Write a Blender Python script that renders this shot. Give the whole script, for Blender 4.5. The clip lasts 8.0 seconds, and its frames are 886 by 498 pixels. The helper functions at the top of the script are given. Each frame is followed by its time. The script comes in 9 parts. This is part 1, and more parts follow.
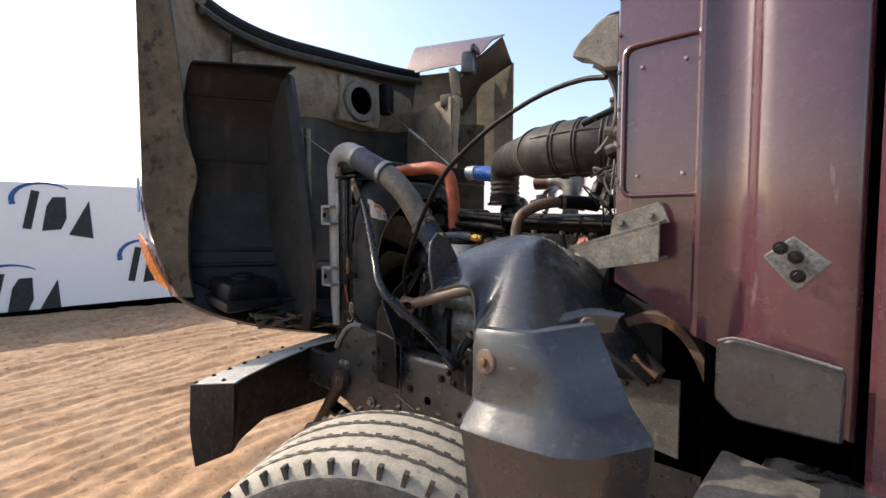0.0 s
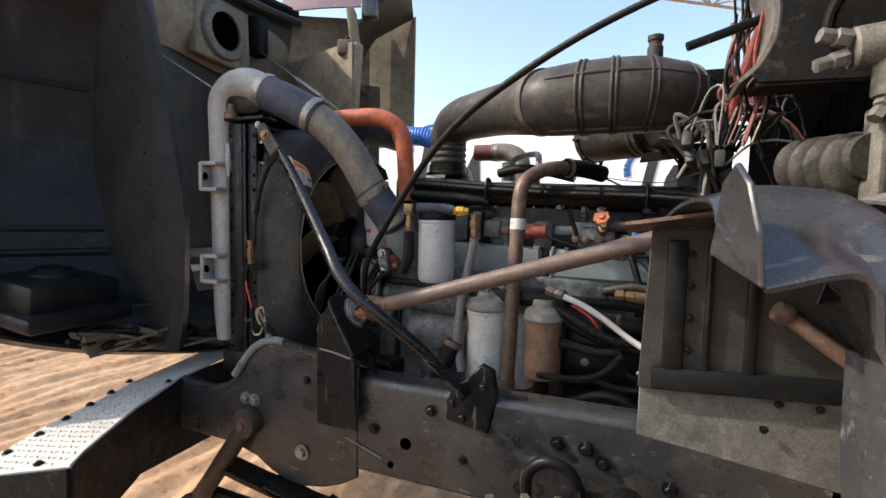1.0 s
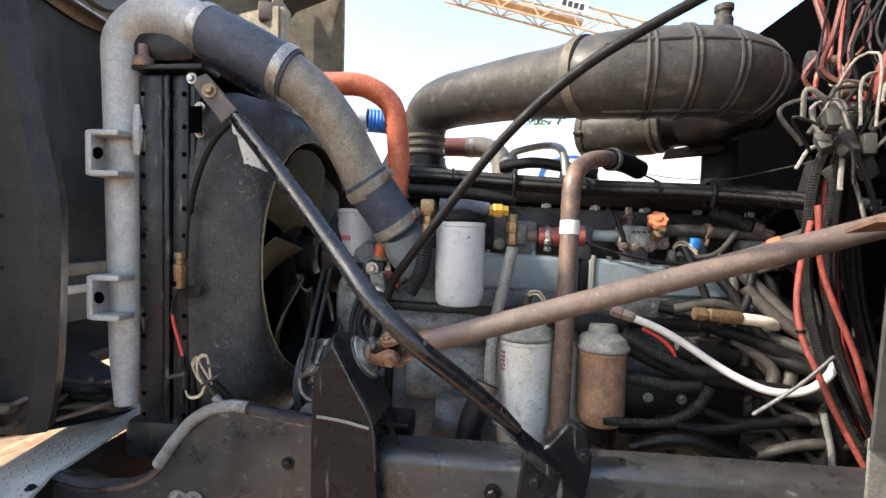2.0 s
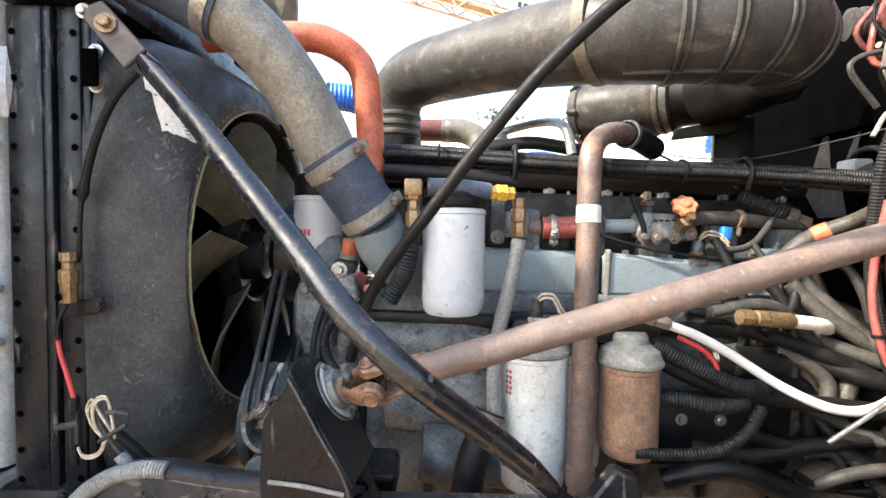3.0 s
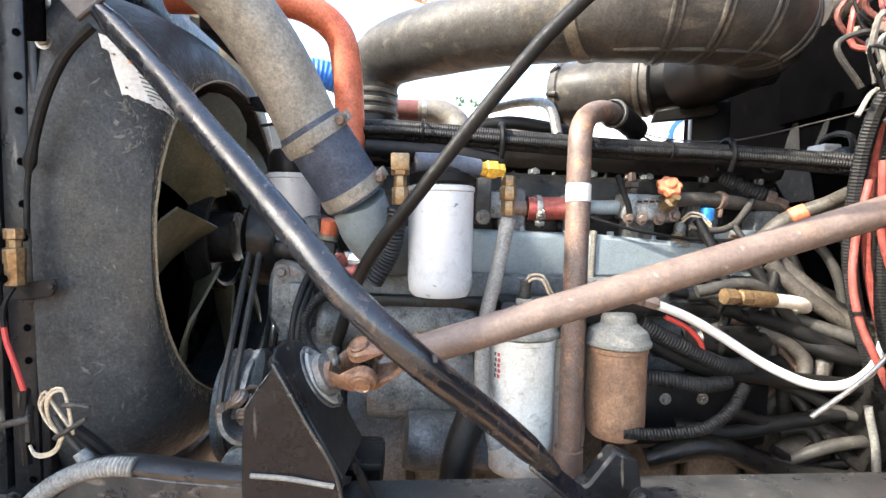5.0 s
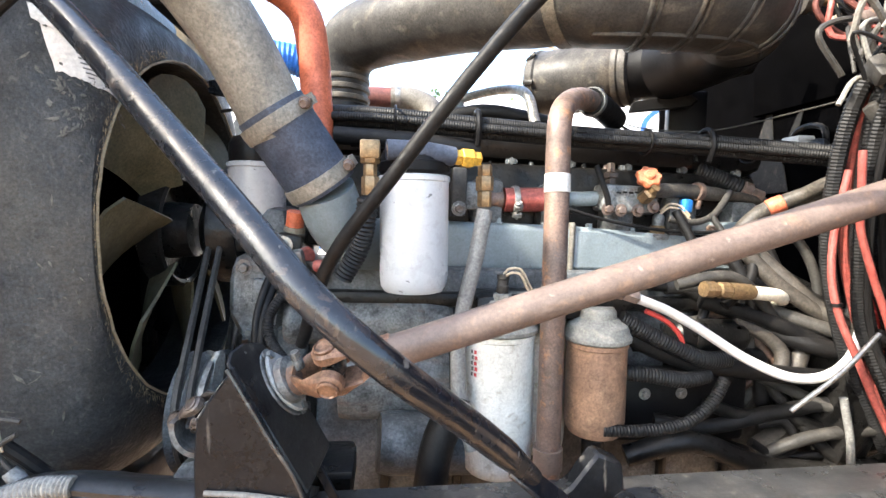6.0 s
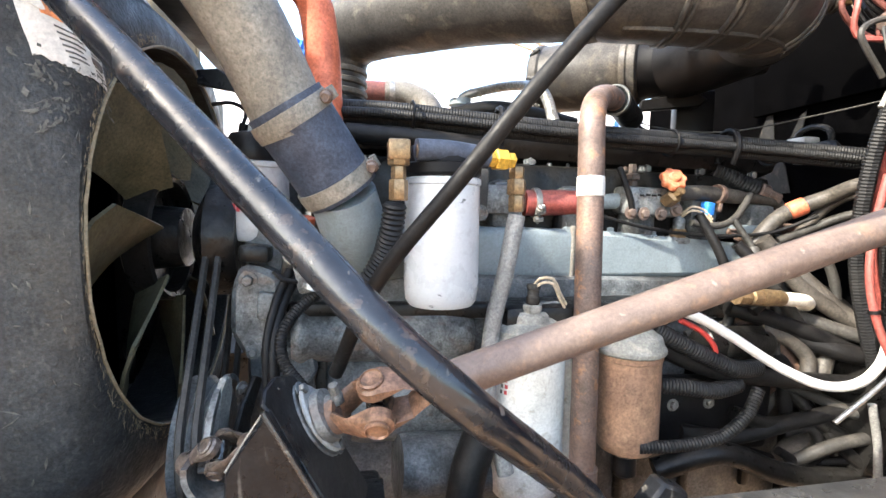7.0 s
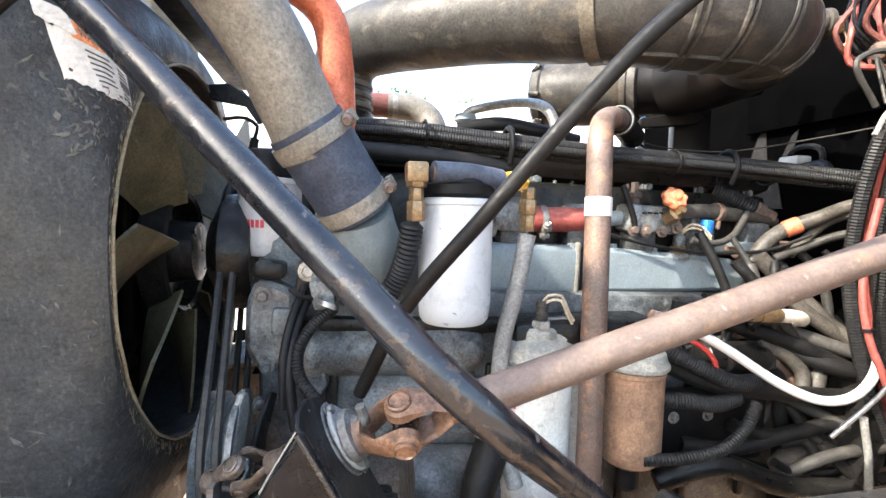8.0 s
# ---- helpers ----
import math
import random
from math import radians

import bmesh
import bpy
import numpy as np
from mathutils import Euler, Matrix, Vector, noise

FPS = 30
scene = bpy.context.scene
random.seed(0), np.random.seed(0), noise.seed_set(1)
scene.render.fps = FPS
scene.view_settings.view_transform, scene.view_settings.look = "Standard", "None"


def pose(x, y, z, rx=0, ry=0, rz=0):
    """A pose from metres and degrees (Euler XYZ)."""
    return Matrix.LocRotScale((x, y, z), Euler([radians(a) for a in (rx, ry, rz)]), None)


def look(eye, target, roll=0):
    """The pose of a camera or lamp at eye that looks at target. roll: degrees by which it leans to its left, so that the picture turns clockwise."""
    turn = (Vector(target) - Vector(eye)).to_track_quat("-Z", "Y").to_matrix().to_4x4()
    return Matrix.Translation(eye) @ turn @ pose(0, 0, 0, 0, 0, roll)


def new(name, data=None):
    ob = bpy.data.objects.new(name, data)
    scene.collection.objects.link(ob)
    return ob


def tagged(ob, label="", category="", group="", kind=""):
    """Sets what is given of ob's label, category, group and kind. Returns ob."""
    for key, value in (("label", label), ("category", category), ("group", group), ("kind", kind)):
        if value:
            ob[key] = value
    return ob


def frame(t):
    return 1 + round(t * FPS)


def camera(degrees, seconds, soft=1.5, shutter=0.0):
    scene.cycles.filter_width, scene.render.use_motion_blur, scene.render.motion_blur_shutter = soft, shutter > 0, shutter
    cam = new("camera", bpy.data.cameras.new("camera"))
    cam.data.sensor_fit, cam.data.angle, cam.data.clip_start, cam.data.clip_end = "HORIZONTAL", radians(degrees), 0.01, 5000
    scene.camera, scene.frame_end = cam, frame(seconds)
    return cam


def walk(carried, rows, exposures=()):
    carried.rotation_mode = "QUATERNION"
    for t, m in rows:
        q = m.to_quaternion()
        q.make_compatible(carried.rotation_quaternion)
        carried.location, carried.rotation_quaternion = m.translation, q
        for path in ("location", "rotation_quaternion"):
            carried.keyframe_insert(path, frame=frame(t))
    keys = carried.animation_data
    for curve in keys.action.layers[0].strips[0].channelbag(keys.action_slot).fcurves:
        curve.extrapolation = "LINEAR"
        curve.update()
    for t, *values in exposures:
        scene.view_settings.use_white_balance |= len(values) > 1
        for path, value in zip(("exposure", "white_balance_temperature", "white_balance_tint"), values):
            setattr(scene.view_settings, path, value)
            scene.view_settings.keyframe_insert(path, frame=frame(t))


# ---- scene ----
cam = camera(87.1, 8.0)
METRES, EYE, TILT, LEAN, TURN = 1.8, 1.45, 0.0, 0.0, 55.0
PATH = [
    (0, (0.017, -0.41, 1.504), (-1.312, 1.081, 1.393), 0.1),
    (0.5, (-0.426, -0.385, 1.462), (-1.473, 1.314, 1.328), 0.7),
    (0.8, (-0.636, -0.326, 1.453), (-1.443, 1.498, 1.307), 0.9),
    (1, (-0.74, -0.221, 1.428), (-1.442, 1.646, 1.283), 1.3),
    (1.2, (-0.861, -0.144, 1.449), (-1.448, 1.763, 1.305), 1.5),
    (2.3, (-1.264, 0.152, 1.374), (-1.386, 2.147, 1.301), 1.0),
    (2.5, (-1.267, 0.223, 1.369), (-1.35, 2.22, 1.3), 0.7),
    (3, (-1.303, 0.299, 1.37), (-1.335, 2.297, 1.291), 0.7),
    (3.5, (-1.323, 0.319, 1.362), (-1.311, 2.317, 1.272), 0.8),
    (4, (-1.345, 0.323, 1.357), (-1.292, 2.319, 1.256), 0.9),
    (4.5, (-1.345, 0.328, 1.352), (-1.256, 2.323, 1.24), 0.9),
    (6, (-1.336, 0.381, 1.346), (-1.117, 2.363, 1.197), 0.8),
    (6.5, (-1.379, 0.427, 1.345), (-1.066, 2.395, 1.179), 0.7),
    (7, (-1.429, 0.465, 1.361), (-1.07, 2.426, 1.197), 0.7),
    (7.5, (-1.457, 0.46, 1.369), (-1.063, 2.414, 1.207), 1.0),
    (8, (-1.472, 0.457, 1.387), (-1.066, 2.409, 1.236), 1.3),
]
EXPOSURES = ((0.0, 1.10, 7050, 11), (1.0, 1.35, 7000, 9), (1.2, 1.45, 6950, 9), (2.3, 2.40, 6850, 6), (3.5, 2.95, 6800, 6), (4.5, 3.06, 6750, 6), (8.0, 3.11, 6700, 6))
walk(cam, [(t, look(eye, target, roll)) for t, eye, target, roll in PATH], EXPOSURES)

# ---- light ----
SUN = Vector((-0.86, -0.33, 0.74)).normalized()
world = bpy.data.worlds.new("sky")
scene.world = world
world.use_nodes = True
wn = world.node_tree.nodes
sky = wn.new("ShaderNodeTexSky")
sky.sky_type = 'NISHITA'
sky.sun_disc = False
sky.sun_elevation = math.asin(SUN.z)
sky.sun_rotation = math.atan2(SUN.x, SUN.y)
sky.air_density, sky.dust_density, sky.ozone_density = 1.0, 2.2, 1.5
wn["Background"].inputs["Strength"].default_value = 0.15
world.node_tree.links.new(sky.outputs["Color"], wn["Background"].inputs["Color"])
sun_data = bpy.data.lights.new("sun", 'SUN')
sun_data.energy, sun_data.angle, sun_data.color = 2.1, radians(0.6), (1.0, 0.94, 0.86)
sun = new("sun", sun_data)
sun.matrix_world = look(SUN * 20, (0, 0, 0))


# ---- materials ----
def mat(name, base, rough=0.6, metal=0.0, second=None, amount=0.5, scale=6.0, spots=None, spot_amount=0.3, spot_scale=40.0,
        bump=0.15, bump_scale=120.0, coat=0.0, dust=None, dust_amount=0.0, rough_vary=0.15, detail=6.0, spec=0.4, streaks=(), grime=0.35):
    """A painted, rusty or dusty surface: base colour, a second tone in patches, small spots, and dust that has settled on tops."""
    m = bpy.data.materials.new(name)
    m.use_nodes = True
    t = m.node_tree
    b = t.nodes["Principled BSDF"]
    link = t.links.new
    geo = t.nodes.new("ShaderNodeNewGeometry")
    pos = geo.outputs["Position"]

    def fac(size, low, high, d=detail):
        n = t.nodes.new("ShaderNodeTexNoise")
        n.inputs["Scale"].default_value, n.inputs["Detail"].default_value, n.inputs["Roughness"].default_value = size, d, 0.62
        link(pos, n.inputs["Vector"])
        r = t.nodes.new("ShaderNodeMapRange")
        r.inputs["From Min"].default_value, r.inputs["From Max"].default_value = low, high
        link(n.outputs["Fac"], r.inputs["Value"])
        return r.outputs["Result"]

    def mix(f, a, c):
        n = t.nodes.new("ShaderNodeMix")
        n.data_type = 'RGBA'
        if isinstance(f, float):
            n.inputs["Factor"].default_value = f
        else:
            link(f, n.inputs["Factor"])
        for sock, v in ((n.inputs[6], a), (n.inputs[7], c)):
            if isinstance(v, tuple):
                sock.default_value = (*v, 1)
            else:
                link(v, sock)
        return n.outputs[2]

    def times(f, k):
        n = t.nodes.new("ShaderNodeMath")
        n.operation = 'MULTIPLY'
        link(f, n.inputs[0])
        if isinstance(k, float):
            n.inputs[1].default_value = k
        else:
            link(k, n.inputs[1])
        return n.outputs[0]

    col = base
    second = second or tuple(c * 0.7 for c in base)
    f1 = times(fac(scale, 0.35, 0.68), amount)
    col = mix(f1, col, second)
    if spots:
        col = mix(times(fac(spot_scale, 0.56, 0.66, 3.0), spot_amount), col, spots)
    for s_col, s_amount, s_size, s_low, s_high in streaks:
        stretch = t.nodes.new("ShaderNodeMapping")
        stretch.inputs["Scale"].default_value = s_size
        stretch.inputs["Rotation"].default_value = (0.3, 0.2, 0.35) if max(s_size) > 20 else (0, 0, 0)
        link(pos, stretch.inputs["Vector"])
        sn = t.nodes.new("ShaderNodeTexNoise")
        sn.inputs["Scale"].default_value, sn.inputs["Detail"].default_value = 1.0, 4.0
        link(stretch.outputs["Vector"], sn.inputs["Vector"])
        sr = t.nodes.new("ShaderNodeMapRange")
        sr.inputs["From Min"].default_value, sr.inputs["From Max"].default_value = s_low, s_high
        link(sn.outputs["Fac"], sr.inputs["Value"])
        col = mix(times(sr.outputs["Result"], s_amount), col, s_col)
    if dust:
        sep = t.nodes.new("ShaderNodeSeparateXYZ")
        link(geo.outputs["Normal"], sep.inputs[0])
        up = t.nodes.new("ShaderNodeMapRange")
        up.inputs["From Min"].default_value, up.inputs["From Max"].default_value = -0.5, 1.0
        up.inputs["To Min"].default_value, up.inputs["To Max"].default_value = 0.25, 1.0
        link(sep.outputs["Z"], up.inputs["Value"])
        col = mix(times(times(fac(scale * 1.7, 0.25, 0.7), up.outputs["Result"]), dust_amount), col, dust)
    tone = t.nodes.new("ShaderNodeMapRange")
    tone.inputs["From Min"].default_value, tone.inputs["From Max"].default_value = 0.32, 0.68
    tone.inputs["To Min"].default_value, tone.inputs["To Max"].default_value = 1.0 - grime, 1.0 + grime * 0.6
    gn = t.nodes.new("ShaderNodeTexNoise")
    gn.inputs["Scale"].default_value, gn.inputs["Detail"].default_value, gn.inputs["Roughness"].default_value = max(14.0, scale * 3.4), 9.0, 0.72
    link(pos, gn.inputs["Vector"])
    link(gn.outputs["Fac"], tone.inputs["Value"])
    worn = t.nodes.new("ShaderNodeVectorMath")
    worn.operation = 'SCALE'
    link(col, worn.inputs[0])
    speck = t.nodes.new("ShaderNodeTexNoise")
    speck.inputs["Scale"].default_value, speck.inputs["Detail"].default_value, speck.inputs["Roughness"].default_value = 210.0, 4.0, 0.75
    link(pos, speck.inputs["Vector"])
    fine = t.nodes.new("ShaderNodeMapRange")
    fine.inputs["From Min"].default_value, fine.inputs["From Max"].default_value = 0.34, 0.66
    fine.inputs["To Min"].default_value, fine.inputs["To Max"].default_value = 1.0 - grime * 0.9, 1.0 + grime * 0.9
    link(speck.outputs["Fac"], fine.inputs["Value"])
    link(times(tone.outputs["Result"], fine.outputs["Result"]), worn.inputs["Scale"])
    link(worn.outputs[0], b.inputs["Base Color"])
    rr = t.nodes.new("ShaderNodeMapRange")
    rr.inputs["To Min"].default_value, rr.inputs["To Max"].default_value = max(0.03, rough - rough_vary), min(1.0, rough + rough_vary)
    link(fac(scale * 3, 0.3, 0.7), rr.inputs["Value"])
    link(rr.outputs["Result"], b.inputs["Roughness"])
    b.inputs["Metallic"].default_value = metal
    b.inputs["Specular IOR Level"].default_value = spec
    if coat:
        b.inputs["Coat Weight"].default_value, b.inputs["Coat Roughness"].default_value = coat, 0.08
    if bump:
        n = t.nodes.new("ShaderNodeTexNoise")
        n.inputs["Scale"].default_value, n.inputs["Detail"].default_value = bump_scale, 5.0
        link(pos, n.inputs["Vector"])
        dent = t.nodes.new("ShaderNodeTexNoise")
        dent.inputs["Scale"].default_value, dent.inputs["Detail"].default_value = bump_scale * 0.22, 3.0
        link(pos, dent.inputs["Vector"])
        both = t.nodes.new("ShaderNodeMath")
        both.operation = 'MULTIPLY_ADD'
        both.inputs[1].default_value = 1.6
        link(dent.outputs["Fac"], both.inputs[0])
        link(n.outputs["Fac"], both.inputs[2])
        bp = t.nodes.new("ShaderNodeBump")
        bp.inputs["Strength"].default_value, bp.inputs["Distance"].default_value = bump, 0.003
        link(both.outputs[0], bp.inputs["Height"])
        link(bp.outputs["Normal"], b.inputs["Normal"])
    return m


DUST = (0.26, 0.22, 0.18)
SCRATCH = (0.22, 0.20, 0.17)
BLACK = mat("black_chassis_paint", (0.0045, 0.0055, 0.0075), 0.34, 0.0, (0.010, 0.010, 0.011), 0.6, 5, (0.05, 0.046, 0.04), 0.12, 75, 0.3, 90, dust=DUST, dust_amount=0.015, spec=0.2, streaks=((SCRATCH, 0.35, (60, 60, 9), 0.64, 0.72),))
BLACK_TUBE = mat("black_tube_paint", (0.006, 0.007, 0.010), 0.24, 0.0, (0.012, 0.013, 0.016), 0.6, 9, (0.20, 0.13, 0.08), 0.10, 70, 0.12, 60, dust=DUST, dust_amount=0.015, spec=0.5, streaks=((SCRATCH, 0.5, (90, 20, 60), 0.68, 0.73),))
RAIL = mat("black_rail_paint", (0.017, 0.0185, 0.0205), 0.34, 0.0, (0.032, 0.033, 0.034), 0.6, 5, (0.10, 0.09, 0.075), 0.12, 60, 0.4, 55, dust=DUST, dust_amount=0.05, spec=0.6, streaks=((SCRATCH, 0.45, (30, 30, 60), 0.64, 0.72), ((0.06, 0.055, 0.05), 0.5, (9, 9, 14), 0.55, 0.7)))
SHROUD = mat("scuffed_black_plastic", (0.030, 0.0315, 0.033), 0.5, 0.0, (0.044, 0.0435, 0.042), 0.75, 7, (0.05, 0.045, 0.035), 0.2, 55, 0.6, 160, dust=DUST, dust_amount=0.01, spec=0.16, grime=0.34, streaks=(((0.10, 0.095, 0.085), 0.28, (160, 40, 90), 0.56, 0.68), ((0.045, 0.042, 0.036), 0.6, (10, 14, 5), 0.48, 0.66)))
SCRAPE = mat("pale_scrape", (0.085, 0.08, 0.068), 0.7, 0.0, (0.045, 0.042, 0.036), 0.8, 40)
FIBRE = mat("worn_shroud_edge", (0.25, 0.20, 0.13), 0.8, 0.0, (0.20, 0.16, 0.10), 0.8, 30, bump=0.5)
# Near-black without specular: deep shade of gaps, holes and firewall is in it.
DARK = mat("deep_shade_black", (0.0012, 0.0012, 0.0014), 0.7, 0.0, (0.0016, 0.0015, 0.0015), 0.6, 6, bump=0.15, dust=DUST, dust_amount=0.0008, spec=0.0)
LINER = mat("dark_moulded_liner", (0.0065, 0.0077, 0.0092), 0.42, 0.0, (0.0125, 0.0128, 0.0132), 0.6, 3, (0.035, 0.033, 0.03), 0.25, 30, 0.25, 60, dust=DUST, dust_amount=0.008, spec=0.2, streaks=(((0.06, 0.055, 0.05), 0.3, (8, 14, 2), 0.58, 0.72),))
FLANGE = mat("dirty_tan_fibreglass", (0.115, 0.092, 0.055), 0.8, 0.0, (0.045, 0.038, 0.027), 0.85, 4, (0.018, 0.016, 0.013), 0.75, 12, 0.5, 60)
# Two tones for one underside: the dusty tan is lightened for sun and skylight.
HOOD_IN = mat("lit_dusty_underside", (0.175, 0.152, 0.110), 0.75, 0.0, (0.32, 0.25, 0.16), 0.75, 2.2, (0.06, 0.054, 0.045), 0.45, 9, 0.3, 60, streaks=(((0.07, 0.062, 0.048), 0.5, (3, 6, 1), 0.55, 0.7),))
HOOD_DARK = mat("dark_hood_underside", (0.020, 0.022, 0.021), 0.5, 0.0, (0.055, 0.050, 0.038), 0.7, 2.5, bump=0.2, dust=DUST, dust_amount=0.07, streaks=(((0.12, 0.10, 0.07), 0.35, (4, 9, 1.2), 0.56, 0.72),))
PLUM = mat("plum_car_paint", (0.074, 0.022, 0.031), 0.22, 0.0, (0.088, 0.034, 0.043), 0.7, 1.6, (0.16, 0.11, 0.105), 0.10, 75, 0.05, 40, coat=1.0, dust=DUST, dust_amount=0.04, streaks=(((0.15, 0.10, 0.10), 0.22, (7, 7, 0.9), 0.56, 0.75), ((0.20, 0.16, 0.15), 0.35, (34, 34, 8), 0.685, 0.72)), grime=0.14)
ENGINE = mat("blue_grey_engine_paint", (0.165, 0.200, 0.215), 0.42, 0.0, (0.195, 0.22, 0.23), 0.6, 6, (0.07, 0.07, 0.07), 0.18, 45, 0.25, 60, dust=DUST, dust_amount=0.08, grime=0.16)
BLOCK = mat("oily_engine_block", (0.125, 0.136, 0.142), 0.42, 0.0, (0.012, 0.0117, 0.0114), 0.9, 7, (0.17, 0.16, 0.15), 0.35, 50, 0.9, 60, dust=DUST, dust_amount=0.07, grime=0.5, spec=0.3)
HEAD = mat("dusty_cast_head", (0.22, 0.22, 0.20), 0.6, 0.0, (0.11, 0.108, 0.10), 0.8, 12, (0.36, 0.33, 0.26), 0.5, 26, 0.5, 70, dust=(0.34, 0.31, 0.25), dust_amount=0.35, grime=0.35)
CASTING = mat("worn_grey_casting", (0.165, 0.172, 0.170), 0.45, 0.1, (0.055, 0.057, 0.057), 0.85, 9, (0.022, 0.020, 0.019), 0.7, 45, 0.6, 80, dust=DUST, dust_amount=0.06, grime=0.5, streaks=(((0.12, 0.075, 0.05), 0.6, (14, 20, 40), 0.56, 0.7),))
WET_STEEL = mat("greasy_bright_steel", (0.30, 0.29, 0.27), 0.16, 0.9, (0.03, 0.028, 0.026), 0.9, 55, (0.01, 0.01, 0.01), 0.8, 70, 0.6, 90)
GREASE = mat("dark_greasy_iron", (0.006, 0.006, 0.006), 0.36, 0.2, (0.018, 0.017, 0.016), 0.7, 14, bump=0.7, bump_scale=60, dust=DUST, dust_amount=0.03, spec=0.22)
RUST = mat("rust_brown_steel", (0.112, 0.077, 0.062), 0.5, 0.0, (0.096, 0.072, 0.060), 0.7, 7, (0.24, 0.14, 0.085), 0.35, 30, 0.35, 110, dust=(0.34, 0.27, 0.225), dust_amount=0.12, streaks=(((0.07, 0.05, 0.04), 0.4, (12, 60, 60), 0.60, 0.72), ((0.36, 0.30, 0.25), 0.35, (45, 45, 60), 0.69, 0.73)), grime=0.2)
YOKE_DARK = mat("oily_brown_forging", (0.090, 0.066, 0.052), 0.36, 0.25, (0.030, 0.026, 0.023), 0.85, 18, (0.22, 0.20, 0.18), 0.4, 40, 0.6, 80, dust=DUST, dust_amount=0.12, grime=0.5)
YOKE = mat("greasy_rust_forging", (0.215, 0.115, 0.070), 0.42, 0.15, (0.12, 0.068, 0.045), 0.8, 16, (0.03, 0.022, 0.018), 0.55, 30, 0.6, 80, dust=(0.34, 0.24, 0.18), dust_amount=0.1, grime=0.5)
RUST_DARK = mat("rusty_dark_pipe", (0.13, 0.075, 0.055), 0.55, 0.15, (0.06, 0.052, 0.050), 0.85, 8, (0.30, 0.14, 0.06), 0.6, 40, 0.35, 90, dust=(0.36, 0.26, 0.2), dust_amount=0.3)
RUST_GREASE = mat("oily_rust_arm", (0.055, 0.038, 0.030), 0.5, 0.0, (0.022, 0.017, 0.015), 0.85, 12, (0.13, 0.07, 0.04), 0.4, 34, 0.6, 80, dust=DUST, dust_amount=0.1)
RUST_FILTER = mat("rust_stained_filter", (0.27, 0.155, 0.095), 0.55, 0.1, (0.17, 0.10, 0.07), 0.7, 10, (0.38, 0.24, 0.15), 0.5, 30, 0.15, 90)
WHITE = mat("white_enamel", (0.40, 0.411, 0.418), 0.32, 0.0, (0.385, 0.394, 0.40), 0.5, 7, (0.2, 0.18, 0.16), 0.2, 48, 0.03, 60, coat=0.3, grime=0.05, streaks=(((0.05, 0.05, 0.05), 0.8, (70, 70, 110), 0.70, 0.73),))
WHITE_DIRTY = mat("stained_white_enamel", (0.58, 0.58, 0.55), 0.42, 0.0, (0.46, 0.44, 0.38), 0.6, 10, (0.28, 0.24, 0.18), 0.55, 45, 0.08, 60, grime=0.18)
RUBBER = mat("black_rubber", (0.0042, 0.0042, 0.0047), 0.5, 0.0, (0.010, 0.0097, 0.0097), 0.6, 14, bump=0.3, dust=DUST, dust_amount=0.035, spec=0.15)
LOOM = mat("corrugated_loom", (0.0072, 0.0075, 0.0085), 0.5, 0.0, (0.018, 0.0176, 0.017), 0.6, 16, bump=0.1, dust=DUST, dust_amount=0.03, spec=0.18)
DUCT = mat("dusty_duct_plastic", (0.026, 0.0255, 0.025), 0.5, 0.0, (0.038, 0.035, 0.032), 0.75, 4.5, (0.12, 0.092, 0.06), 0.25, 14, 0.3, 60, dust=(0.23, 0.20, 0.165), dust_amount=0.26, streaks=(((0.17, 0.15, 0.12), 0.35, (8, 30, 30), 0.60, 0.72),), spec=0.2)
BLUE_HOSE = mat("faded_blue_silicone", (0.034, 0.044, 0.066), 0.55, 0.0, (0.052, 0.062, 0.084), 0.7, 9, bump=0.3, bump_scale=80, dust=DUST, dust_amount=0.1, spec=0.25)
BLUE = mat("bright_blue_hose", (0.03, 0.16, 0.55), 0.5, 0.0, (0.06, 0.22, 0.6), 0.5, 12)
ORANGE = mat("orange_red_silicone", (0.50, 0.115, 0.050), 0.55, 0.0, (0.42, 0.10, 0.05), 0.6, 8, bump=0.25, bump_scale=160, dust=DUST, dust_amount=0.2)
DUCT_TAN = mat("tan_dusty_rubber", (0.10, 0.086, 0.066), 0.6, 0.0, (0.055, 0.048, 0.040), 0.7, 9, (0.16, 0.12, 0.08), 0.3, 30, 0.3, 70, dust=(0.26, 0.22, 0.17), dust_amount=0.2, spec=0.25)
TAN_PIPE = mat("dull_beige_metal", (0.205, 0.185, 0.15), 0.5, 0.1, (0.13, 0.117, 0.097), 0.8, 7, (0.30, 0.27, 0.22), 0.35, 30, 0.25, 90, streaks=(((0.07, 0.06, 0.05), 0.5, (25, 25, 12), 0.60, 0.72),), spec=0.3)
SILVER = mat("cast_aluminium", (0.34, 0.345, 0.34), 0.55, 0.2, (0.24, 0.24, 0.23), 0.6, 12, bump=0.35, dust=DUST, dust_amount=0.2, grime=0.22)
STEEL = mat("clamp_steel", (0.34, 0.33, 0.31), 0.42, 0.75, (0.20, 0.185, 0.16), 0.7, 25, bump=0.2)
PLATE = mat("diamond_plate", (0.52, 0.51, 0.49), 0.55, 0.1, (0.42, 0.405, 0.375), 0.6, 6, bump=0.2, bump_scale=50, dust=(0.56, 0.50, 0.42), dust_amount=0.25, grime=0.15)
BRASS = mat("dirty_brass", (0.25, 0.165, 0.085), 0.42, 0.6, (0.15, 0.10, 0.06), 0.7, 40, bump=0.1)
YELLOW = mat("yellow_fitting", (0.55, 0.33, 0.05), 0.4, 0.3, (0.6, 0.33, 0.05), 0.5, 40)
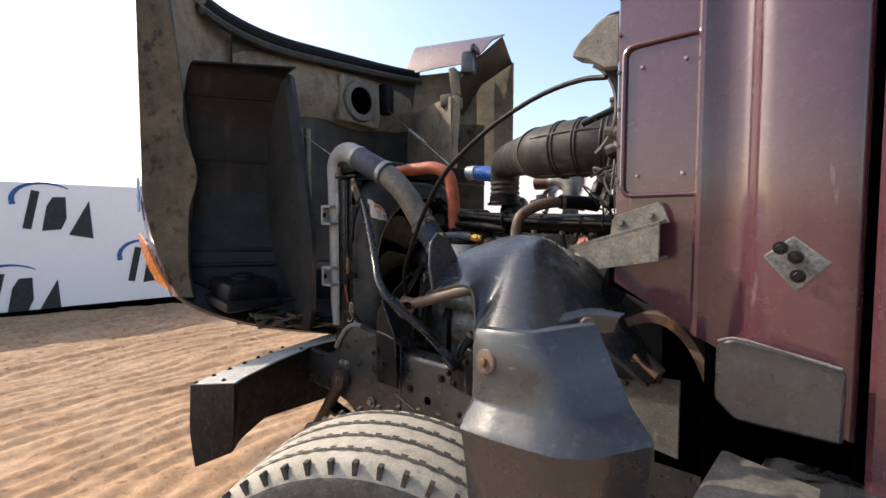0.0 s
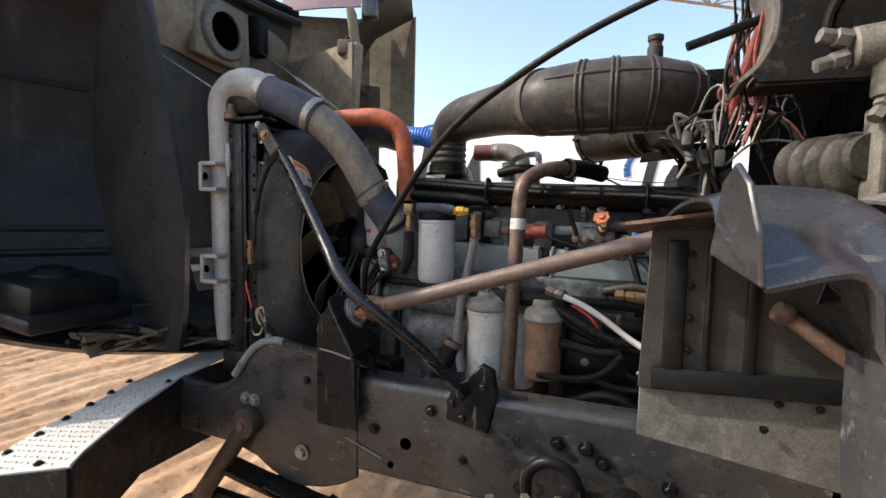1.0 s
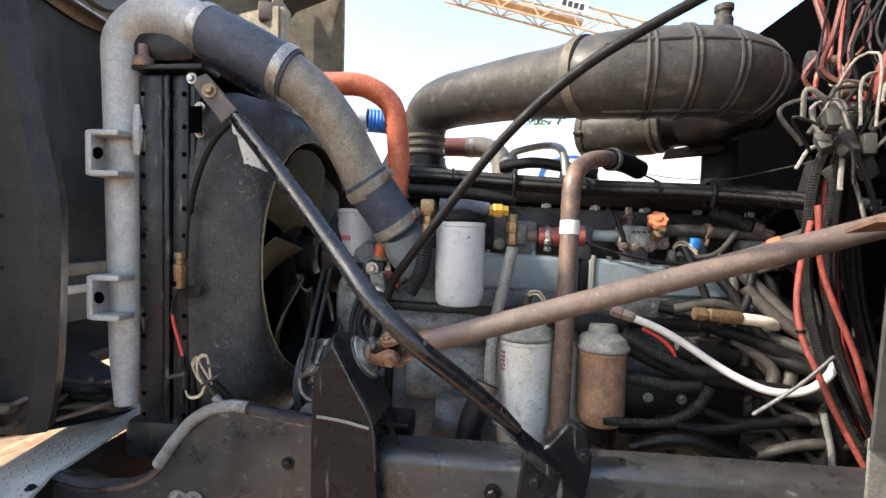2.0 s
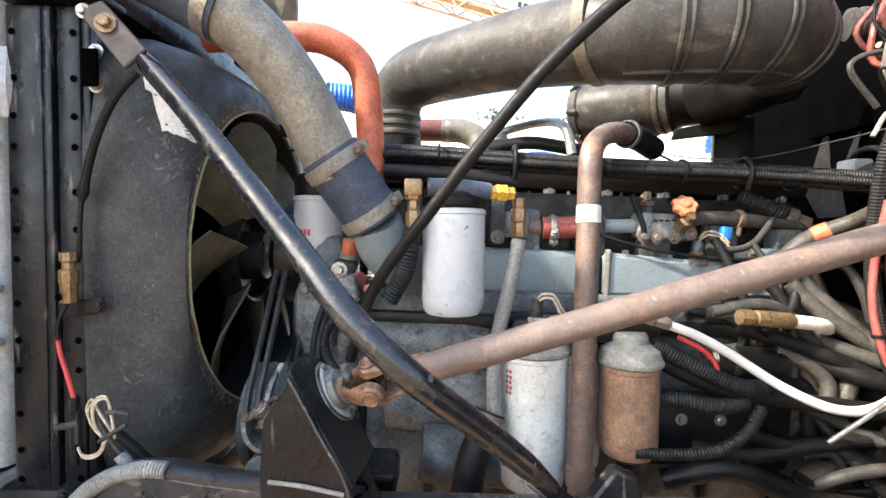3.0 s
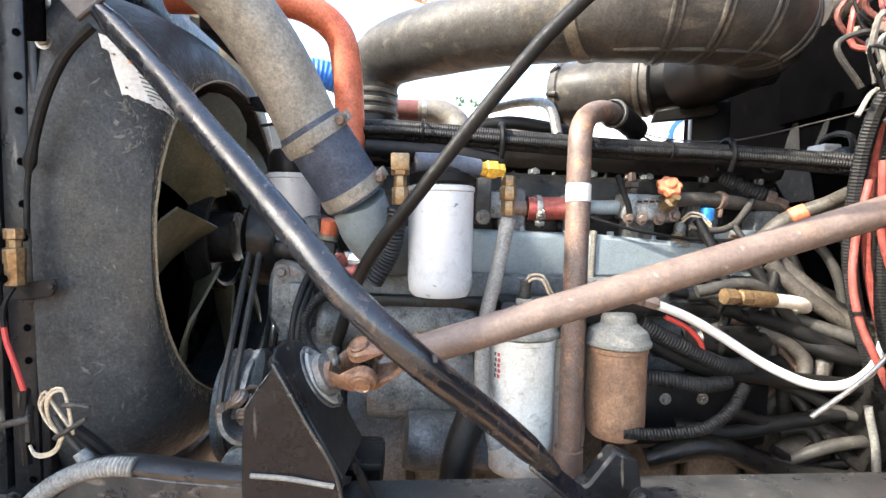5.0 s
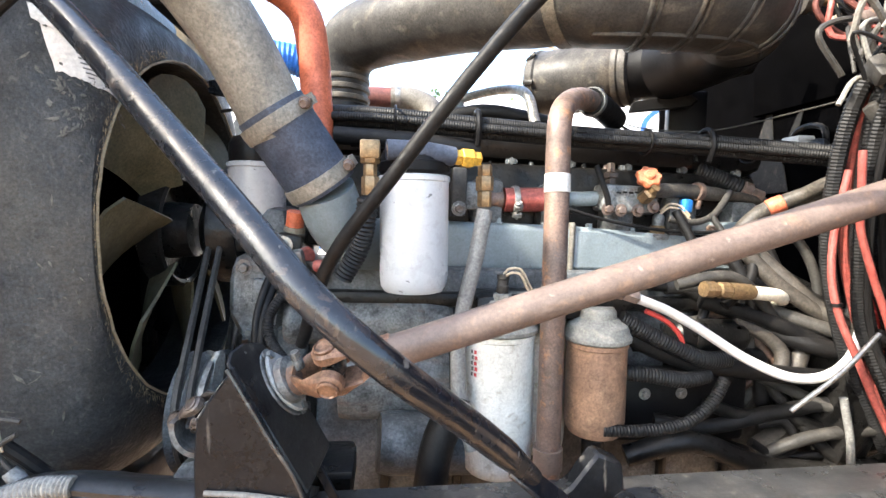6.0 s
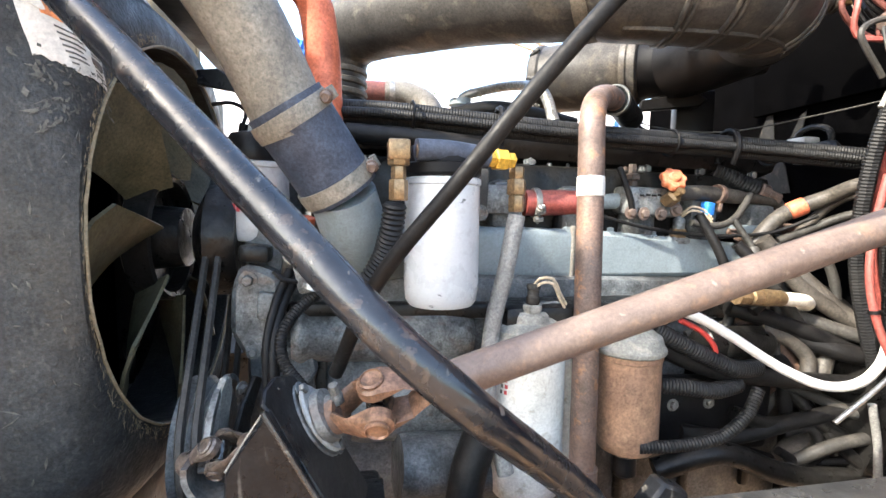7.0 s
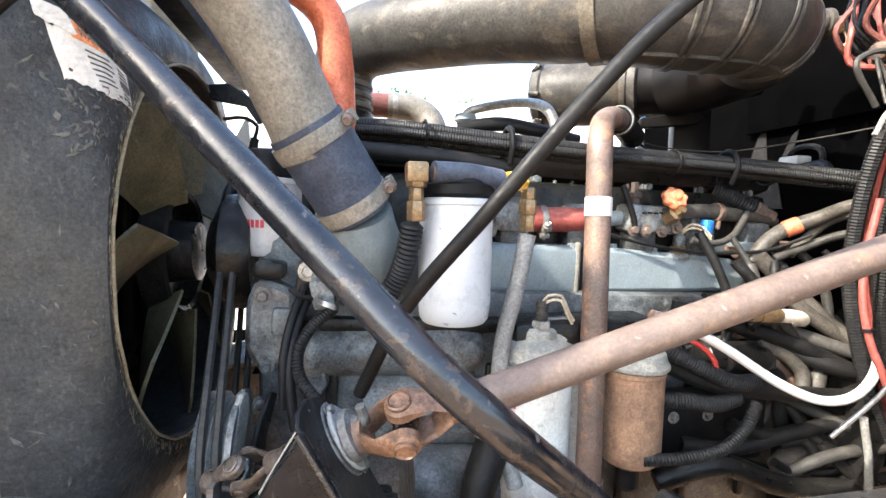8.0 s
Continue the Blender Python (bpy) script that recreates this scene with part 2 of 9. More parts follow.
RED = mat("red_hose", (0.25, 0.045, 0.036), 0.5, 0.0, (0.17, 0.036, 0.03), 0.5, 20, dust=DUST, dust_amount=0.25)
RED_WIRE = mat("red_wire", (0.42, 0.045, 0.038), 0.45, 0.0, (0.33, 0.04, 0.035), 0.4, 30, grime=0.1)
MAROON = mat("maroon_hose", (0.14, 0.045, 0.035), 0.55, 0.0, (0.10, 0.04, 0.035), 0.6, 14)
GREY_HOSE = mat("braided_grey_hose", (0.21, 0.205, 0.195), 0.6, 0.1, (0.14, 0.135, 0.125), 0.6, 30, bump=0.4, bump_scale=400)
CREAM = mat("cream_hose", (0.66, 0.60, 0.50), 0.5, 0.0, (0.50, 0.42, 0.32), 0.6, 14, grime=0.2)
WHITE_HOSE = mat("white_hose", (0.50, 0.49, 0.48), 0.45, 0.0, (0.55, 0.52, 0.47), 0.5, 10, grime=0.1)
TYRE = mat("dusty_tyre_rubber", (0.43, 0.385, 0.315), 0.85, 0.0, (0.31, 0.275, 0.22), 0.6, 6, (0.17, 0.15, 0.12), 0.3, 40, 0.5, 90, grime=0.2, streaks=(((0.20, 0.175, 0.14), 0.4, (30, 30, 30), 0.6, 0.72),))
TYRE_SIDE = mat("grey_tyre_sidewall", (0.105, 0.098, 0.088), 0.8, 0.0, (0.065, 0.060, 0.054), 0.7, 9, (0.2, 0.18, 0.15), 0.3, 40, 0.5, 90)
TYRE_DARK = mat("dark_tyre_groove", (0.05, 0.046, 0.040), 0.85, 0.0, (0.10, 0.088, 0.07), 0.6, 14)
FAN = mat("olive_fan_plastic", (0.095, 0.082, 0.047), 0.55, 0.0, (0.052, 0.046, 0.030), 0.7, 6, dust=DUST, dust_amount=0.06, spec=0.2)
AMBER = mat("amber_lens", (0.75, 0.22, 0.03), 0.25, 0.0, (0.65, 0.18, 0.03), 0.4, 20, coat=0.5)
FENDER = mat("grey_black_fender_plastic", (0.0250, 0.0268, 0.0305), 0.27, 0.0, (0.040, 0.042, 0.046), 0.6, 4, (0.16, 0.155, 0.15), 0.15, 60, 0.12, 80, dust=DUST, dust_amount=0.04, spec=0.8, grime=0.2, streaks=((SCRATCH, 0.5, (12, 55, 40), 0.67, 0.72),))
ALU_BRACKET = mat("grey_bracket_paint", (0.165, 0.153, 0.132), 0.55, 0.05, (0.105, 0.096, 0.082), 0.7, 9, (0.06, 0.05, 0.042), 0.5, 30, 0.4, 80, dust=DUST, dust_amount=0.25)
PANEL = mat("dusty_grey_panel", (0.027, 0.027, 0.026), 0.55, 0.0, (0.042, 0.040, 0.037), 0.7, 6, (0.02, 0.019, 0.018), 0.4, 24, 0.4, 70, dust=DUST, dust_amount=0.05, spec=0.3)
BANNER = mat("white_banner_cloth", (0.88, 0.885, 0.89), 0.8, 0.0, (0.84, 0.845, 0.85), 0.5, 0.8, bump=0.05, grime=0.03)
PRINT_BLACK = mat("black_print", (0.03, 0.035, 0.04), 0.7)
PRINT_BLUE = mat("blue_print", (0.03, 0.12, 0.36), 0.7)
PAPER = mat("worn_paper_label", (0.62, 0.58, 0.52), 0.7, 0.0, (0.40, 0.35, 0.28), 0.6, 40, grime=0.15)
PAPER_ORANGE = mat("orange_label_print", (0.68, 0.21, 0.06), 0.6, 0.0, (0.5, 0.2, 0.1), 0.5, 40)
INK = mat("label_ink", (0.12, 0.11, 0.10), 0.7)
INK_RED = mat("red_label_ink", (0.50, 0.05, 0.06), 0.6)
CRANE = mat("rusty_cream_boom", (0.50, 0.40, 0.28), 0.7, 0.1, (0.28, 0.17, 0.10), 0.7, 2)
LEAF = mat("leaf_green", (0.06, 0.10, 0.035), 0.6, 0.0, (0.04, 0.07, 0.025), 0.7, 3)
BARK = mat("tree_bark", (0.12, 0.09, 0.06), 0.85, 0.0, (0.07, 0.05, 0.04), 0.6, 8)
SAND = mat("sandy_ground", (0.42, 0.26, 0.15), 0.9, 0.0, (0.37, 0.22, 0.12), 0.7, 0.7, (0.22, 0.12, 0.065), 0.35, 9, 1.0, 22, streaks=(((0.25, 0.14, 0.07), 0.5, (4.2, 1.1, 1), 0.50, 0.66), ((0.54, 0.37, 0.235), 0.4, (12.0, 3.6, 1), 0.52, 0.66), ((0.17, 0.092, 0.048), 0.45, (17, 3.4, 1), 0.58, 0.70), ((0.14, 0.08, 0.045), 0.8, (17, 11, 1), 0.62, 0.68), ((0.53, 0.36, 0.23), 0.4, (0.9, 1.6, 1), 0.5, 0.66)))
HOSE_GREY = mat("dusty_grey_rubber", (0.021, 0.0205, 0.0195), 0.5, 0.0, (0.036, 0.034, 0.031), 0.7, 11, (0.015, 0.0145, 0.014), 0.5, 40, 0.35, 90, dust=DUST, dust_amount=0.12, spec=0.2)
HOSE_TAN = mat("dusty_tan_hose", (0.046, 0.039, 0.032), 0.6, 0.0, (0.032, 0.028, 0.024), 0.75, 12, (0.08, 0.070, 0.055), 0.4, 40, 0.5, 90, dust=DUST, dust_amount=0.08, grime=0.5)
MATTE = mat("dusty_black_steel", (0.012, 0.0118, 0.0115), 0.7, 0.0, (0.023, 0.021, 0.019), 0.7, 6, (0.08, 0.065, 0.05), 0.3, 40, 0.4, 60, spec=0.12)
WELL_EDGE = mat("grey_well_edge", (0.019, 0.019, 0.0185), 0.5, 0.0, (0.038, 0.036, 0.034), 0.7, 4, (0.02, 0.019, 0.018), 0.5, 14, 0.3, 60, dust=DUST, dust_amount=0.04, spec=0.2)
FLAP = mat("dusty_grey_flap", (0.125, 0.118, 0.104), 0.85, 0.0, (0.07, 0.066, 0.058), 0.7, 6, (0.05, 0.046, 0.04), 0.5, 16, 0.4, 60, streaks=(((0.28, 0.26, 0.23), 0.5, (16, 16, 5), 0.62, 0.72),))
CONNECT = mat("blue_connector", (0.03, 0.22, 0.62), 0.4)
TRIM = mat("chalky_grey_trim", (0.21, 0.20, 0.18), 0.75, 0.0, (0.12, 0.113, 0.10), 0.7, 14, (0.08, 0.075, 0.07), 0.5, 50, 0.5, 90)
GASKET = mat("black_plastic", (0.004, 0.004, 0.0047), 0.45, dust=DUST, dust_amount=0.03, spec=0.15)
WIRE_TAN = mat("tan_wire", (0.42, 0.34, 0.24), 0.6, 0.0, (0.3, 0.24, 0.17), 0.5, 30)

# ---- builders ----
PLACE = {}


def thing(name, at, label, category, group="", kind="", shift=(0, 0, 0)):
    """An Empty at the base of a thing. shift: moves the whole thing from the place that its parts are given in."""
    ob = new(name)
    ob.location = Vector(at) + Vector(shift)
    ob.empty_display_size = 0.05
    PLACE[ob] = Vector(at)
    return tagged(ob, label, category, group, kind)


def part(name, bm, material, parent=None, label="", smooth=True):
    """Links a bmesh, in world metres, as one mesh under a thing or a part."""
    me = bpy.data.meshes.new(name)
    lo = Vector([min(v.co[i] for v in bm.verts) for i in range(3)])
    hi = Vector([max(v.co[i] for v in bm.verts) for i in range(3)])
    c = (lo + hi) / 2
    bmesh.ops.translate(bm, verts=bm.verts, vec=-c)
    bm.normal_update()
    if smooth:
        for e in bm.edges:
            if len(e.link_faces) == 2:
                e.smooth = e.calc_face_angle(3.2) < 0.62
        for f in bm.faces:
            f.smooth = True
    bm.to_mesh(me)
    bm.free()
    for mm in (material if isinstance(material, (list, tuple)) else [material]):
        me.materials.append(mm)
    ob = new(name, me)
    PLACE[ob] = c
    if parent:
        ob.parent = parent
        ob.location = c - PLACE[parent]
    else:
        ob.location = c
    if label:
        ob["label"] = label
    return ob


def single(name, bm, material, label, category, group="", kind=""):
    return tagged(part(name, bm, material), label, category, group, kind)


def axis_pose(at, way, size=1.0, spin=0.0):
    """A pose that turns local z to way."""
    q = Vector(way).to_track_quat('Z', 'Y').to_matrix().to_4x4()
    return Matrix.Translation(at) @ q @ Matrix.Rotation(spin, 4, 'Z') @ Matrix.Diagonal((size, size, size, 1))


def spline(points, step=0.012):
    p = [Vector(q) for q in points]
    if len(p) < 3:
        n = max(2, int((p[1] - p[0]).length / step / 4))
        return [p[0].lerp(p[1], i / n) for i in range(n + 1)]
    ext = [2 * p[0] - p[1], *p, 2 * p[-1] - p[-2]]
    out = []
    for i in range(1, len(ext) - 2):
        a, b, c, d = ext[i - 1:i + 3]
        ta = max(1e-4, (b - a).length ** 0.5)
        tb = max(1e-4, (c - b).length ** 0.5)
        tc = max(1e-4, (d - c).length ** 0.5)
        n = max(2, int((c - b).length / step))
        m1 = (c - b) - tb / (ta + tb) * (c - a) + (b - a) * tb / ta
        m2 = (c - b) - tb / (tb + tc) * (d - b) + (d - c) * tb / tc
        for k in range(n):
            s = k / n
            out.append((2 * (b - c) + m1 + m2) * s ** 3 + (-3 * (b - c) - 2 * m1 - m2) * s ** 2 + m1 * s + b)
    out.append(p[-1])
    return out


def tube(points, radius, seg=14, step=0.012, caps=True, rib=0.0, rib_step=0.0, bm=None, raw=False, squash=None):
    """A round tube along a smooth path. radius: a number, or a list of (part of the length, radius). rib: height of corrugations."""
    path = [Vector(q) for q in points] if raw else spline(points, rib_step / 2 if rib else step)
    bm = bm or bmesh.new()
    lens = [0.0]
    for a, b in zip(path, path[1:]):
        lens.append(lens[-1] + (b - a).length)
    if isinstance(radius, (int, float)):
        radius = [(0, radius), (1, radius)]
    tan = [(path[min(i + 1, len(path) - 1)] - path[max(i - 1, 0)]).normalized() for i in range(len(path))]
    ref = Vector((0, 0, 1)) if abs(tan[0].z) < 0.8 else Vector((0, 1, 0))
    u = tan[0].cross(ref).normalized()
    rings = []
    for i, (p, d) in enumerate(zip(path, tan)):
        u = (u - d * u.dot(d)).normalized()
        v = d.cross(u)
        s = lens[i] / max(lens[-1], 1e-6)
        r = np.interp(s, [q[0] for q in radius], [q[1] for q in radius])
        if rib and i % 2:
            r += rib
        rings.append([bm.verts.new(p + (u * math.cos(2 * math.pi * k / seg) + v * math.sin(2 * math.pi * k / seg)) * r) for k in range(seg)])
    for a, b in zip(rings, rings[1:]):
        for k in range(seg):
            bm.faces.new((a[k], b[k], b[(k + 1) % seg], a[(k + 1) % seg]))
    if caps:
        bm.faces.new(rings[0])
        bm.faces.new(rings[-1][::-1])
    bmesh.ops.recalc_face_normals(bm, faces=bm.faces)
    return bm


def lathe(profile, at, way=(0, 0, 1), seg=28, bm=None, open_ends=False):
    """A turned body: profile of (radius, height) along way from at."""
    bm = bm or bmesh.new()
    m = axis_pose(at, way)
    rings = []
    for r, h in profile:
        if r < 1e-5:
            rings.append([bm.verts.new(m @ Vector((0, 0, h)))])
        else:
            rings.append([bm.verts.new(m @ Vector((r * math.cos(2 * math.pi * k / seg), r * math.sin(2 * math.pi * k / seg), h))) for k in range(seg)])
    faces = []
    for a, b in zip(rings, rings[1:]):
        for k in range(seg):
            j = (k + 1) % seg
            if len(a) == 1 and len(b) == 1:
                continue
            if len(a) == 1:
                faces.append(bm.faces.new((a[0], b[k], b[j])))
            elif len(b) == 1:
                faces.append(bm.faces.new((a[k], b[0], a[j])))
            else:
                faces.append(bm.faces.new((a[k], b[k], b[j], a[j])))
    if not open_ends:
        if len(rings[0]) > 1:
            faces.append(bm.faces.new(rings[0]))
        if len(rings[-1]) > 1:
            faces.append(bm.faces.new(rings[-1][::-1]))
    bmesh.ops.recalc_face_normals(bm, faces=faces)
    return bm


def box(size, at, turn=(0, 0, 0), bevel=0.004, bm=None, seg=2):
    own = bmesh.new()
    bmesh.ops.create_cube(own, size=1.0)
    for v in own.verts:
        v.co = Vector((v.co.x * size[0], v.co.y * size[1], v.co.z * size[2]))
    if bevel:
        bmesh.ops.bevel(own, geom=own.edges[:], offset=min(bevel, min(size) * 0.45), segments=seg, affect='EDGES', profile=0.5)
    bmesh.ops.transform(own, matrix=pose(*at, *turn), verts=own.verts)
    return join(bm, own)


def join(bm, own):
    if bm is None:
        return own
    tmp = bpy.data.meshes.new("tmp")
    own.to_mesh(tmp)
    own.free()
    bm.from_mesh(tmp)
    bpy.data.meshes.remove(tmp)
    return bm


def slab(outline, thick, origin, u, v, bevel=0.002, bm=None):
    """A flat plate: outline in (u, v) metres from origin, thick along u x v."""
    own = bmesh.new()
    o, u, v = Vector(origin), Vector(u).normalized(), Vector(v).normalized()
    n = u.cross(v).normalized()
    f = own.faces.new([own.verts.new(o + u * a + v * b) for a, b in outline])
    r = bmesh.ops.extrude_face_region(own, geom=[f])
    bmesh.ops.translate(own, vec=n * thick, verts=[g for g in r["geom"] if isinstance(g, bmesh.types.BMVert)])
    bmesh.ops.recalc_face_normals(own, faces=own.faces)
    if bevel:
        bmesh.ops.bevel(own, geom=own.edges[:], offset=bevel, segments=1, affect='EDGES')
    return join(bm, own)


def sheet(rows, thick, bm=None, fine=1):
    """A bent sheet through rows of points, made solid to one side. fine: how often each cell is cut, along smooth curves."""
    own = bmesh.new()
    if fine > 1:
        def cut(line):
            p = [Vector(q) for q in line]
            if len(p) < 3:
                return [p[0].lerp(p[-1], i / fine) for i in range(fine + 1)]
            ext = [2 * p[0] - p[1], *p, 2 * p[-1] - p[-2]]
            out = []
            for i in range(1, len(ext) - 2):
                q0, q1, q2, q3 = ext[i - 1:i + 3]
                for k in range(fine):
                    t = k / fine
                    out.append(0.5 * (2 * q1 + (q2 - q0) * t + (2 * q0 - 5 * q1 + 4 * q2 - q3) * t * t + (3 * q1 - q0 - 3 * q2 + q3) * t ** 3))
            return [*out, p[-1]]
        rows = [cut(r) for r in rows]
        rows = list(zip(*[cut(c) for c in zip(*rows)]))
    g = [[own.verts.new(Vector(p)) for p in r] for r in rows]
    for a, b in zip(g, g[1:]):
        for k in range(len(a) - 1):
            own.faces.new((a[k], a[k + 1], b[k + 1], b[k]))
    own.normal_update()
    if thick:
        bmesh.ops.solidify(own, geom=own.faces[:], thickness=thick)
    bmesh.ops.recalc_face_normals(own, faces=own.faces)
    return join(bm, own)


def bend(a, b, c, n=8):
    """Points on a smooth curve from a by b to c."""
    a, b, c = Vector(a), Vector(b), Vector(c)
    return [(a * (1 - s) ** 2 + b * 2 * s * (1 - s) + c * s * s) for s in [i / n for i in range(n + 1)]]


# shared small hardware, kept under the first thing that carries it
HARDWARE = {}


def bolt(parent, at, way=(0, -1, 0), size=0.010, material=None, washer=True, label=""):
    material = material or BLACK
    key = (material.name, washer)
    m = axis_pose(at, way, size, spin=(at[0] * 37.0) % 1.0)
    if key not in HARDWARE:
        bm = bmesh.new()
        if washer:
            lathe([(1.55, 0), (1.55, 0.22), (0.9, 0.24)], (0, 0, 0), bm=bm, seg=14)
        lathe([(0.98, 0.2), (0.98, 0.95), (0.80, 1.12), (0.0, 1.14)], (0, 0, 0), bm=bm, seg=6)
        me = bpy.data.meshes.new("bolt")
        bm.to_mesh(me)
        bm.free()
        me.materials.append(material)
        HARDWARE[key] = me
    ob = new("bolt", HARDWARE[key])
    ob.parent = parent
    ob.matrix_local = Matrix.Translation(-PLACE[parent]) @ m
    PLACE[ob] = Vector(at)
    if label:
        ob["label"] = label
    return ob


def clamp(name, at, way, radius, width, parent, material=None, screw=None):
    """A band clamp round a hose, with a worm screw."""
    b = part(name, lathe([(radius - 0.004, -width / 2), (radius + 0.002, -width / 2), (radius + 0.003, 0), (radius + 0.002, width / 2), (radius - 0.004, width / 2)], at, way, 32), material or STEEL, parent, "steel band clamp")
    if screw is not None:
        w = Vector(way).normalized()
        s = (Vector(screw) - w * w.dot(Vector(screw))).normalized()
        t = w.cross(s)
        c = Vector(at) + s * (radius + 0.008)
        if t.y > 0:
            t = -t
        part("lug", tube([c - t * 0.014 + w * 0.009, c - t * 0.014 - w * 0.009], 0.0062, 10, 0.01), material or STEEL, b)
        part("lug", tube([c + t * 0.004 + w * 0.009, c + t * 0.004 - w * 0.009], 0.0062, 10, 0.01), material or STEEL, b)
        part("screw", lathe([(0.0035, -0.024), (0.0035, 0.008), (0.010, 0.009), (0.010, 0.0115), (0.0078, 0.012), (0.0078, 0.018), (0.0055, 0.020), (0.0045, 0.019), (0, 0.0185)], c, t, 12), RUST if material is TAN_PIPE else STEEL, b)
    return b


def hose(name, points, radius, material, label, category="hose", rib=0.0, rib_step=0.006, seg=14, step=0.012, group=""):
    return single(name, tube(points, radius, seg, step, rib=rib, rib_step=rib_step), material, label, category, group)

# ---- ground, walls and distance ----
def make_ground():
    xs = np.concatenate([[-600, -200, -80, -40, -25, -16], np.arange(-12, -1.4, 0.035), [-1, 0, 2, 6, 15, 40, 120, 600]])
    ys = np.concatenate([[-600, -150, -40, -15, -6], np.arange(-3, 6.6, 0.06), [8, 14, 30, 80, 250, 600]])
    me = bpy.data.meshes.new("ground")
    verts = []
    for x in xs:
        for y in ys:
            near = 1.0 if -12.5 < x < -1.2 and -3.5 < y < 7 else 0.0
            u = x + 0.10 * y + 0.6 * noise.noise(Vector((x * 0.35, y * 0.3, 0))) + 0.12 * noise.noise(Vector((x * 1.7, y * 0.9, 4)))
            ruts = 0.022 * math.sin(u * 8.5) * (0.4 + 0.6 * noise.noise(Vector((u * 0.7, y * 0.2, 3.0))))
            tread = 0.034 * abs(math.sin(u * 19.0 + 2.5 * noise.noise(Vector((x, y * 0.6, 1)))))
            lumps = 0.05 * noise.noise(Vector((x * 1.1, y * 0.45, 5))) + 0.030 * noise.noise(Vector((x * 4.3, y * 1.6, 9))) + 0.024 * abs(noise.noise(Vector((x * 6.5, y * 4.0, 2)))) + 0.009 * noise.noise(Vector((x * 13.0, y * 5.5, 6)))
            verts.append((x, y, near * (ruts + tread + lumps) - 0.01))
    n = len(ys)
    faces = [(i * n + j, (i + 1) * n + j, (i + 1) * n + j + 1, i * n + j + 1) for i in range(len(xs) - 1) for j in range(n - 1)]
    me.from_pydata(verts, [], faces)
    me.polygons.foreach_set("use_smooth", [True] * len(faces))
    me.materials.append(SAND)
    tagged(new("ground", me), "dry orange sandy ground with tyre ruts", "ground", kind="structure")


make_ground()


def banner(name, a, b, top, label, emblems):
    """A banner-clad wall from a to b, with printed emblems of plain bars and arcs."""
    a, b = Vector((*a, 0)), Vector((*b, 0))
    along = (b - a).normalized()
    face = along.cross(Vector((0, 0, 1)))
    w = single(name, slab([(0, 0.14), ((b - a).length, 0.14), ((b - a).length, top), (0, top)], 0.08, a, along, (0, 0, 1), 0.01), BANNER, label, "wall", kind="structure")
    n = along.cross(Vector((0, 0, 1)))
    part("base_strip", slab([(0, -0.03), ((b - a).length, -0.03), ((b - a).length, 0.14), (0, 0.14)], 0.10, a, along, (0, 0, 1), 0.0), DARK, w, "dark base strip")
    return w


def emblem(wall, at, along, normal, size, lean=-0.2):
    """Three plain dark blocks in a row, with a blue arc over them."""
    along, normal = Vector(along).normalized(), Vector(normal).normalized()
    up = (Vector((0, 0, 1)) + along * 0.0).normalized()
    r = Matrix.Rotation(lean, 3, normal)
    u, v = r @ along, r @ up
    o = Vector(at) + normal * 0.088
    bm = bmesh.new()

    def bar(x0, z0, x1, z1, wide):
        d = Vector((x1 - x0, z1 - z0)).normalized()
        q = Vector((-d.y, d.x)) * wide / 2
        pts = [(x0 + q.x, z0 + q.y), (x0 - q.x, z0 - q.y), (x1 - q.x, z1 - q.y), (x1 + q.x, z1 + q.y)]
        slab([(p[0] * size, p[1] * size) for p in pts], 0.003, o, u, v, 0, bm)
    bar(0.12, 0.0, 0.12, 1.0, 0.17)
    slab([(x * size, z * size) for x, z in ((0.42, 0.0), (0.80, 0.12), (0.86, 0.42), (0.74, 0.98), (0.48, 0.92), (0.40, 0.66))], 0.003, o, u, v, 0, bm)
    slab([(x * size, z * size) for x, z in ((0.98, 0.0), (1.52, 0.0), (1.25, 1.0))], 0.003, o, u, v, 0, bm)
    part("print", bm, PRINT_BLACK, wall, "dark printed blocks")
    bm = bmesh.new()
    for i in range(14):
        t0, t1 = 1.15 + i * 0.17, 1.15 + (i + 1) * 0.17
        p = (0.45 + 0.75 * math.cos(t0), 0.75 + 0.5 * math.sin(t0))
        q = (0.45 + 0.75 * math.cos(t1), 0.75 + 0.5 * math.sin(t1))
        bar_w = 0.03 + 0.09 * (i / 13)
        d = Vector((q[0] - p[0], q[1] - p[1])).normalized()
        s = Vector((-d.y, d.x)) * bar_w / 2
        slab([((c[0]) * size, (c[1]) * size) for c in ((p[0] + s.x, p[1] + s.y), (q[0] + s.x, q[1] + s.y), (q[0] - s.x, q[1] - s.y), (p[0] - s.x, p[1] - s.y))], 0.003, o, u, v, 0, bm)
    part("print", bm, PRINT_BLUE, wall, "blue printed arc")


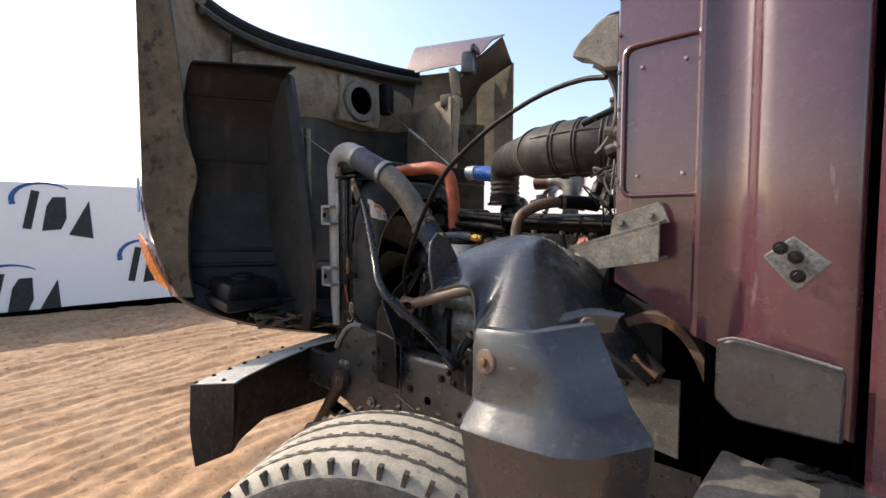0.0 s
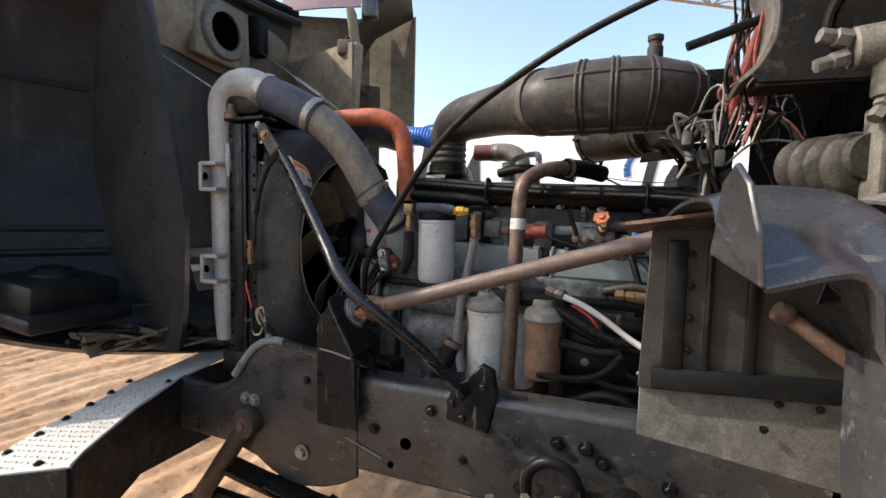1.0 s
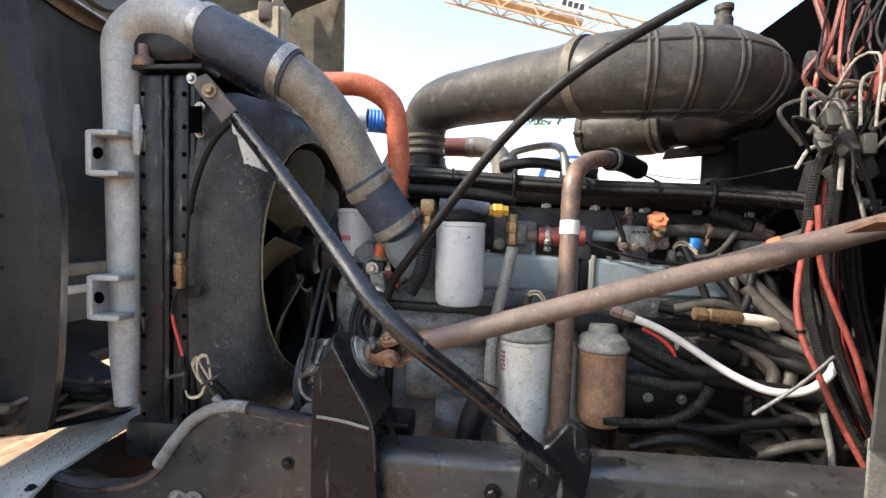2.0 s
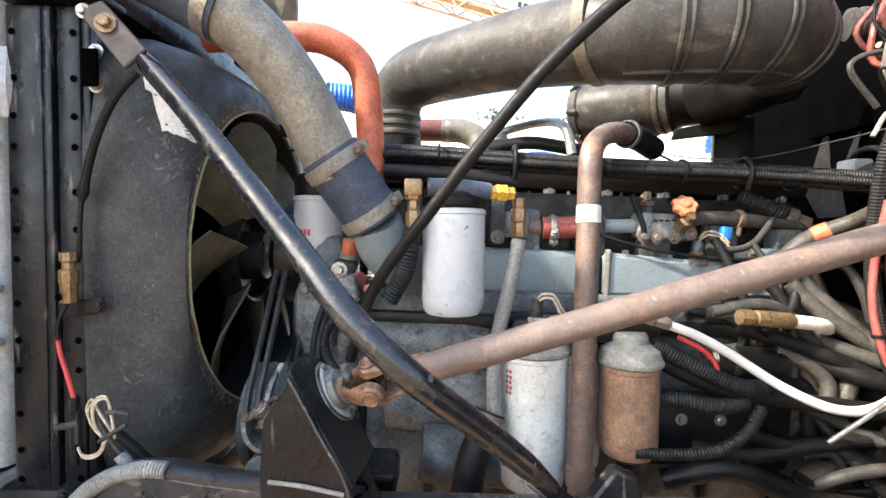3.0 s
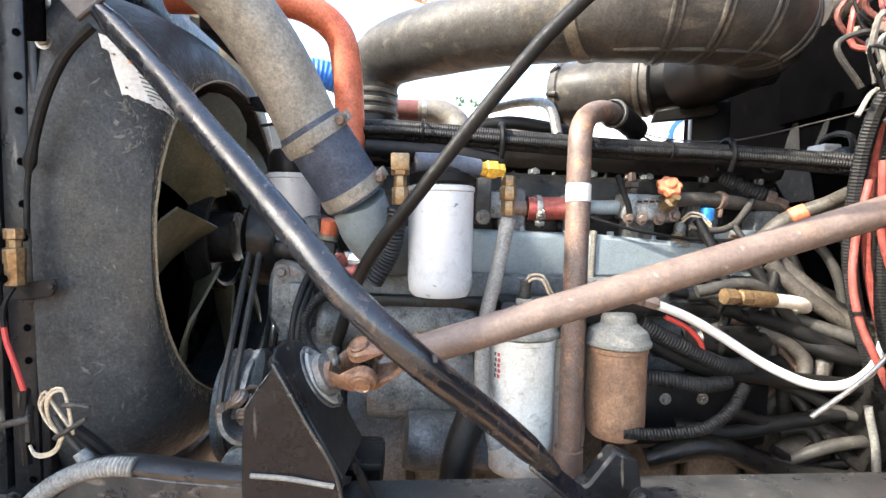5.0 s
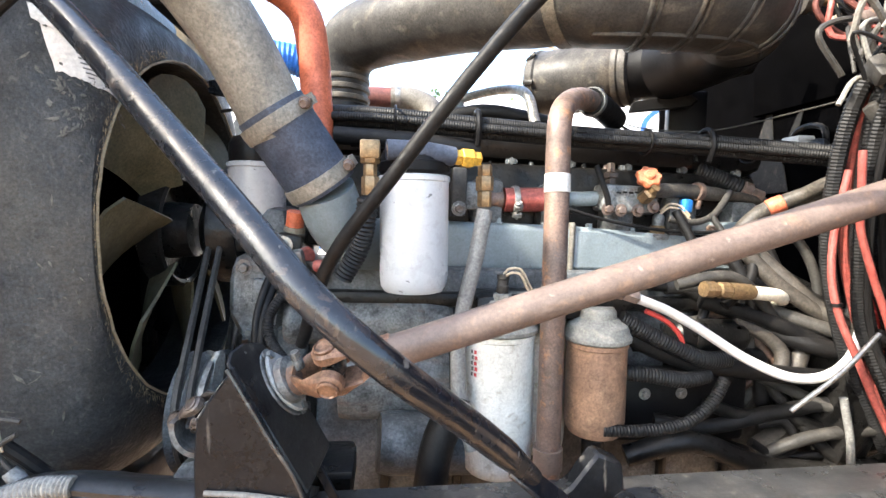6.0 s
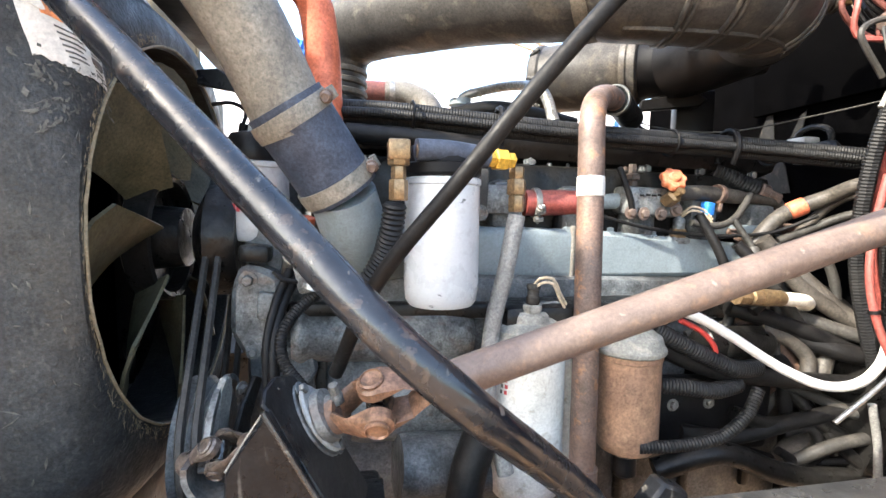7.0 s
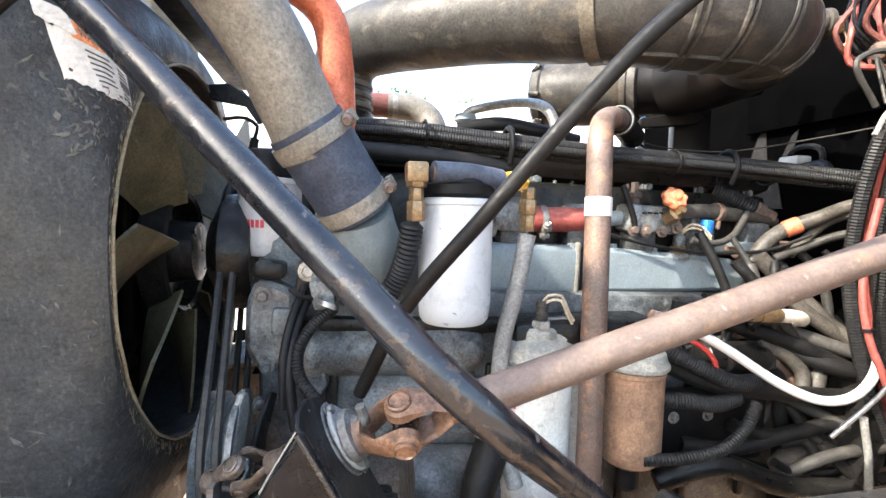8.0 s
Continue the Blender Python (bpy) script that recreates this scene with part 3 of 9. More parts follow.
wf = banner("wall_front", (-10.35, -9.0), (-9.25, 5.6), 2.12, "white banner wall with printed emblems", 0)
along = Vector((1.1, 14.6, 0)).normalized()
for y, z, s in ((0.62, 1.42, 0.60), (1.95, 0.50, 0.60), (0.18, 0.16, 0.60), (2.75, 1.45, 0.60), (5.0, 1.3, 0.55), (-1.3, 0.5, 0.55), (-1.9, 1.4, 0.55)):
    x = -10.35 + (y + 9.0) / 14.6 * 1.1
    emblem(wf, (x, y, z), along, (1, -0.075, 0), s)
wr = banner("wall_far", (-9.25, 5.6), (14.0, 5.6), 2.6, "white banner wall behind the truck", 0)
for x, z in ((-3.3, 1.9), (-0.6, 1.55), (-2.0, 0.6), (1.6, 1.9), (-5.5, 1.4), (0.8, 0.7), (3.6, 1.2)):
    emblem(wr, (x, 5.6, z), (1, 0, 0), (0, -1, 0), 0.6)


def tree(at, height, seed):
    rnd = random.Random(seed)
    t = thing("tree", at, "leafy green tree standing behind the banner wall", "tree", "trees behind the wall")
    bm = tube([at, (at[0] + 0.1, at[1], at[2] + height * 0.35), (at[0] - 0.1, at[1] + 0.1, at[2] + height * 0.8)], [(0, 0.22), (1, 0.05)], 9, 0.3)
    for i in range(7):
        a = rnd.uniform(0, 6.28)
        z = height * rnd.uniform(0.35, 0.7)
        tube([(at[0], at[1], at[2] + z), (at[0] + math.cos(a) * 0.8, at[1] + math.sin(a) * 0.8, at[2] + z + 0.6), (at[0] + math.cos(a) * 1.6, at[1] + math.sin(a) * 1.6, at[2] + z + 0.9)], [(0, 0.09), (1, 0.02)], 6, 0.3, bm=bm)
    part("trunk", bm, BARK, t)
    verts, faces = [], []
    for i in range(1700):
        a, b = rnd.uniform(0, 6.28), rnd.uniform(-1, 1)
        r = rnd.uniform(0.35, 1.0) ** 0.5
        k = 1.0 + 0.35 * noise.noise(Vector((math.cos(a) * 1.6, math.sin(a) * 1.6, b * 2 + seed)))
        c = Vector((at[0] + math.cos(a) * r * k * 2.2 * math.sqrt(1 - b * b), at[1] + math.sin(a) * r * k * 2.2 * math.sqrt(1 - b * b), at[2] + height * 0.68 + b * r * k * height * 0.32))
        q = Euler((rnd.uniform(0, 6), rnd.uniform(0, 6), rnd.uniform(0, 6))).to_matrix()
        s = rnd.uniform(0.07, 0.15)
        i0 = len(verts)
        verts += [c + q @ Vector(p) * s for p in ((-1, 0, 0), (0, -0.5, 0.15), (1, 0, 0), (0, 0.5, 0.15))]
        faces.append((i0, i0 + 1, i0 + 2, i0 + 3))
    me = bpy.data.meshes.new("crown")
    me.from_pydata(verts, [], faces)
    me.materials.append(LEAF)
    ob = new("crown", me)
    ob.parent = t
    ob.matrix_parent_inverse = Matrix.Translation(-Vector(at))


for k, (x, y, hgt) in enumerate(((0.2, 19.0, 6.1), (3.4, 20.5, 6.2), (7.8, 21, 5.6))):
    tree((x, y, 0), hgt, k + 3)


def crane():
    """A lattice boom held high over the yard, on a far crawler."""
    a, b = Vector((-4.0, 25.0, 14.1)), Vector((22.0, 25.0, 6.8))
    d = (b - a).normalized()
    up = Vector((0, 0, 1))
    up = (up - d * up.dot(d)).normalized()
    side = d.cross(up)
    c = thing("crane", (22, 25, 0), "rusty cream lattice crane boom on a mast", "crane")
    L = (b - a).length
    for k, (s, t) in enumerate(((1, 1), (1, -1), (-1, 1), (-1, -1))):
        o = side * s * 0.5 + up * t * 0.55
        part("chord", tube([a + o, b + o], 0.07, 8, 2.0), CRANE, c)
    n = 26
    for face in range(4):
        bm = bmesh.new()
        for i in range(n):
            p, q = a + d * L * i / n, a + d * L * (i + 1) / n
            s0, t0, s1, t1 = ((1, 1, 1, -1), (-1, 1, -1, -1), (1, 1, -1, 1), (1, -1, -1, -1))[face]
            e, f = (side * s0 * 0.5 + up * t0 * 0.55), (side * s1 * 0.5 + up * t1 * 0.55)
            if i % 2:
                e, f = f, e
            tube([p + e, q + f], 0.04, 6, 2.0, bm=bm)
        part("lacing", bm, CRANE, c)
    part("walkway", box((7.5, 0.9, 0.16), a + d * 3.6 - up * 0.1, (0, math.degrees(math.atan2(-d.z, d.x)), 0), 0.02), CRANE, c)
    sgn = part("sign_board", box((1.5, 0.04, 0.5), a + d * 6.6 + up * 0.4 - side * 0.62 * (1 if side.y > 0 else -1), (0, 12, 0), 0.01), BANNER, c, "white sign board")
    bm = bmesh.new()
    for i in range(4):
        box((0.22, 0.02, 0.3), a + d * (6.15 + 0.3 * i) + up * 0.4 - side * 0.66 * (1 if side.y > 0 else -1), (0, 12, 0), 0.0, bm)
    part("print", bm, PRINT_BLACK, sgn)
    part("mast", tube([(22, 25, 0), (22, 25, 7.0)], 0.5, 10, 2), CRANE, c)


crane()

# ---- hood, tilted forward ----
HOOD_MID, NEAR, FAR = 1.40, 0.17, 2.63


def make_hood():
    h = thing("hood", (-2.5, 1.5, 0.85), "plum truck hood tilted forward, showing its dusty underside", "hood", shift=(-0.05, 0.03, -0.01))
    # top skin, standing upright
    rows = []
    for i in range(15):
        z = 0.86 + i / 14 * 1.88
        rows.append([(-2.99 + 0.05 * abs(s) ** 4 + 0.06 * ((z - 1.7) / 1.0) ** 2 + 0.006 * noise.noise(Vector((s * 4, z * 3, 0))), 1.70 + s * 0.80, z + (0.05 * s if i == 14 else 0)) for s in [-1 + 2 * j / 24 for j in range(25)]])
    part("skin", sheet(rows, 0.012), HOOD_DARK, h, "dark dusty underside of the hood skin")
    edge = [(-2.90 + 0.05 * abs(s) ** 4, 1.70 + s * 0.80, 2.75 + 0.05 * s + 0.10 * max(0, -s - 0.4) ** 2) for s in [-1.3 + 2.3 * k / 24 for k in range(25)]]
    part("seal", tube(edge, [(0, 0.05), (1, 0.035)], 10, 0.05), RUBBER, h, "black rubber cowl seal")
    part("rolled_edge", tube([(p[0] + 0.03, p[1], p[2] - 0.06) for p in edge], 0.028, 8, 0.05), HOOD_DARK, h, "rolled rear edge")
    part("shoulder", sheet([[(-2.62, 0.44, z0), (-2.74, 0.60, z0 + 0.01), (-2.88, 0.78, z0 + 0.01), (-2.965, 0.95, z0)] for z0 in (2.05, 2.30, 2.52, 2.66, 2.75)], 0.01, fine=2), HOOD_IN, h, "dusty inner shoulder of the hood")
    # stiffening panel with the round air inlet
    ring_y, ring_z, ring_x = 1.88, 2.46, -2.95
    rows = []
    for i in range(4):
        rows.append([(-2.935 + (0.05 if i in (1, 2) else 0.0) - 0.02 * (i == 0), y, 2.27 + 0.02 * math.sin(y * 9) * (i < 2) + i * 0.135) for y in np.linspace(0.90, 2.46, 26)])
    part("cross_panel", sheet(rows, 0.01), HOOD_IN, h, "dust-caked cross panel, its tan lightened for skylight")
    inlet = part("inlet_ring", lathe([(0.105, 0.0), (0.105, 0.075), (0.150, 0.075), (0.160, 0.06), (0.160, 0.0)], (ring_x + 0.03, ring_y, ring_z), (1, 0, 0), 32), ALU_BRACKET, h, "round air inlet ring")
    part("inlet_plate", slab([(-0.2, -0.17), (0.19, -0.19), (0.21, -0.1), (0.2, 0.17), (-0.18, 0.18)], 0.05, (ring_x + 0.03, ring_y, ring_z), (0, 1, 0), (0, 0, 1), 0.01), HOOD_IN, inlet)
    # Flat near-black disc instead of depth: the inlet's shade is its colour.
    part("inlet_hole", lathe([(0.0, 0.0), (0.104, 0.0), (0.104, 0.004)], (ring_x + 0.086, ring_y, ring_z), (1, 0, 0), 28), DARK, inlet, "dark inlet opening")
    part("latch_box", box((0.10, 0.09, 0.24), (-2.86, 2.14, 2.52), (0, 0, 8), 0.012), GASKET, h, "black latch box")
    for y in (1.18, 1.40, 1.46):
        part("rib", box((0.03, 0.035, 1.15), (-2.94, y, 1.62), (0, 0, 0), 0.008), HOOD_IN, h)
    part("radiator_seal", box((0.05, 1.2, 0.05), (-2.88, 1.55, 1.20), (0, 0, 0), 0.012), HOOD_IN, h, "pale sealing strip")
    part("radiator_seal", box((0.04, 1.2, 0.035), (-2.86, 1.55, 1.12), (0, 0, 0), 0.008), CREAM, h, "pale sealing strip")
    part("grille_wall", box((0.46, 1.70, 0.05), (-2.80, 1.75, 0.93), (0, 4, 0), 0.01), LINER, h, "dark inside of the grille")
    # near wheel well, open towards the truck
    cz = 1.72
    rows = []
    for i in range(25):
        a = radians(88 + 184 * i / 24)
        row = []
        for k in range(9):
            q = k / 8
            cx, rx, rz = -2.50 + 0.30 * q, 0.20 + 0.10 * q, 0.62
            row.append((cx + rx * math.cos(a) * (1 + 0.03 * math.sin(i * 1.1)), 0.52 + 0.40 * q, cz + rz * math.sin(a)))
        rows.append(row)
    liner = part("wheel_liner", sheet(rows, 0.008), LINER, h, "dark moulded wheel-well liner")
    for z in (2.20, 1.86, 1.36, 1.28):
        d = math.sqrt(max(0.0, 1 - ((z - cz) / 0.62) ** 2))
        part("liner_rib", tube([(-2.49 - 0.20 * d, 0.54, z), (-2.21 - 0.29 * d, 0.90, z)], 0.014, 8, 0.1), LINER, liner)
    part("liner_step", box((0.25, 0.27, 0.10), (-2.40, 0.71, 1.165), (0, 6, 0), 0.02), LINER, liner, "stepped moulding in the well")
    part("liner_step", box((0.30, 0.31, 0.05), (-2.38, 0.70, 1.105), (0, 6, 0), 0.015), LINER, liner, "stepped moulding in the well")
    part("liner_boss", lathe([(0.075, 0), (0.07, 0.02), (0.05, 0.03), (0.05, 0.034), (0, 0.034)], (-2.42, 0.72, 1.205), (0.1, 0, 1), 24), LINER, liner)
    rows = []
    for i in range(25):
        a = radians(104 + 156 * i / 24)
        z1 = cz + 0.62 * math.sin(a)
        x1 = -2.20 + 0.30 * math.cos(a)
        lip = -2.10 - 0.22 * max(0.0, z1 - 1.45) + 0.05 * min(0.0, z1 - 1.3)
        rows.append([(x1, 0.915, z1), (x1 * 0.5 + lip * 0.5, 0.918, z1), (lip - 0.02, 0.92, z1), (lip, 0.94, z1), (lip - 0.02, 0.975, z1)])
    for z1, x1, lip in ((1.06, -2.24, -2.115), (1.00, -2.23, -2.125), (0.94, -2.23, -2.14)):
        rows.append([(x1, 0.915, z1), (x1 * 0.5 + lip * 0.5, 0.918, z1), (lip - 0.02, 0.92, z1), (lip, 0.94, z1), (lip - 0.02, 0.975, z1)])
    wall = part("inner_wall", sheet(rows, 0.008), WELL_EDGE, h, "grey inner edge of the wheel well")
    for k in range(9):
        z1 = 1.3 + k * 0.11
        bolt(h, (-2.20 - 0.22 * max(0, z1 - 1.45), 0.915, z1), (0, -1, 0), 0.006, GASKET)
    # near fender: caked flange and painted outer skin
    rows, rows2 = [], []
    for i in range(29):
        s = i / 28
        z = 2.85 - 1.72 * s
        f = max(0.0, s - 0.66) / 0.34
        fx = -2.70 + 0.17 * f ** 1.5
        fy = 0.335 + 0.10 * f ** 2
        g = (1.0 - 0.75 * f) * (0.5 + 0.5 * min(1.0, (2.85 - z) / 1.3))
        wob = 0.02 * noise.noise(Vector((1.5, 0, z * 5)))
        rows.append([(fx, fy, z), (fx + 0.05 * g, fy + 0.06 * g, z), (fx + (0.12 + wob) * g, fy + 0.13 * g, z), (fx + (0.19 + wob) * g, fy + (0.185 + wob) * g, z), (fx + 0.12 * g, fy + 0.22 * g, z)])
        rows2.append([(fx + 0.004, fy - 0.004, z), (fx - 0.10, fy + 0.012 - 0.02 * f, z), (fx - 0.30, fy + 0.10, z), (fx - 0.50, fy + 0.26, z), (fx - 0.56, fy + 0.5, z)])
    part("fender_flange", sheet(rows, 0.01), FLANGE, h, "dirt-caked tan fender flange")
    part("fender_skin", sheet(rows2, 0.006), PLUM, h, "plum painted fender skin")
    part("marker_lamp", sheet([bend((-2.70, 0.352, 1.40), (-2.64, 0.375, 1.28), (-2.56, 0.41, 1.17), 6), bend((-2.86, 0.36, 1.46), (-2.82, 0.36, 1.33), (-2.72, 0.40, 1.20), 6)], 0.012), AMBER, h, "amber corner marker lamp")
    for z in (1.60, 1.66, 1.72):
        part("marker_badge", lathe([(0.02, 0), (0.033, 0), (0.033, 0.004)], (-2.79, 0.340, z), (-0.1, -1, 0), 18), PRINT_BLUE, h, "small blue round mark")
    # lower valance curving in under the grille
    low = bend((-2.54, 0.43, 1.14), (-2.28, 0.56, 0.97), (-2.17, 1.25, 0.86), 14)
    part("valance", sheet([[(p.x, p.y, p.z), (p.x - 0.06, p.y + 0.01, p.z - 0.02), (p.x - 0.15, p.y + 0.02, p.z - 0.01), (p.x - 0.45, p.y + 0.05, p.z + 0.02)] for p in low], 0.01), LINER, h, "black lower valance")
    part("valance_wall", sheet([[(p.x - 0.03, p.y + 0.005, p.z + 0.004), (p.x - 0.10, p.y + 0.03, p.z + 0.10), (p.x - 0.26, p.y + 0.05, p.z + 0.16), (p.x - 0.34, p.y + 0.06, p.z + 0.34)] for p in low], 0.008), LINER, h, "black lower inner wall")
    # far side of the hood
    # The sun lamp misses this wall; its sunlight is in the lighter tan.
    part("far_inner_wall", sheet([[(-2.95, 2.46, z), (-2.75, 2.40, z), (-2.50, 2.30, z), (-2.28, 2.22, z), (-2.22, 2.21, z)] for z in (1.2, 1.6, 2.0, 2.45)], 0.01), HOOD_IN, h, "tan far wheel-well wall, its colour lightened for sunlight")
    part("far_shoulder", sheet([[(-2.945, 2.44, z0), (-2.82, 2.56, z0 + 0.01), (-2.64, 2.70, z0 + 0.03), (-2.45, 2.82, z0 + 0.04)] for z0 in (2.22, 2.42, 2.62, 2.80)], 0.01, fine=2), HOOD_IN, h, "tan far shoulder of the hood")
    part("hinge_post", box((0.06, 0.07, 0.60), (-2.24, 2.26, 2.16), (0, 4, 0), 0.012), HOOD_IN, h)
    part("hinge_block", box((0.13, 0.16, 0.09), (-2.28, 2.29, 2.43), (0, 0, 20), 0.012), RUST, h, "rusty hinge block")
    part("hinge_strap", box((0.05, 0.10, 0.20), (-2.30, 2.35, 2.60), (0, -8, 20), 0.01), HOOD_IN, h)
    part("far_liner", sheet([[(-2.24, 2.24, z), (-2.55, 2.45, z + 0.02), (-2.60, 2.66, z + 0.02), (-2.35, 2.80, z)] for z in (1.4, 1.8, 2.1, 2.35)], 0.01), FLANGE, h, "tan far wheel liner")
    part("far_fender", sheet([[(-2.60, 2.84, z - 0.05), (-2.35, 2.88, z - 0.02), (-2.14, 2.90, z), (-2.12, 2.87, z)] for z in (1.95, 2.3, 2.6, 2.84)], 0.012), HOOD_IN, h, "inside of the far fender")
    part("far_gusset", sheet([[(-2.14, 2.90, 2.84), (-2.03, 2.60, 2.94)], [(-2.40, 2.82, 2.70), (-2.26, 2.50, 2.76)], [(-2.55, 2.76, 2.45), (-2.42, 2.40, 2.52)]], 0.012), HOOD_DARK, h, "dark gusset under the cowl corner")
    part("far_corner", sheet([[(-2.95, 2.44, 2.80), (-2.90, 2.50, 3.0), (-2.93, 2.56, 3.06)], [(-2.60, 2.46, 2.79), (-2.52, 2.54, 2.98), (-2.52, 2.60, 3.02)], [(-2.24, 2.50, 2.77), (-2.10, 2.56, 2.92), (-2.02, 2.61, 2.955)]], 0.010), PLUM, h, "plum cowl corner")
    part("latch_bracket", box((0.10, 0.10, 0.16), (-2.22, 2.42, 2.74), (0, 0, 20), 0.012), FENDER, h, "dark latch bracket")
    part("latch_hook", box((0.04, 0.14, 0.05), (-2.16, 2.42, 2.83), (0, 0, 20), 0.012), FENDER, h)
    for a, b in (((-2.75, 0.95, 2.28), (-2.10, 1.08, 1.88)), ((-2.85, 2.14, 2.44), (-2.0, 1.95, 1.90))):
        part("stay_cable", tube([a, b], 0.0035, 6, 0.3), STEEL, h, "thin steel stay cable")
    part("cable_spring", tube([(-2.50, 2.055, 2.215), (-2.30, 2.02, 2.09)], 0.011, 8, rib=0.004, rib_step=0.012), STEEL, h)


make_hood()


def wire_heap():
    rnd = random.Random(5)
    w = thing("wiring_heap", (-2.25, 0.95, 0.9), "dusty headlight wiring lying in the hood", "wiring", shift=(-0.04, 0.03, 0.0))
    for i in range(11):
        p = [(-2.32 + rnd.uniform(-0.1, 0.1) + 0.03 * k, 0.72 + 0.09 * k + rnd.uniform(-0.04, 0.04), 0.99 - 0.014 * k + rnd.uniform(-0.03, 0.05)) for k in range(6)]
        part("wire", tube(p, rnd.choice([0.006, 0.008, 0.011]), 7, 0.02), rnd.choice([RUBBER, RUBBER, FLANGE, RUST_DARK]), w)
    part("boot", lathe([(0.02, 0), (0.036, 0.01), (0.042, 0.03), (0.036, 0.06), (0.018, 0.08), (0.012, 0.11)], (-2.30, 0.72, 0.985), (0.5, 1, 0.1), 14), FLANGE, w, "dusty lamp boot")


wire_heap()

# ---- chassis ----
WEB = 0.955


def make_rail(name, face, inward, label):
    r = thing(name, (-0.9, face, 0.66), label, "frame rail", kind="")
    top, bot = 0.945, 0.655
    prof = [(0, top - 0.022), (0.003, top - 0.010), (0.010, top - 0.003), (0.022, top), (0.085, top), (0.085, top - 0.01), (0.016, top - 0.012), (0.010, top - 0.02), (0.010, bot + 0.02), (0.016, bot + 0.012), (0.085, bot + 0.01), (0.085, bot), (0.012, bot), (0, bot + 0.012)]
    bm = bmesh.new()
    a = [bm.verts.new((-1.72, face + inward * p, z)) for p, z in prof]
    b = [bm.verts.new((1.6, face + inward * p, z)) for p, z in prof]
    for k in range(len(prof)):
        j = (k + 1) % len(prof)
        bm.faces.new((a[k], a[j], b[j], b[k]))
    bm.faces.new(a)
    bm.faces.new(b[::-1])
    bmesh.ops.recalc_face_normals(bm, faces=bm.faces)
    part("channel", bm, RAIL, r)
    # front extension casting with a raised hump
    up = [(-2.16, 0.83), (-2.08, 0.815), (-1.98, 0.825), (-1.90, 0.87), (-1.84, 0.955), (-1.79, 1.0), (-1.74, 1.012), (-1.66, 1.0), (-1.52, 0.985), (-1.44, 0.972)]
    dn = [(-1.44, 0.635), (-1.50, 0.60), (-1.56, 0.578), (-1.63, 0.565), (-1.70, 0.57), (-1.76, 0.59), (-1.82, 0.625), (-1.92, 0.65), (-2.05, 0.655), (-2.16, 0.66)]
    bm = slab([(x, z) for x, z in up + dn], -0.014, (0, face - inward * 0.003, 0), (1, 0, 0), (0, 0, 1), 0.003)
    part("extension", bm, RAIL, r, "raised front frame extension")
    rows = [[(x, face - inward * 0.003, z), (x, face + inward * 0.012, z + 0.005), (x, face + inward * 0.035, z - 0.004), (x, face + inward * 0.09, z - 0.034)] for x, z in up]
    part("extension_lip", sheet(rows, 0.010, fine=3), RAIL, r)
    return r


rail = make_rail("frame_rail", WEB, 1, "black painted steel frame rail with bolts")
make_rail("frame_rail", 2 * HOOD_MID - WEB, -1, "black frame rail on the far side")
for x, z, s in ((-1.383, 0.80, 0.011), (-1.56, 0.80, 0.012), (-1.53, 0.86, 0.012), (-1.205, 0.884, 0.011), (-1.86, 0.98, 0.006), (-1.62, 0.91, 0.009), (-0.86, 0.86, 0.012), (-0.75, 0.83, 0.012), (-0.60, 0.80, 0.012), (-1.11, 0.76, 0.008), (-0.95, 0.72, 0.012)):
    bolt(rail, (x, WEB - 0.003, z), size=s)
bolt(rail, (-1.636, WEB - 0.006, 0.677), size=0.016, material=STEEL)
for x, z, r in ((-1.283, 0.772, 0.014), (-1.47, 0.79, 0.006), (-1.33, 0.70, 0.008)):
    part("hole", lathe([(0, 0.0), (r, 0.0), (r * 1.25, 0.0015), (r * 1.25, 0.0)], (x, WEB - 0.001, z), (0, -1, 0), 16), DARK, rail, "drilled hole")
part("weld_seam", tube([(-1.48, WEB - 0.004, 0.755), (-1.36, WEB - 0.004, 0.715)], 0.0025, 6, 0.03), ALU_BRACKET, rail)
for y in (1.02,):
    part("cross_member", box((0.10, 0.80, 0.14), (-1.92, HOOD_MID, 0.72), bevel=0.01), RAIL, rail)


hose("split_loom", [(-1.90, 0.945, 0.888), (-1.86, 0.948, 0.946), (-1.82, 0.950, 0.990), (-1.78, 0.952, 1.012), (-1.74, 0.953, 1.020), (-1.71, 0.955, 1.018)], 0.0115, TRIM, "chalky pale grey corrugated loom lying on the rail", "loom", rib=0.0014, rib_step=0.0046)


def tow_arm():
    t = thing("tow_arm", (-1.9, 0.93, 0.45), "rusty shock link hanging from the frame rail", "link")
    a, b = Vector((-1.835, 0.935, 0.745)), Vector((-2.03, 0.90, 0.44))
    part("arm", tube([a, a.lerp(b, 0.5), b], [(0, 0.034), (0.2, 0.030), (0.8, 0.030), (1, 0.034)], 14, 0.03), RUST_GREASE, t)
    part("eye", lathe([(0.012, -0.03), (0.042, -0.03), (0.046, -0.02), (0.046, 0.02), (0.042, 0.03), (0.012, 0.03)], a, (0, -1, 0), 20), RUST_GREASE, t)
    bolt(t, (a.x, a.y - 0.028, a.z), size=0.014, material=RUST_DARK)
    part("lower_eye", lathe([(0.012, -0.04), (0.04, -0.04), (0.04, 0.04), (0.012, 0.04)], b, (0.3, -1, 0.4), 18), GREASE, t)
    for dx in (-0.018, 0.018):
        bolt(t, (-1.84 + dx, 0.95, 0.815), size=0.014, material=STEEL)
    part("link_rod", tube([(-2.0, 0.95, 0.46), (-1.6, 1.05, 0.36), (-1.2, 1.1, 0.34)], 0.02, 10, 0.05), BLACK, t)


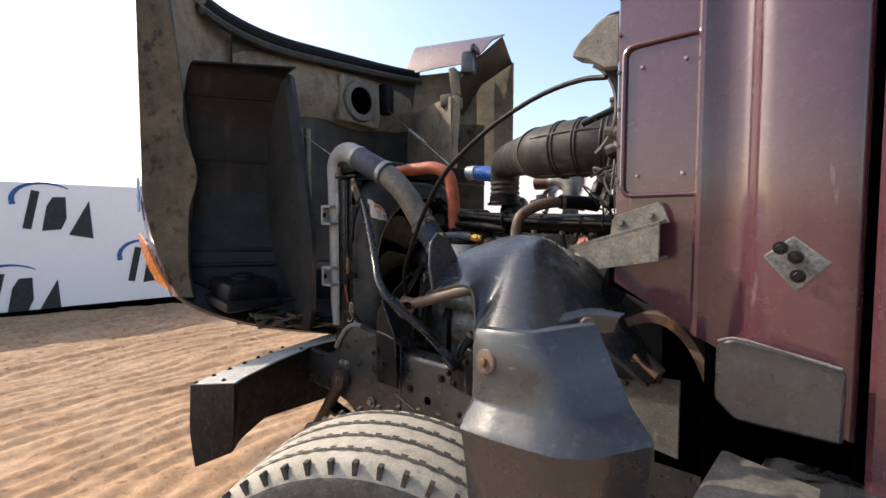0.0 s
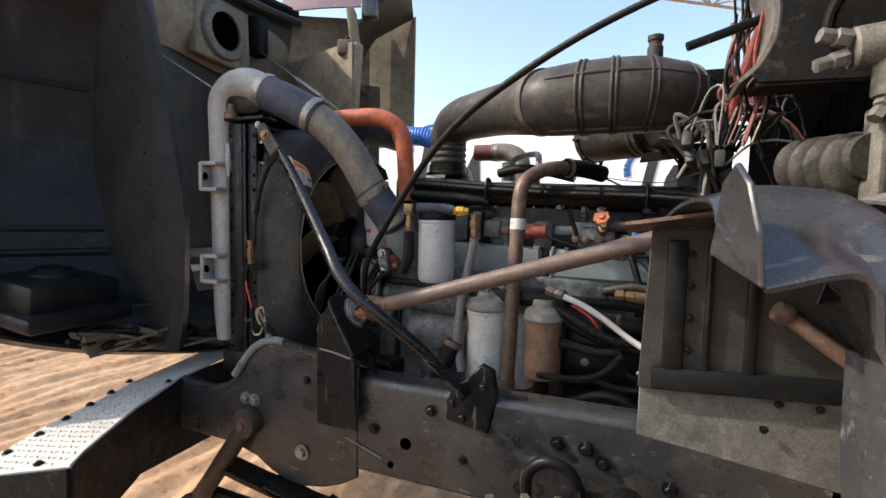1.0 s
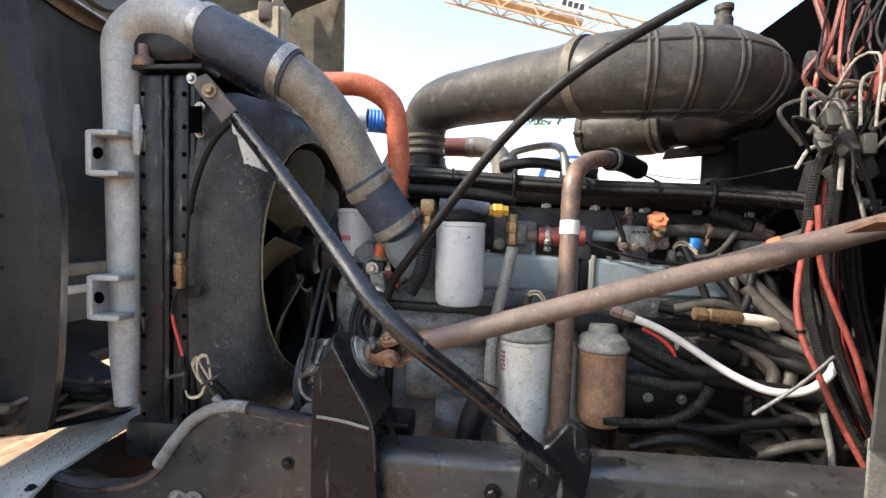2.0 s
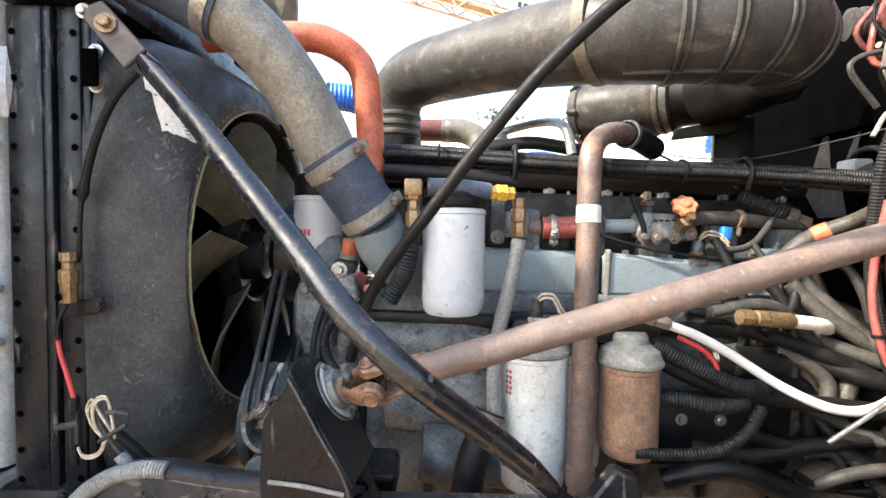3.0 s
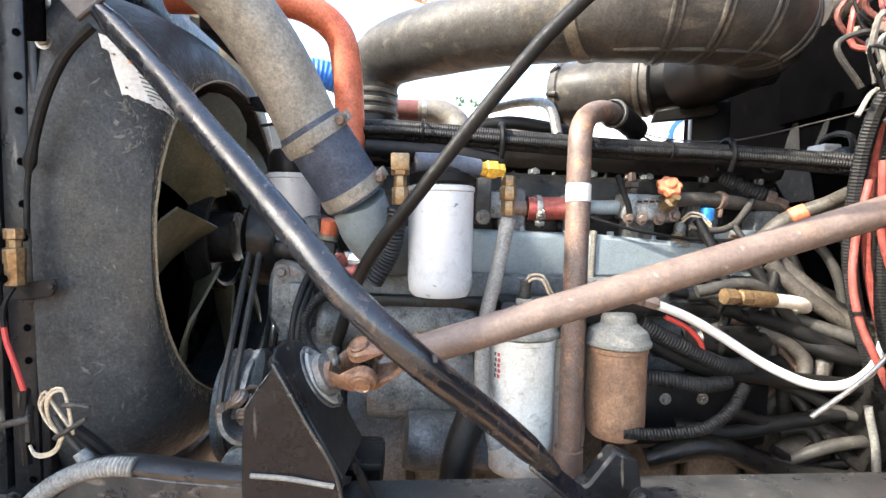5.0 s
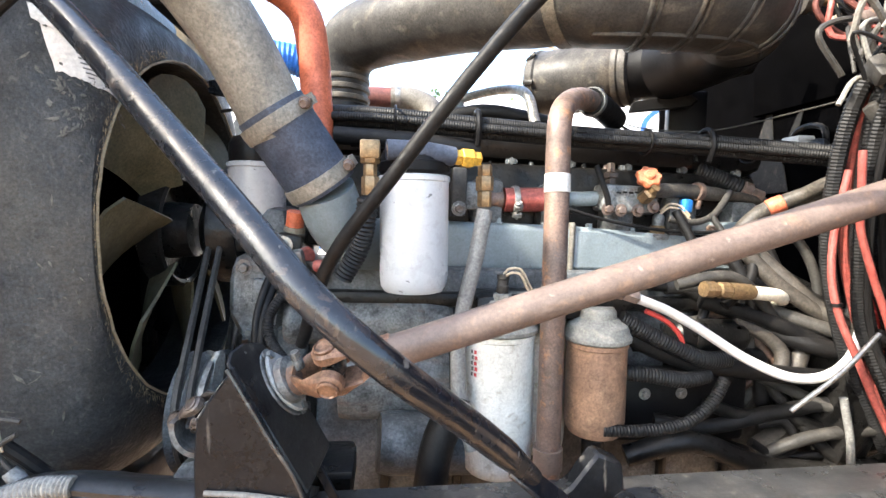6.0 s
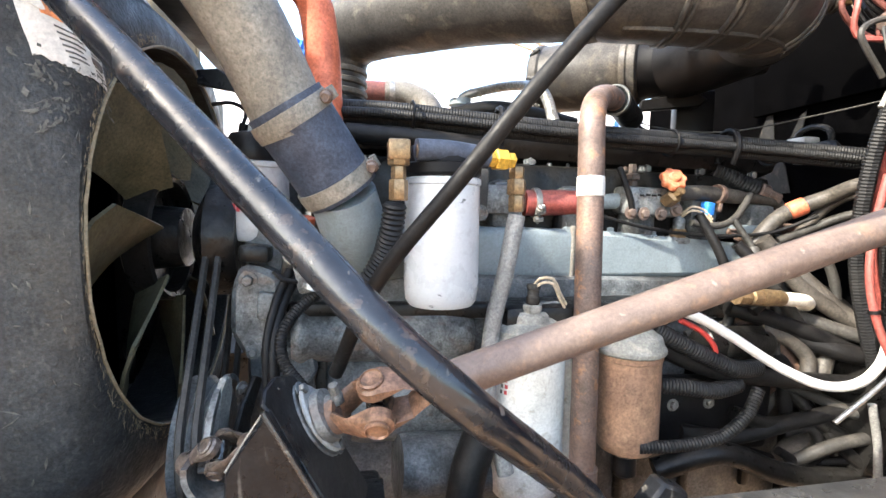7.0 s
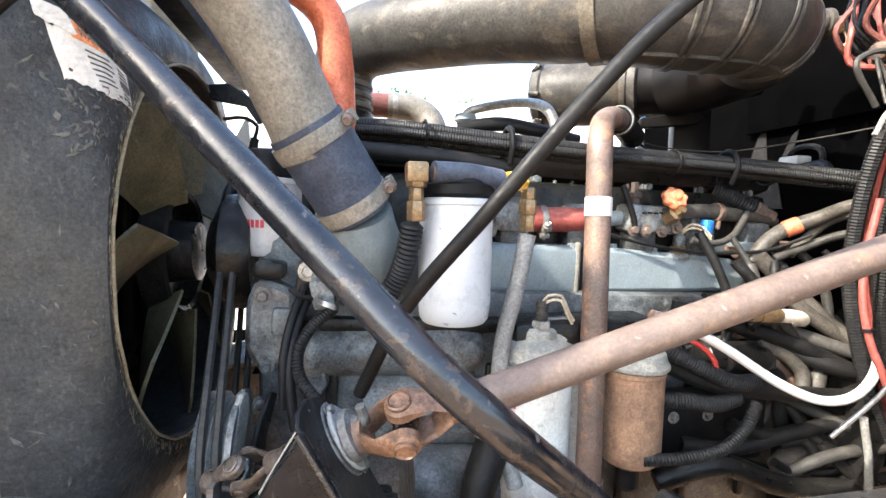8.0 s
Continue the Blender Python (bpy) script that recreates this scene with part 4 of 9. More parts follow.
tow_arm()
ls = thing("leaf_spring", (-1.2, 0.93, 0.5), "greasy leaf spring pack below the frame rail", "spring")
for k, (x0, x1) in enumerate(((-1.95, -0.35), (-1.75, -0.5), (-1.55, -0.7))):
    rows = [[(p.x, 0.90, p.z), (p.x, 0.98, p.z)] for p in bend((x0, 0, 0.575 - 0.022 * k), ((x0 + x1) / 2, 0, 0.42 - 0.022 * k), (x1, 0, 0.565 - 0.022 * k), 14)]
    part("leaf", sheet(rows, 0.016), GREASE, ls)


def make_bumper():
    b = thing("bumper", (-2.2, HOOD_MID, 0.45), "diamond-plate front bumper end with black steel face", "bumper", shift=(0.03, -0.035, 0.03))
    out = [(0, 0), (-0.276, -0.068), (-0.40, 0.15), (-0.49, 0.50), (-0.54, 0.945), (-0.32, 0.945), (-0.305, 0.53), (-0.20, 0.30), (-0.05, 0.06)]
    part("top_plate", slab(out, -0.010, (-1.88, 0.455, 0.828), (1, 0, 0.178), (0, 1, 0.0785), 0.002), PLATE, b, "bright dusty diamond plate top")
    bm = bmesh.new()
    for i in range(24):
        for j in range(36):
            u0, v0 = -0.50 + i * 0.022 + (j % 2) * 0.011, -0.05 + j * 0.024
            inner = np.interp(v0, [0, 0.06, 0.30, 0.53, 0.95], [0, -0.05, -0.20, -0.305, -0.32])
            outer = np.interp(v0, [-0.068, 0.15, 0.50, 0.945], [-0.276, -0.40, -0.49, -0.54])
            if not (outer + 0.015 < u0 < inner - 0.015 and v0 > 0.25 * u0 + 0.012):
                continue
            a = 0.785 if (i + j) % 2 else -0.785
            u = Vector((math.cos(a), math.sin(a), 0)) * 0.009
            v = Vector((-math.sin(a), math.cos(a), 0)) * 0.0030
            c = Vector((-1.88 + u0, 0.455 + v0, 0.8285 + 0.178 * u0 + 0.0785 * v0))
            f = [bm.verts.new(c + u), bm.verts.new(c + v), bm.verts.new(c - u), bm.verts.new(c - v), bm.verts.new(c + Vector((0, 0, 0.0028)))]
            for k in range(4):
                bm.faces.new((f[k], f[(k + 1) % 4], f[4]))
    tread = part("tread_pattern", bm, PLATE, b)
    tagged(tread, kind="stuff")
    rows = []
    for k in range(9):
        s = k / 8
        p = Vector((-1.88, 0.455, 0.822)).lerp(Vector((-2.156, 0.387, 0.768)), s)
        rows.append([(p.x, p.y, p.z), (p.x, p.y - 0.004, p.z - 0.10), (p.x - 0.02, p.y, p.z - 0.22), (p.x - 0.07 * (1 - s), p.y + 0.01, 0.40 + 0.11 * (1 - s))])
    part("end_face", sheet(rows, 0.008, fine=2), MATTE, b, "black end face")
    part("inner_face", sheet([[(-1.88, 0.457, 0.82), (-1.93, 0.515, 0.82), (-2.08, 0.755, 0.81), (-2.185, 0.985, 0.81), (-2.2, 1.35, 0.81)], [(-1.90, 0.457, 0.70), (-1.96, 0.52, 0.70), (-2.10, 0.76, 0.71), (-2.19, 0.985, 0.72), (-2.2, 1.35, 0.72)], [(-1.95, 0.459, 0.512), (-2.02, 0.54, 0.53), (-2.12, 0.77, 0.575), (-2.20, 0.985, 0.61), (-2.21, 1.35, 0.62)]], 0.008, fine=3), MATTE, b, "black inner face")
    part("front_face", box((0.02, 1.9, 0.26), (-2.40, 1.50, 0.54), bevel=0.006), MATTE, b)
    for k in range(7):
        p = Vector((-2.14, 0.40, 0.776)).lerp(Vector((-2.36, 0.93, 0.786)), k / 6)
        bolt(b, p, (0, 0, 1), 0.008, BLACK)
    bolt(b, (-1.98, 0.45, 0.812), (0, 0, 1), 0.007, BLACK)
    bolt(b, (-2.17, 0.93, 0.815), (0, 0, 1), 0.007, BLACK)


make_bumper()


def make_wheel():
    """Front wheel: dusty ribbed steer tyre on a steel disc."""
    cx, cy, R = 0.0, 0.0, 0.503
    place = Matrix.Translation((-0.828, 0.309, 0.0)) @ Matrix.Rotation(radians(30), 4, 'Z')
    w = thing("front_wheel", (-0.84, 0.33, 0.0), "dusty ribbed steer tyre on a steel wheel, turned outwards", "wheel")
    half = 0.165
    prof = [(0.29, -half * 0.72), (0.36, -half), (0.46, -half * 1.0), (R - 0.035, -half * 0.97), (R - 0.014, -half * 0.90), (R - 0.006, -half * 0.80)]
    for g in (-0.62, -0.21, 0.21, 0.62):
        y = half * g
        prof += [(R - 0.002 + 0.003 * (1 - abs(g)), y - 0.0065), (R - 0.008, y - 0.0045), (R - 0.008, y + 0.0045), (R - 0.002 + 0.003 * (1 - abs(g)), y + 0.0065)]
    prof += [(R - 0.006, half * 0.80), (R - 0.014, half * 0.90), (R - 0.035, half * 0.97), (0.46, half), (0.36, half), (0.29, half * 0.72)]
    
    def put(name, bm, material, parent, label=""):
        bmesh.ops.transform(bm, matrix=place, verts=bm.verts)
        return part(name, bm, material, parent, label)
    tyre = put("tyre", lathe(prof[3:-3], (cx, cy, R), (0, 1, 0), 120, open_ends=True), TYRE, w, "dusty pale tread")
    for ring in (prof[:4], prof[-4:]):
        put("sidewall", lathe(ring, (cx, cy, R), (0, 1, 0), 90, open_ends=True), TYRE_SIDE, tyre, "grey sidewall")
    # stepped edges of the tread grooves
    bm = bmesh.new()
    n = 76
    for g in (-0.62, -0.21, 0.21, 0.62):
        for k in range(n):
            for step, (a0, a1) in enumerate(((0.04, 0.56), (0.60, 0.98))):
                y = half * g + (0.0045 if step else -0.0035)
                quad = []
                for da, dy in ((a0, -0.0055), (a1, -0.0055), (a1, 0.0055), (a0, 0.0055)):
                    a = 2 * math.pi * (k + da) / n
                    r = R + 0.0016 + 0.003 * (1 - abs(g))
                    quad.append(bm.verts.new((cx + math.cos(a) * r, cy + y + dy, R + math.sin(a) * r)))
                bm.faces.new(quad)
    tagged(put("groove_pattern", bm, TYRE_DARK, tyre, "stepped dark tread grooves"), kind="stuff")
    bm = bmesh.new()
    n = 56
    for k in range(n):
        a = 2 * math.pi * k / n
        for s in (-1, 1):
            c = Vector((cx + math.cos(a) * (R - 0.018), cy + s * half * 0.905, R + math.sin(a) * (R - 0.018)))
            m = Matrix.Translation(c) @ Matrix.Rotation(-a, 4, 'Y')
            own = bmesh.new()
            bmesh.ops.create_cube(own, size=1.0)
            bmesh.ops.transform(own, matrix=m @ Matrix.Diagonal((0.034, 0.016, 0.011, 1)), verts=own.verts)
            join(bm, own)
    put("shoulder_pattern", bm, TYRE_DARK, tyre, "shoulder notches")["kind"] = "stuff"
    put("rim", lathe([(0.05, -0.02), (0.12, -0.02), (0.17, 0.02), (0.25, -0.06), (0.28, -half * 0.8), (0.295, -half * 0.85), (0.295, half * 0.8), (0.28, half * 0.8), (0.26, 0.05), (0.05, 0.06)], (cx, cy, R), (0, 1, 0), 48), STEEL, w)
    part("axle", tube([(-0.84, 0.33, R), (-0.86, HOOD_MID, R - 0.06)], 0.06, 12, 0.2), GREASE, w)


make_wheel()


# ---- fender, cab side and cowl ----
def make_splash():
    f = thing("rear_fender", (-0.5, 0.4, 0.9), "grey-black moulded plastic fender piece behind the front wheel", "fender", shift=(0.02, 0.014, 0.017))
    cols = [[(-0.70, 0.735, 1.395), (-0.67, 0.60, 1.438), (-0.655, 0.45, 1.440), (-0.660, 0.33, 1.402), (-0.642, 0.275, 1.364), (-0.634, 0.253, 1.352)],
            [(-0.620, 0.735, 1.400), (-0.60, 0.58, 1.446), (-0.600, 0.48, 1.458), (-0.600, 0.37, 1.420), (-0.575, 0.30, 1.385), (-0.552, 0.270, 1.366)],
            [(-0.560, 0.735, 1.395), (-0.56, 0.56, 1.452), (-0.560, 0.48, 1.457), (-0.545, 0.39, 1.425), (-0.530, 0.31, 1.355), (-0.535, 0.267, 1.288)],
            [(-0.530, 0.735, 1.385), (-0.53, 0.55, 1.446), (-0.530, 0.47, 1.453), (-0.510, 0.38, 1.420), (-0.490, 0.29, 1.350), (-0.490, 0.225, 1.288)],
            [(-0.500, 0.735, 1.355), (-0.505, 0.54, 1.428), (-0.510, 0.465, 1.445), (-0.475, 0.39, 1.405), (-0.438, 0.30, 1.345), (-0.420, 0.228, 1.290)],
            [(-0.450, 0.735, 1.295), (-0.455, 0.56, 1.355), (-0.460, 0.50, 1.385), (-0.430, 0.43, 1.355), (-0.398, 0.34, 1.320), (-0.380, 0.264, 1.290)],
            [(-0.390, 0.735, 1.215), (-0.395, 0.60, 1.265), (-0.400, 0.56, 1.295), (-0.380, 0.48, 1.285), (-0.350, 0.40, 1.275), (-0.325, 0.345, 1.275)],
            [(-0.340, 0.735, 1.130), (-0.345, 0.63, 1.180), (-0.351, 0.60, 1.210), (-0.340, 0.53, 1.205), (-0.31, 0.47, 1.20), (-0.275, 0.425, 1.20)]]
    part("crown", sheet(cols, 0.006, fine=4), FENDER, f)
    part("fin", slab([(0, 0), (-0.004, 0.05), (0.008, 0.095), (0.035, 0.117), (0.075, 0.10), (0.11, 0.05), (0.135, 0.02)], 0.006, (-0.640, 0.253, 1.352), (-0.13, 1, 0), (-0.12, 0, 1), 0.002), FENDER, f, "upright fin")
    plan = [(-0.500, 0.240, -0.9, 0.1), (-0.495, 0.219, -0.7, -0.5), (-0.484, 0.211, -0.2, -1), (-0.45, 0.209, 0.0, -1), (-0.41, 0.212, 0.05, -1), (-0.384, 0.216, 0.2, -1), (-0.370, 0.226, 0.7, -0.7), (-0.355, 0.252, 0.85, -0.5), (-0.335, 0.282, 0.85, -0.5), (-0.318, 0.308, 0.85, -0.5)]
    rows = []
    for off, z, wide in ((-0.014, 1.299, 1.0), (-0.002, 1.297, 1.0), (0.003, 1.290, 1.0), (0.004, 1.235, 1.2), (0.005, 1.180, 1.42), (0.009, 1.172, 1.45), (0.036, 1.146, 1.50), (0.041, 1.138, 1.50), (0.037, 1.125, 1.50), (0.022, 1.02, 1.50), (0.0, 0.90, 1.48)):
        rows.append([(x + min(x + 0.495, 0.125) * (wide - 1) + nx * off * min(1, 0.2 + k * 0.4), y + ny * off * min(1, 0.4 + k * 0.4), z + 0.018 * k / 8) for k, (x, y, nx, ny) in enumerate(plan)])
    part("skirt", sheet(rows, 0.005), FENDER, f, "stepped outer skirt")
    part("side_wall", sheet([[(-0.548, 0.31, 1.292), (-0.536, 0.270, 1.290), (-0.512, 0.243, 1.290), (-0.494, 0.228, 1.290)], [(-0.545, 0.31, 1.18), (-0.534, 0.272, 1.18), (-0.510, 0.245, 1.18), (-0.492, 0.230, 1.18)], [(-0.535, 0.305, 1.08), (-0.522, 0.268, 1.07), (-0.503, 0.245, 1.06), (-0.488, 0.230, 1.05)]], 0.005, fine=2), FENDER, f, "plain side wall below the crown")
    flap = part("flap", sheet([[(-0.395, 0.315, 1.285), (-0.360, 0.345, 1.290), (-0.320, 0.385, 1.295)], [(-0.392, 0.322, 1.315), (-0.355, 0.350, 1.325), (-0.312, 0.390, 1.320)], [(-0.388, 0.330, 1.328), (-0.350, 0.358, 1.338), (-0.305, 0.400, 1.328)]], 0.005, fine=3), FENDER, f, "folded fixing flap")
    for at, way in (((-0.464, 0.203, 1.254), (-0.12, -1, 0.08)), ((-0.350, 0.346, 1.310), (0.7, -0.8, -0.1))):
        w = Vector(way).normalized()
        k = 1.0 if at[1] < 0.3 else 0.65
        part("washer", lathe([(0.008 * k, -0.006), (0.020 * k, -0.006), (0.022 * k, 0.002), (0.020 * k, 0.004), (0.008 * k, 0.005)], Vector(at), way, 24), RUST, f, "rusty round washer")
        bolt(f, Vector(at) + w * 0.004, way, 0.008 * k, BRASS, False, "brass-coloured bolt")
    # inner wall of the wheel house
    fp = part("inner_wall", slab([(-0.712, 1.085), (-0.34, 1.105), (-0.34, 1.30), (-0.45, 1.38), (-0.60, 1.41), (-0.70, 1.40), (-0.706, 1.25)], -0.006, (0, 0.735, 0), (1, 0, 0), (0, 0, 1), 0.002), PANEL, f, "dark inner wheel-house wall")
    part("mud_flap", slab([(-0.708, 0.985), (-0.52, 0.96), (-0.30, 0.93), (-0.30, 1.12), (-0.708, 1.10)], -0.005, (0, 0.744, 0), (1, 0, 0), (0, 0, 1), 0.002), FLAP, f, "dusty grey lower flap")
    for x, w in ((-0.655, 0.035), (-0.60, 0.012), (-0.53, 0.02)):
        part("panel_rib", box((w, 0.012, 0.27), (x, 0.728, 1.24), bevel=0.005), LINER, fp)
    part("panel_rib", box((0.34, 0.014, 0.045), (-0.52, 0.728, 1.118), (0, -3, 0), 0.006), LINER, fp)
    for x, z in ((-0.630, 1.35), (-0.630, 1.29), (-0.630, 1.23), (-0.630, 1.17), (-0.640, 1.115), (-0.55, 1.115), (-0.48, 1.09), (-0.42, 1.09), (-0.50, 1.04), (-0.37, 1.10)):
        bolt(f, (x, 0.730, z), (0, -1, 0), 0.0048, GASKET)
    part("support_arm", tube([(-0.49, 0.715, 1.256), (-0.47, 0.712, 1.242), (-0.40, 0.705, 1.19), (-0.33, 0.695, 1.14)], [(0, 0.010), (0.1, 0.014), (1, 0.017)], 12, 0.03), RUST_DARK, f, "rusty support arm")
    part("arm_head", lathe([(0.006, -0.012), (0.017, -0.012), (0.019, -0.006), (0.019, 0.006), (0.017, 0.012), (0.006, 0.012)], (-0.49, 0.712, 1.256), (0.9, 0.1, -0.5), 16), RUST_DARK, f)
    part("mount_plate", sheet([[(-0.745, 0.76, 1.385), (-0.60, 0.75, 1.40)], [(-0.75, 0.70, 1.40), (-0.60, 0.68, 1.415)], [(-0.72, 0.62, 1.405), (-0.6, 0.62, 1.425)]], 0.006), RUST_DARK, f)


make_splash()


def make_cab():
    c = thing("cab", (0.4, HOOD_MID, 1.0), "plum truck cab with a stepped side panel", "cab", shift=(0.012, 0.045, 0.0))
    side = 0.50
    # side skin in vertical bands, gently rounded
    def low(x):
        """Height of the slanting lower edge of the cab."""
        return 1.165 - 0.55 * (x - 0.014)
    shape = [(-0.235, 0.05), (-0.228, 0.012), (-0.215, 0.006), (-0.198, 0.018), (-0.155, 0.020), (-0.136, 0.006), (-0.122, -0.012), (-0.085, -0.020), (-0.04, -0.023), (0.0, -0.020), (0.010, -0.012), (0.014, 0.0)]
    rows = [[(x, side + d, low(x) + (3.12 - low(x)) * i / 12) for x, d in shape] for i in range(13)]
    part("side_skin", sheet(rows, 0.012, fine=2), PLUM, c)
    rows = []
    for i in range(5):
        z = 1.02 + i / 4 * 2.1
        rows.append([(0.026, side - 0.012, z), (0.034, side - 0.022, z), (0.3, side - 0.03, z), (0.9, side - 0.03, z)])
    part("door", sheet(rows, 0.012), PLUM, c, "plum door edge")
    # Near-black filler strip; the shade of the door gap is in its colour.
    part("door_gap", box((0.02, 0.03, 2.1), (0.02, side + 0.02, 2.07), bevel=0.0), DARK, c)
    # front corner panel with a pressed recess
    cp = part("corner_panel", sheet([[(x, side + d, low(x) + (2.9 - low(x)) * q) for x, d in ((-0.385, 0.035), (-0.378, 0.022), (-0.30, 0.02), (-0.225, 0.02), (-0.215, 0.04), (-0.21, 0.05))] for q in (0, 0.15, 0.35, 0.6, 1.0)], 0.01), PLUM, c)
    loop = []
    for q in range(4):
        mx, mz = ((-0.345, 1.58), (-0.235, 1.58), (-0.235, 1.84), (-0.345, 1.84))[q]
        for k in range(5):
            a = radians(180 + q * 90 + k * 22.5)
            loop.append((mx + 0.02 * math.cos(a), side + 0.016, mz + 0.02 * math.sin(a)))
    part("pressed_rim", tube(loop + loop[:1], 0.0048, 8, raw=True), PLUM, cp, "pressed rim of the access panel")
    for k in range(9):
        bolt(c, (-0.377, side + 0.022, 1.44 + k * 0.075), size=0.0045, material=PLUM, washer=False)
    for x, z in ((-0.33, 1.815), (-0.25, 1.815), (-0.335, 1.60), (-0.25, 1.60)):
        bolt(c, (x, side + 0.019, z), size=0.004, material=STEEL, washer=False)
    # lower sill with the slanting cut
    part("sill", sheet([[(-0.40, 0.545, 1.37), (-0.30, 0.545, 1.33), (-0.12, 0.55, 1.24), (0.02, 0.55, 1.14)], [(-0.40, 0.548, 1.50), (-0.30, 0.548, 1.50), (-0.12, 0.55, 1.50), (0.02, 0.55, 1.50)]], 0.006), DARK, c, "near-black lower cowl")
    # mirror bracket base
    m = part("bracket_base", slab([(-0.043, 0.010), (-0.002, 0.046), (0.050, 0.004), (0.004, -0.048)], -0.010, (-0.070, side - 0.0235, 1.440), (1, 0, 0), (0, 0, 1), 0.003), CASTING, c, "bare bolted bracket base with torn paint")
    for dx, dz in ((-0.018, 0.022), (0.002, 0.008), (0.006, -0.022)):
        bolt(m, (-0.070 + dx, side - 0.033, 1.443 + dz), size=0.007, material=GREASE)
    # cab step box below the door
    part("step_box", box((0.26, 0.30, 0.36), (0.02, 0.40, 0.92), (0, 0, 0), 0.03), FENDER, c, "dark step box")
    part("step_panel", slab([(-0.172, 1.285), (-0.165, 1.302), (-0.145, 1.310), (-0.01, 1.288), (0.0, 1.280), (0.0, 1.17), (-0.14, 1.17), (-0.172, 1.20)], -0.02, (0, 0.452, 0), (1, 0, 0), (0, 0, 1), 0.005), FENDER, c, "scuffed grey step panel")
    part("step_trim", tube([(-0.168, 0.45, 1.303), (-0.145, 0.447, 1.312), (-0.08, 0.447, 1.302), (-0.005, 0.447, 1.288)], 0.0025, 8, 0.02), ALU_BRACKET, c, "pale rolled edge")
    part("step_tread", box((0.20, 0.20, 0.03), (-0.06, 0.35, 1.09), (0, 8, 0), 0.008), ALU_BRACKET, c, "dirty tread plate")
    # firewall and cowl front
    # Firewall is set darker than its paint; the bay's shade is in the colour.
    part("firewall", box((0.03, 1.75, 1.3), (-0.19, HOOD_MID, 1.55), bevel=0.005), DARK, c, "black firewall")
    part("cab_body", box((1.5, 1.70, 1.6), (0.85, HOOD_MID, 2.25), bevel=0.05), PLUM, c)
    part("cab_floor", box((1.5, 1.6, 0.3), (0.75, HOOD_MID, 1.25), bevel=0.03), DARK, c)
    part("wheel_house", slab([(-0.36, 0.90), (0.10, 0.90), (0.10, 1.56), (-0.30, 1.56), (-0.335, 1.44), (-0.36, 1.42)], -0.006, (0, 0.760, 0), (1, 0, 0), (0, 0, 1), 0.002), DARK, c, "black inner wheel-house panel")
    # Unseen panel, added to keep the bright far wall out of the gaps.
    part("far_gap_panel", slab([(-0.74, 0.85), (0.10, 0.85), (0.10, 1.48), (-0.60, 1.44), (-0.74, 1.40)], 0.006, (0, 2.04, 0), (1, 0, 0), (0, 0, 1), 0.002), DARK, c, "near-black panel added to hide the bright far side")
    part("cab_mount", sheet([[(p.x, p.y, p.z), (p.x + 0.01, p.y + 0.05, p.z + 0.005), (p.x + 0.02, p.y + 0.09, p.z - 0.01)] for p in bend((-0.375, 0.60, 1.27), (-0.26, 0.60, 1.34), (-0.205, 0.60, 1.13), 12)], 0.02), RUST_DARK, c, "rusty brown curved cab mount")
    part("cowl_gusset", slab([(-0.46, 1.30), (-0.40, 1.32), (-0.36, 1.40), (-0.38, 1.47), (-0.42, 1.45)], 0.008, (0, 0.62, 0), (1, 0, 0), (0, 0, 1), 0.002), GASKET, c, "black gusset")
    # grey mounting bracket under the corner panel
    b = part("mount_bracket", slab([(-0.448, 1.452), (-0.272, 1.503), (-0.272, 1.434), (-0.388, 1.411)], -0.005, (0, 0.462, 0), (1, 0, 0), (0, 0, 1), 0.0015), ALU_BRACKET, c, "grey bolted channel bracket")
    part("bracket_arm", sheet([[(-0.272, 0.462, 1.503), (-0.36, 0.462, 1.4775), (-0.448, 0.462, 1.452)], [(-0.272, 0.525, 1.510), (-0.36, 0.525, 1.485), (-0.448, 0.53, 1.458)]], 0.005), ALU_BRACKET, b, "upper channel flange")
    part("bracket_arm", sheet([[(-0.272, 0.462, 1.434), (-0.33, 0.462, 1.4225), (-0.388, 0.462, 1.411)], [(-0.272, 0.525, 1.438), (-0.33, 0.525, 1.427), (-0.388, 0.525, 1.416)]], 0.005), ALU_BRACKET, b, "lower channel flange")
    part("bracket_ear", slab([(-0.055, 0), (0.06, 0.028), (0.048, 0.060), (0.038, 0.068), (-0.045, 0.042), (-0.052, 0.032)], 0.006, (-0.325, 0.505, 1.478), (1, 0, 0), (0, 0, 1), 0.001), ALU_BRACKET, b)
    for dx in (-0.028, 0.03):
        bolt(c, (-0.33 + dx, 0.500, 1.512 + dx * 0.25), size=0.007, material=ALU_BRACKET)


make_cab()

# ---- radiator, shroud and fan ----
FAN_Y, FAN_Z, FAN_R, FAN_X = 1.42, 1.305, 0.333, -1.75


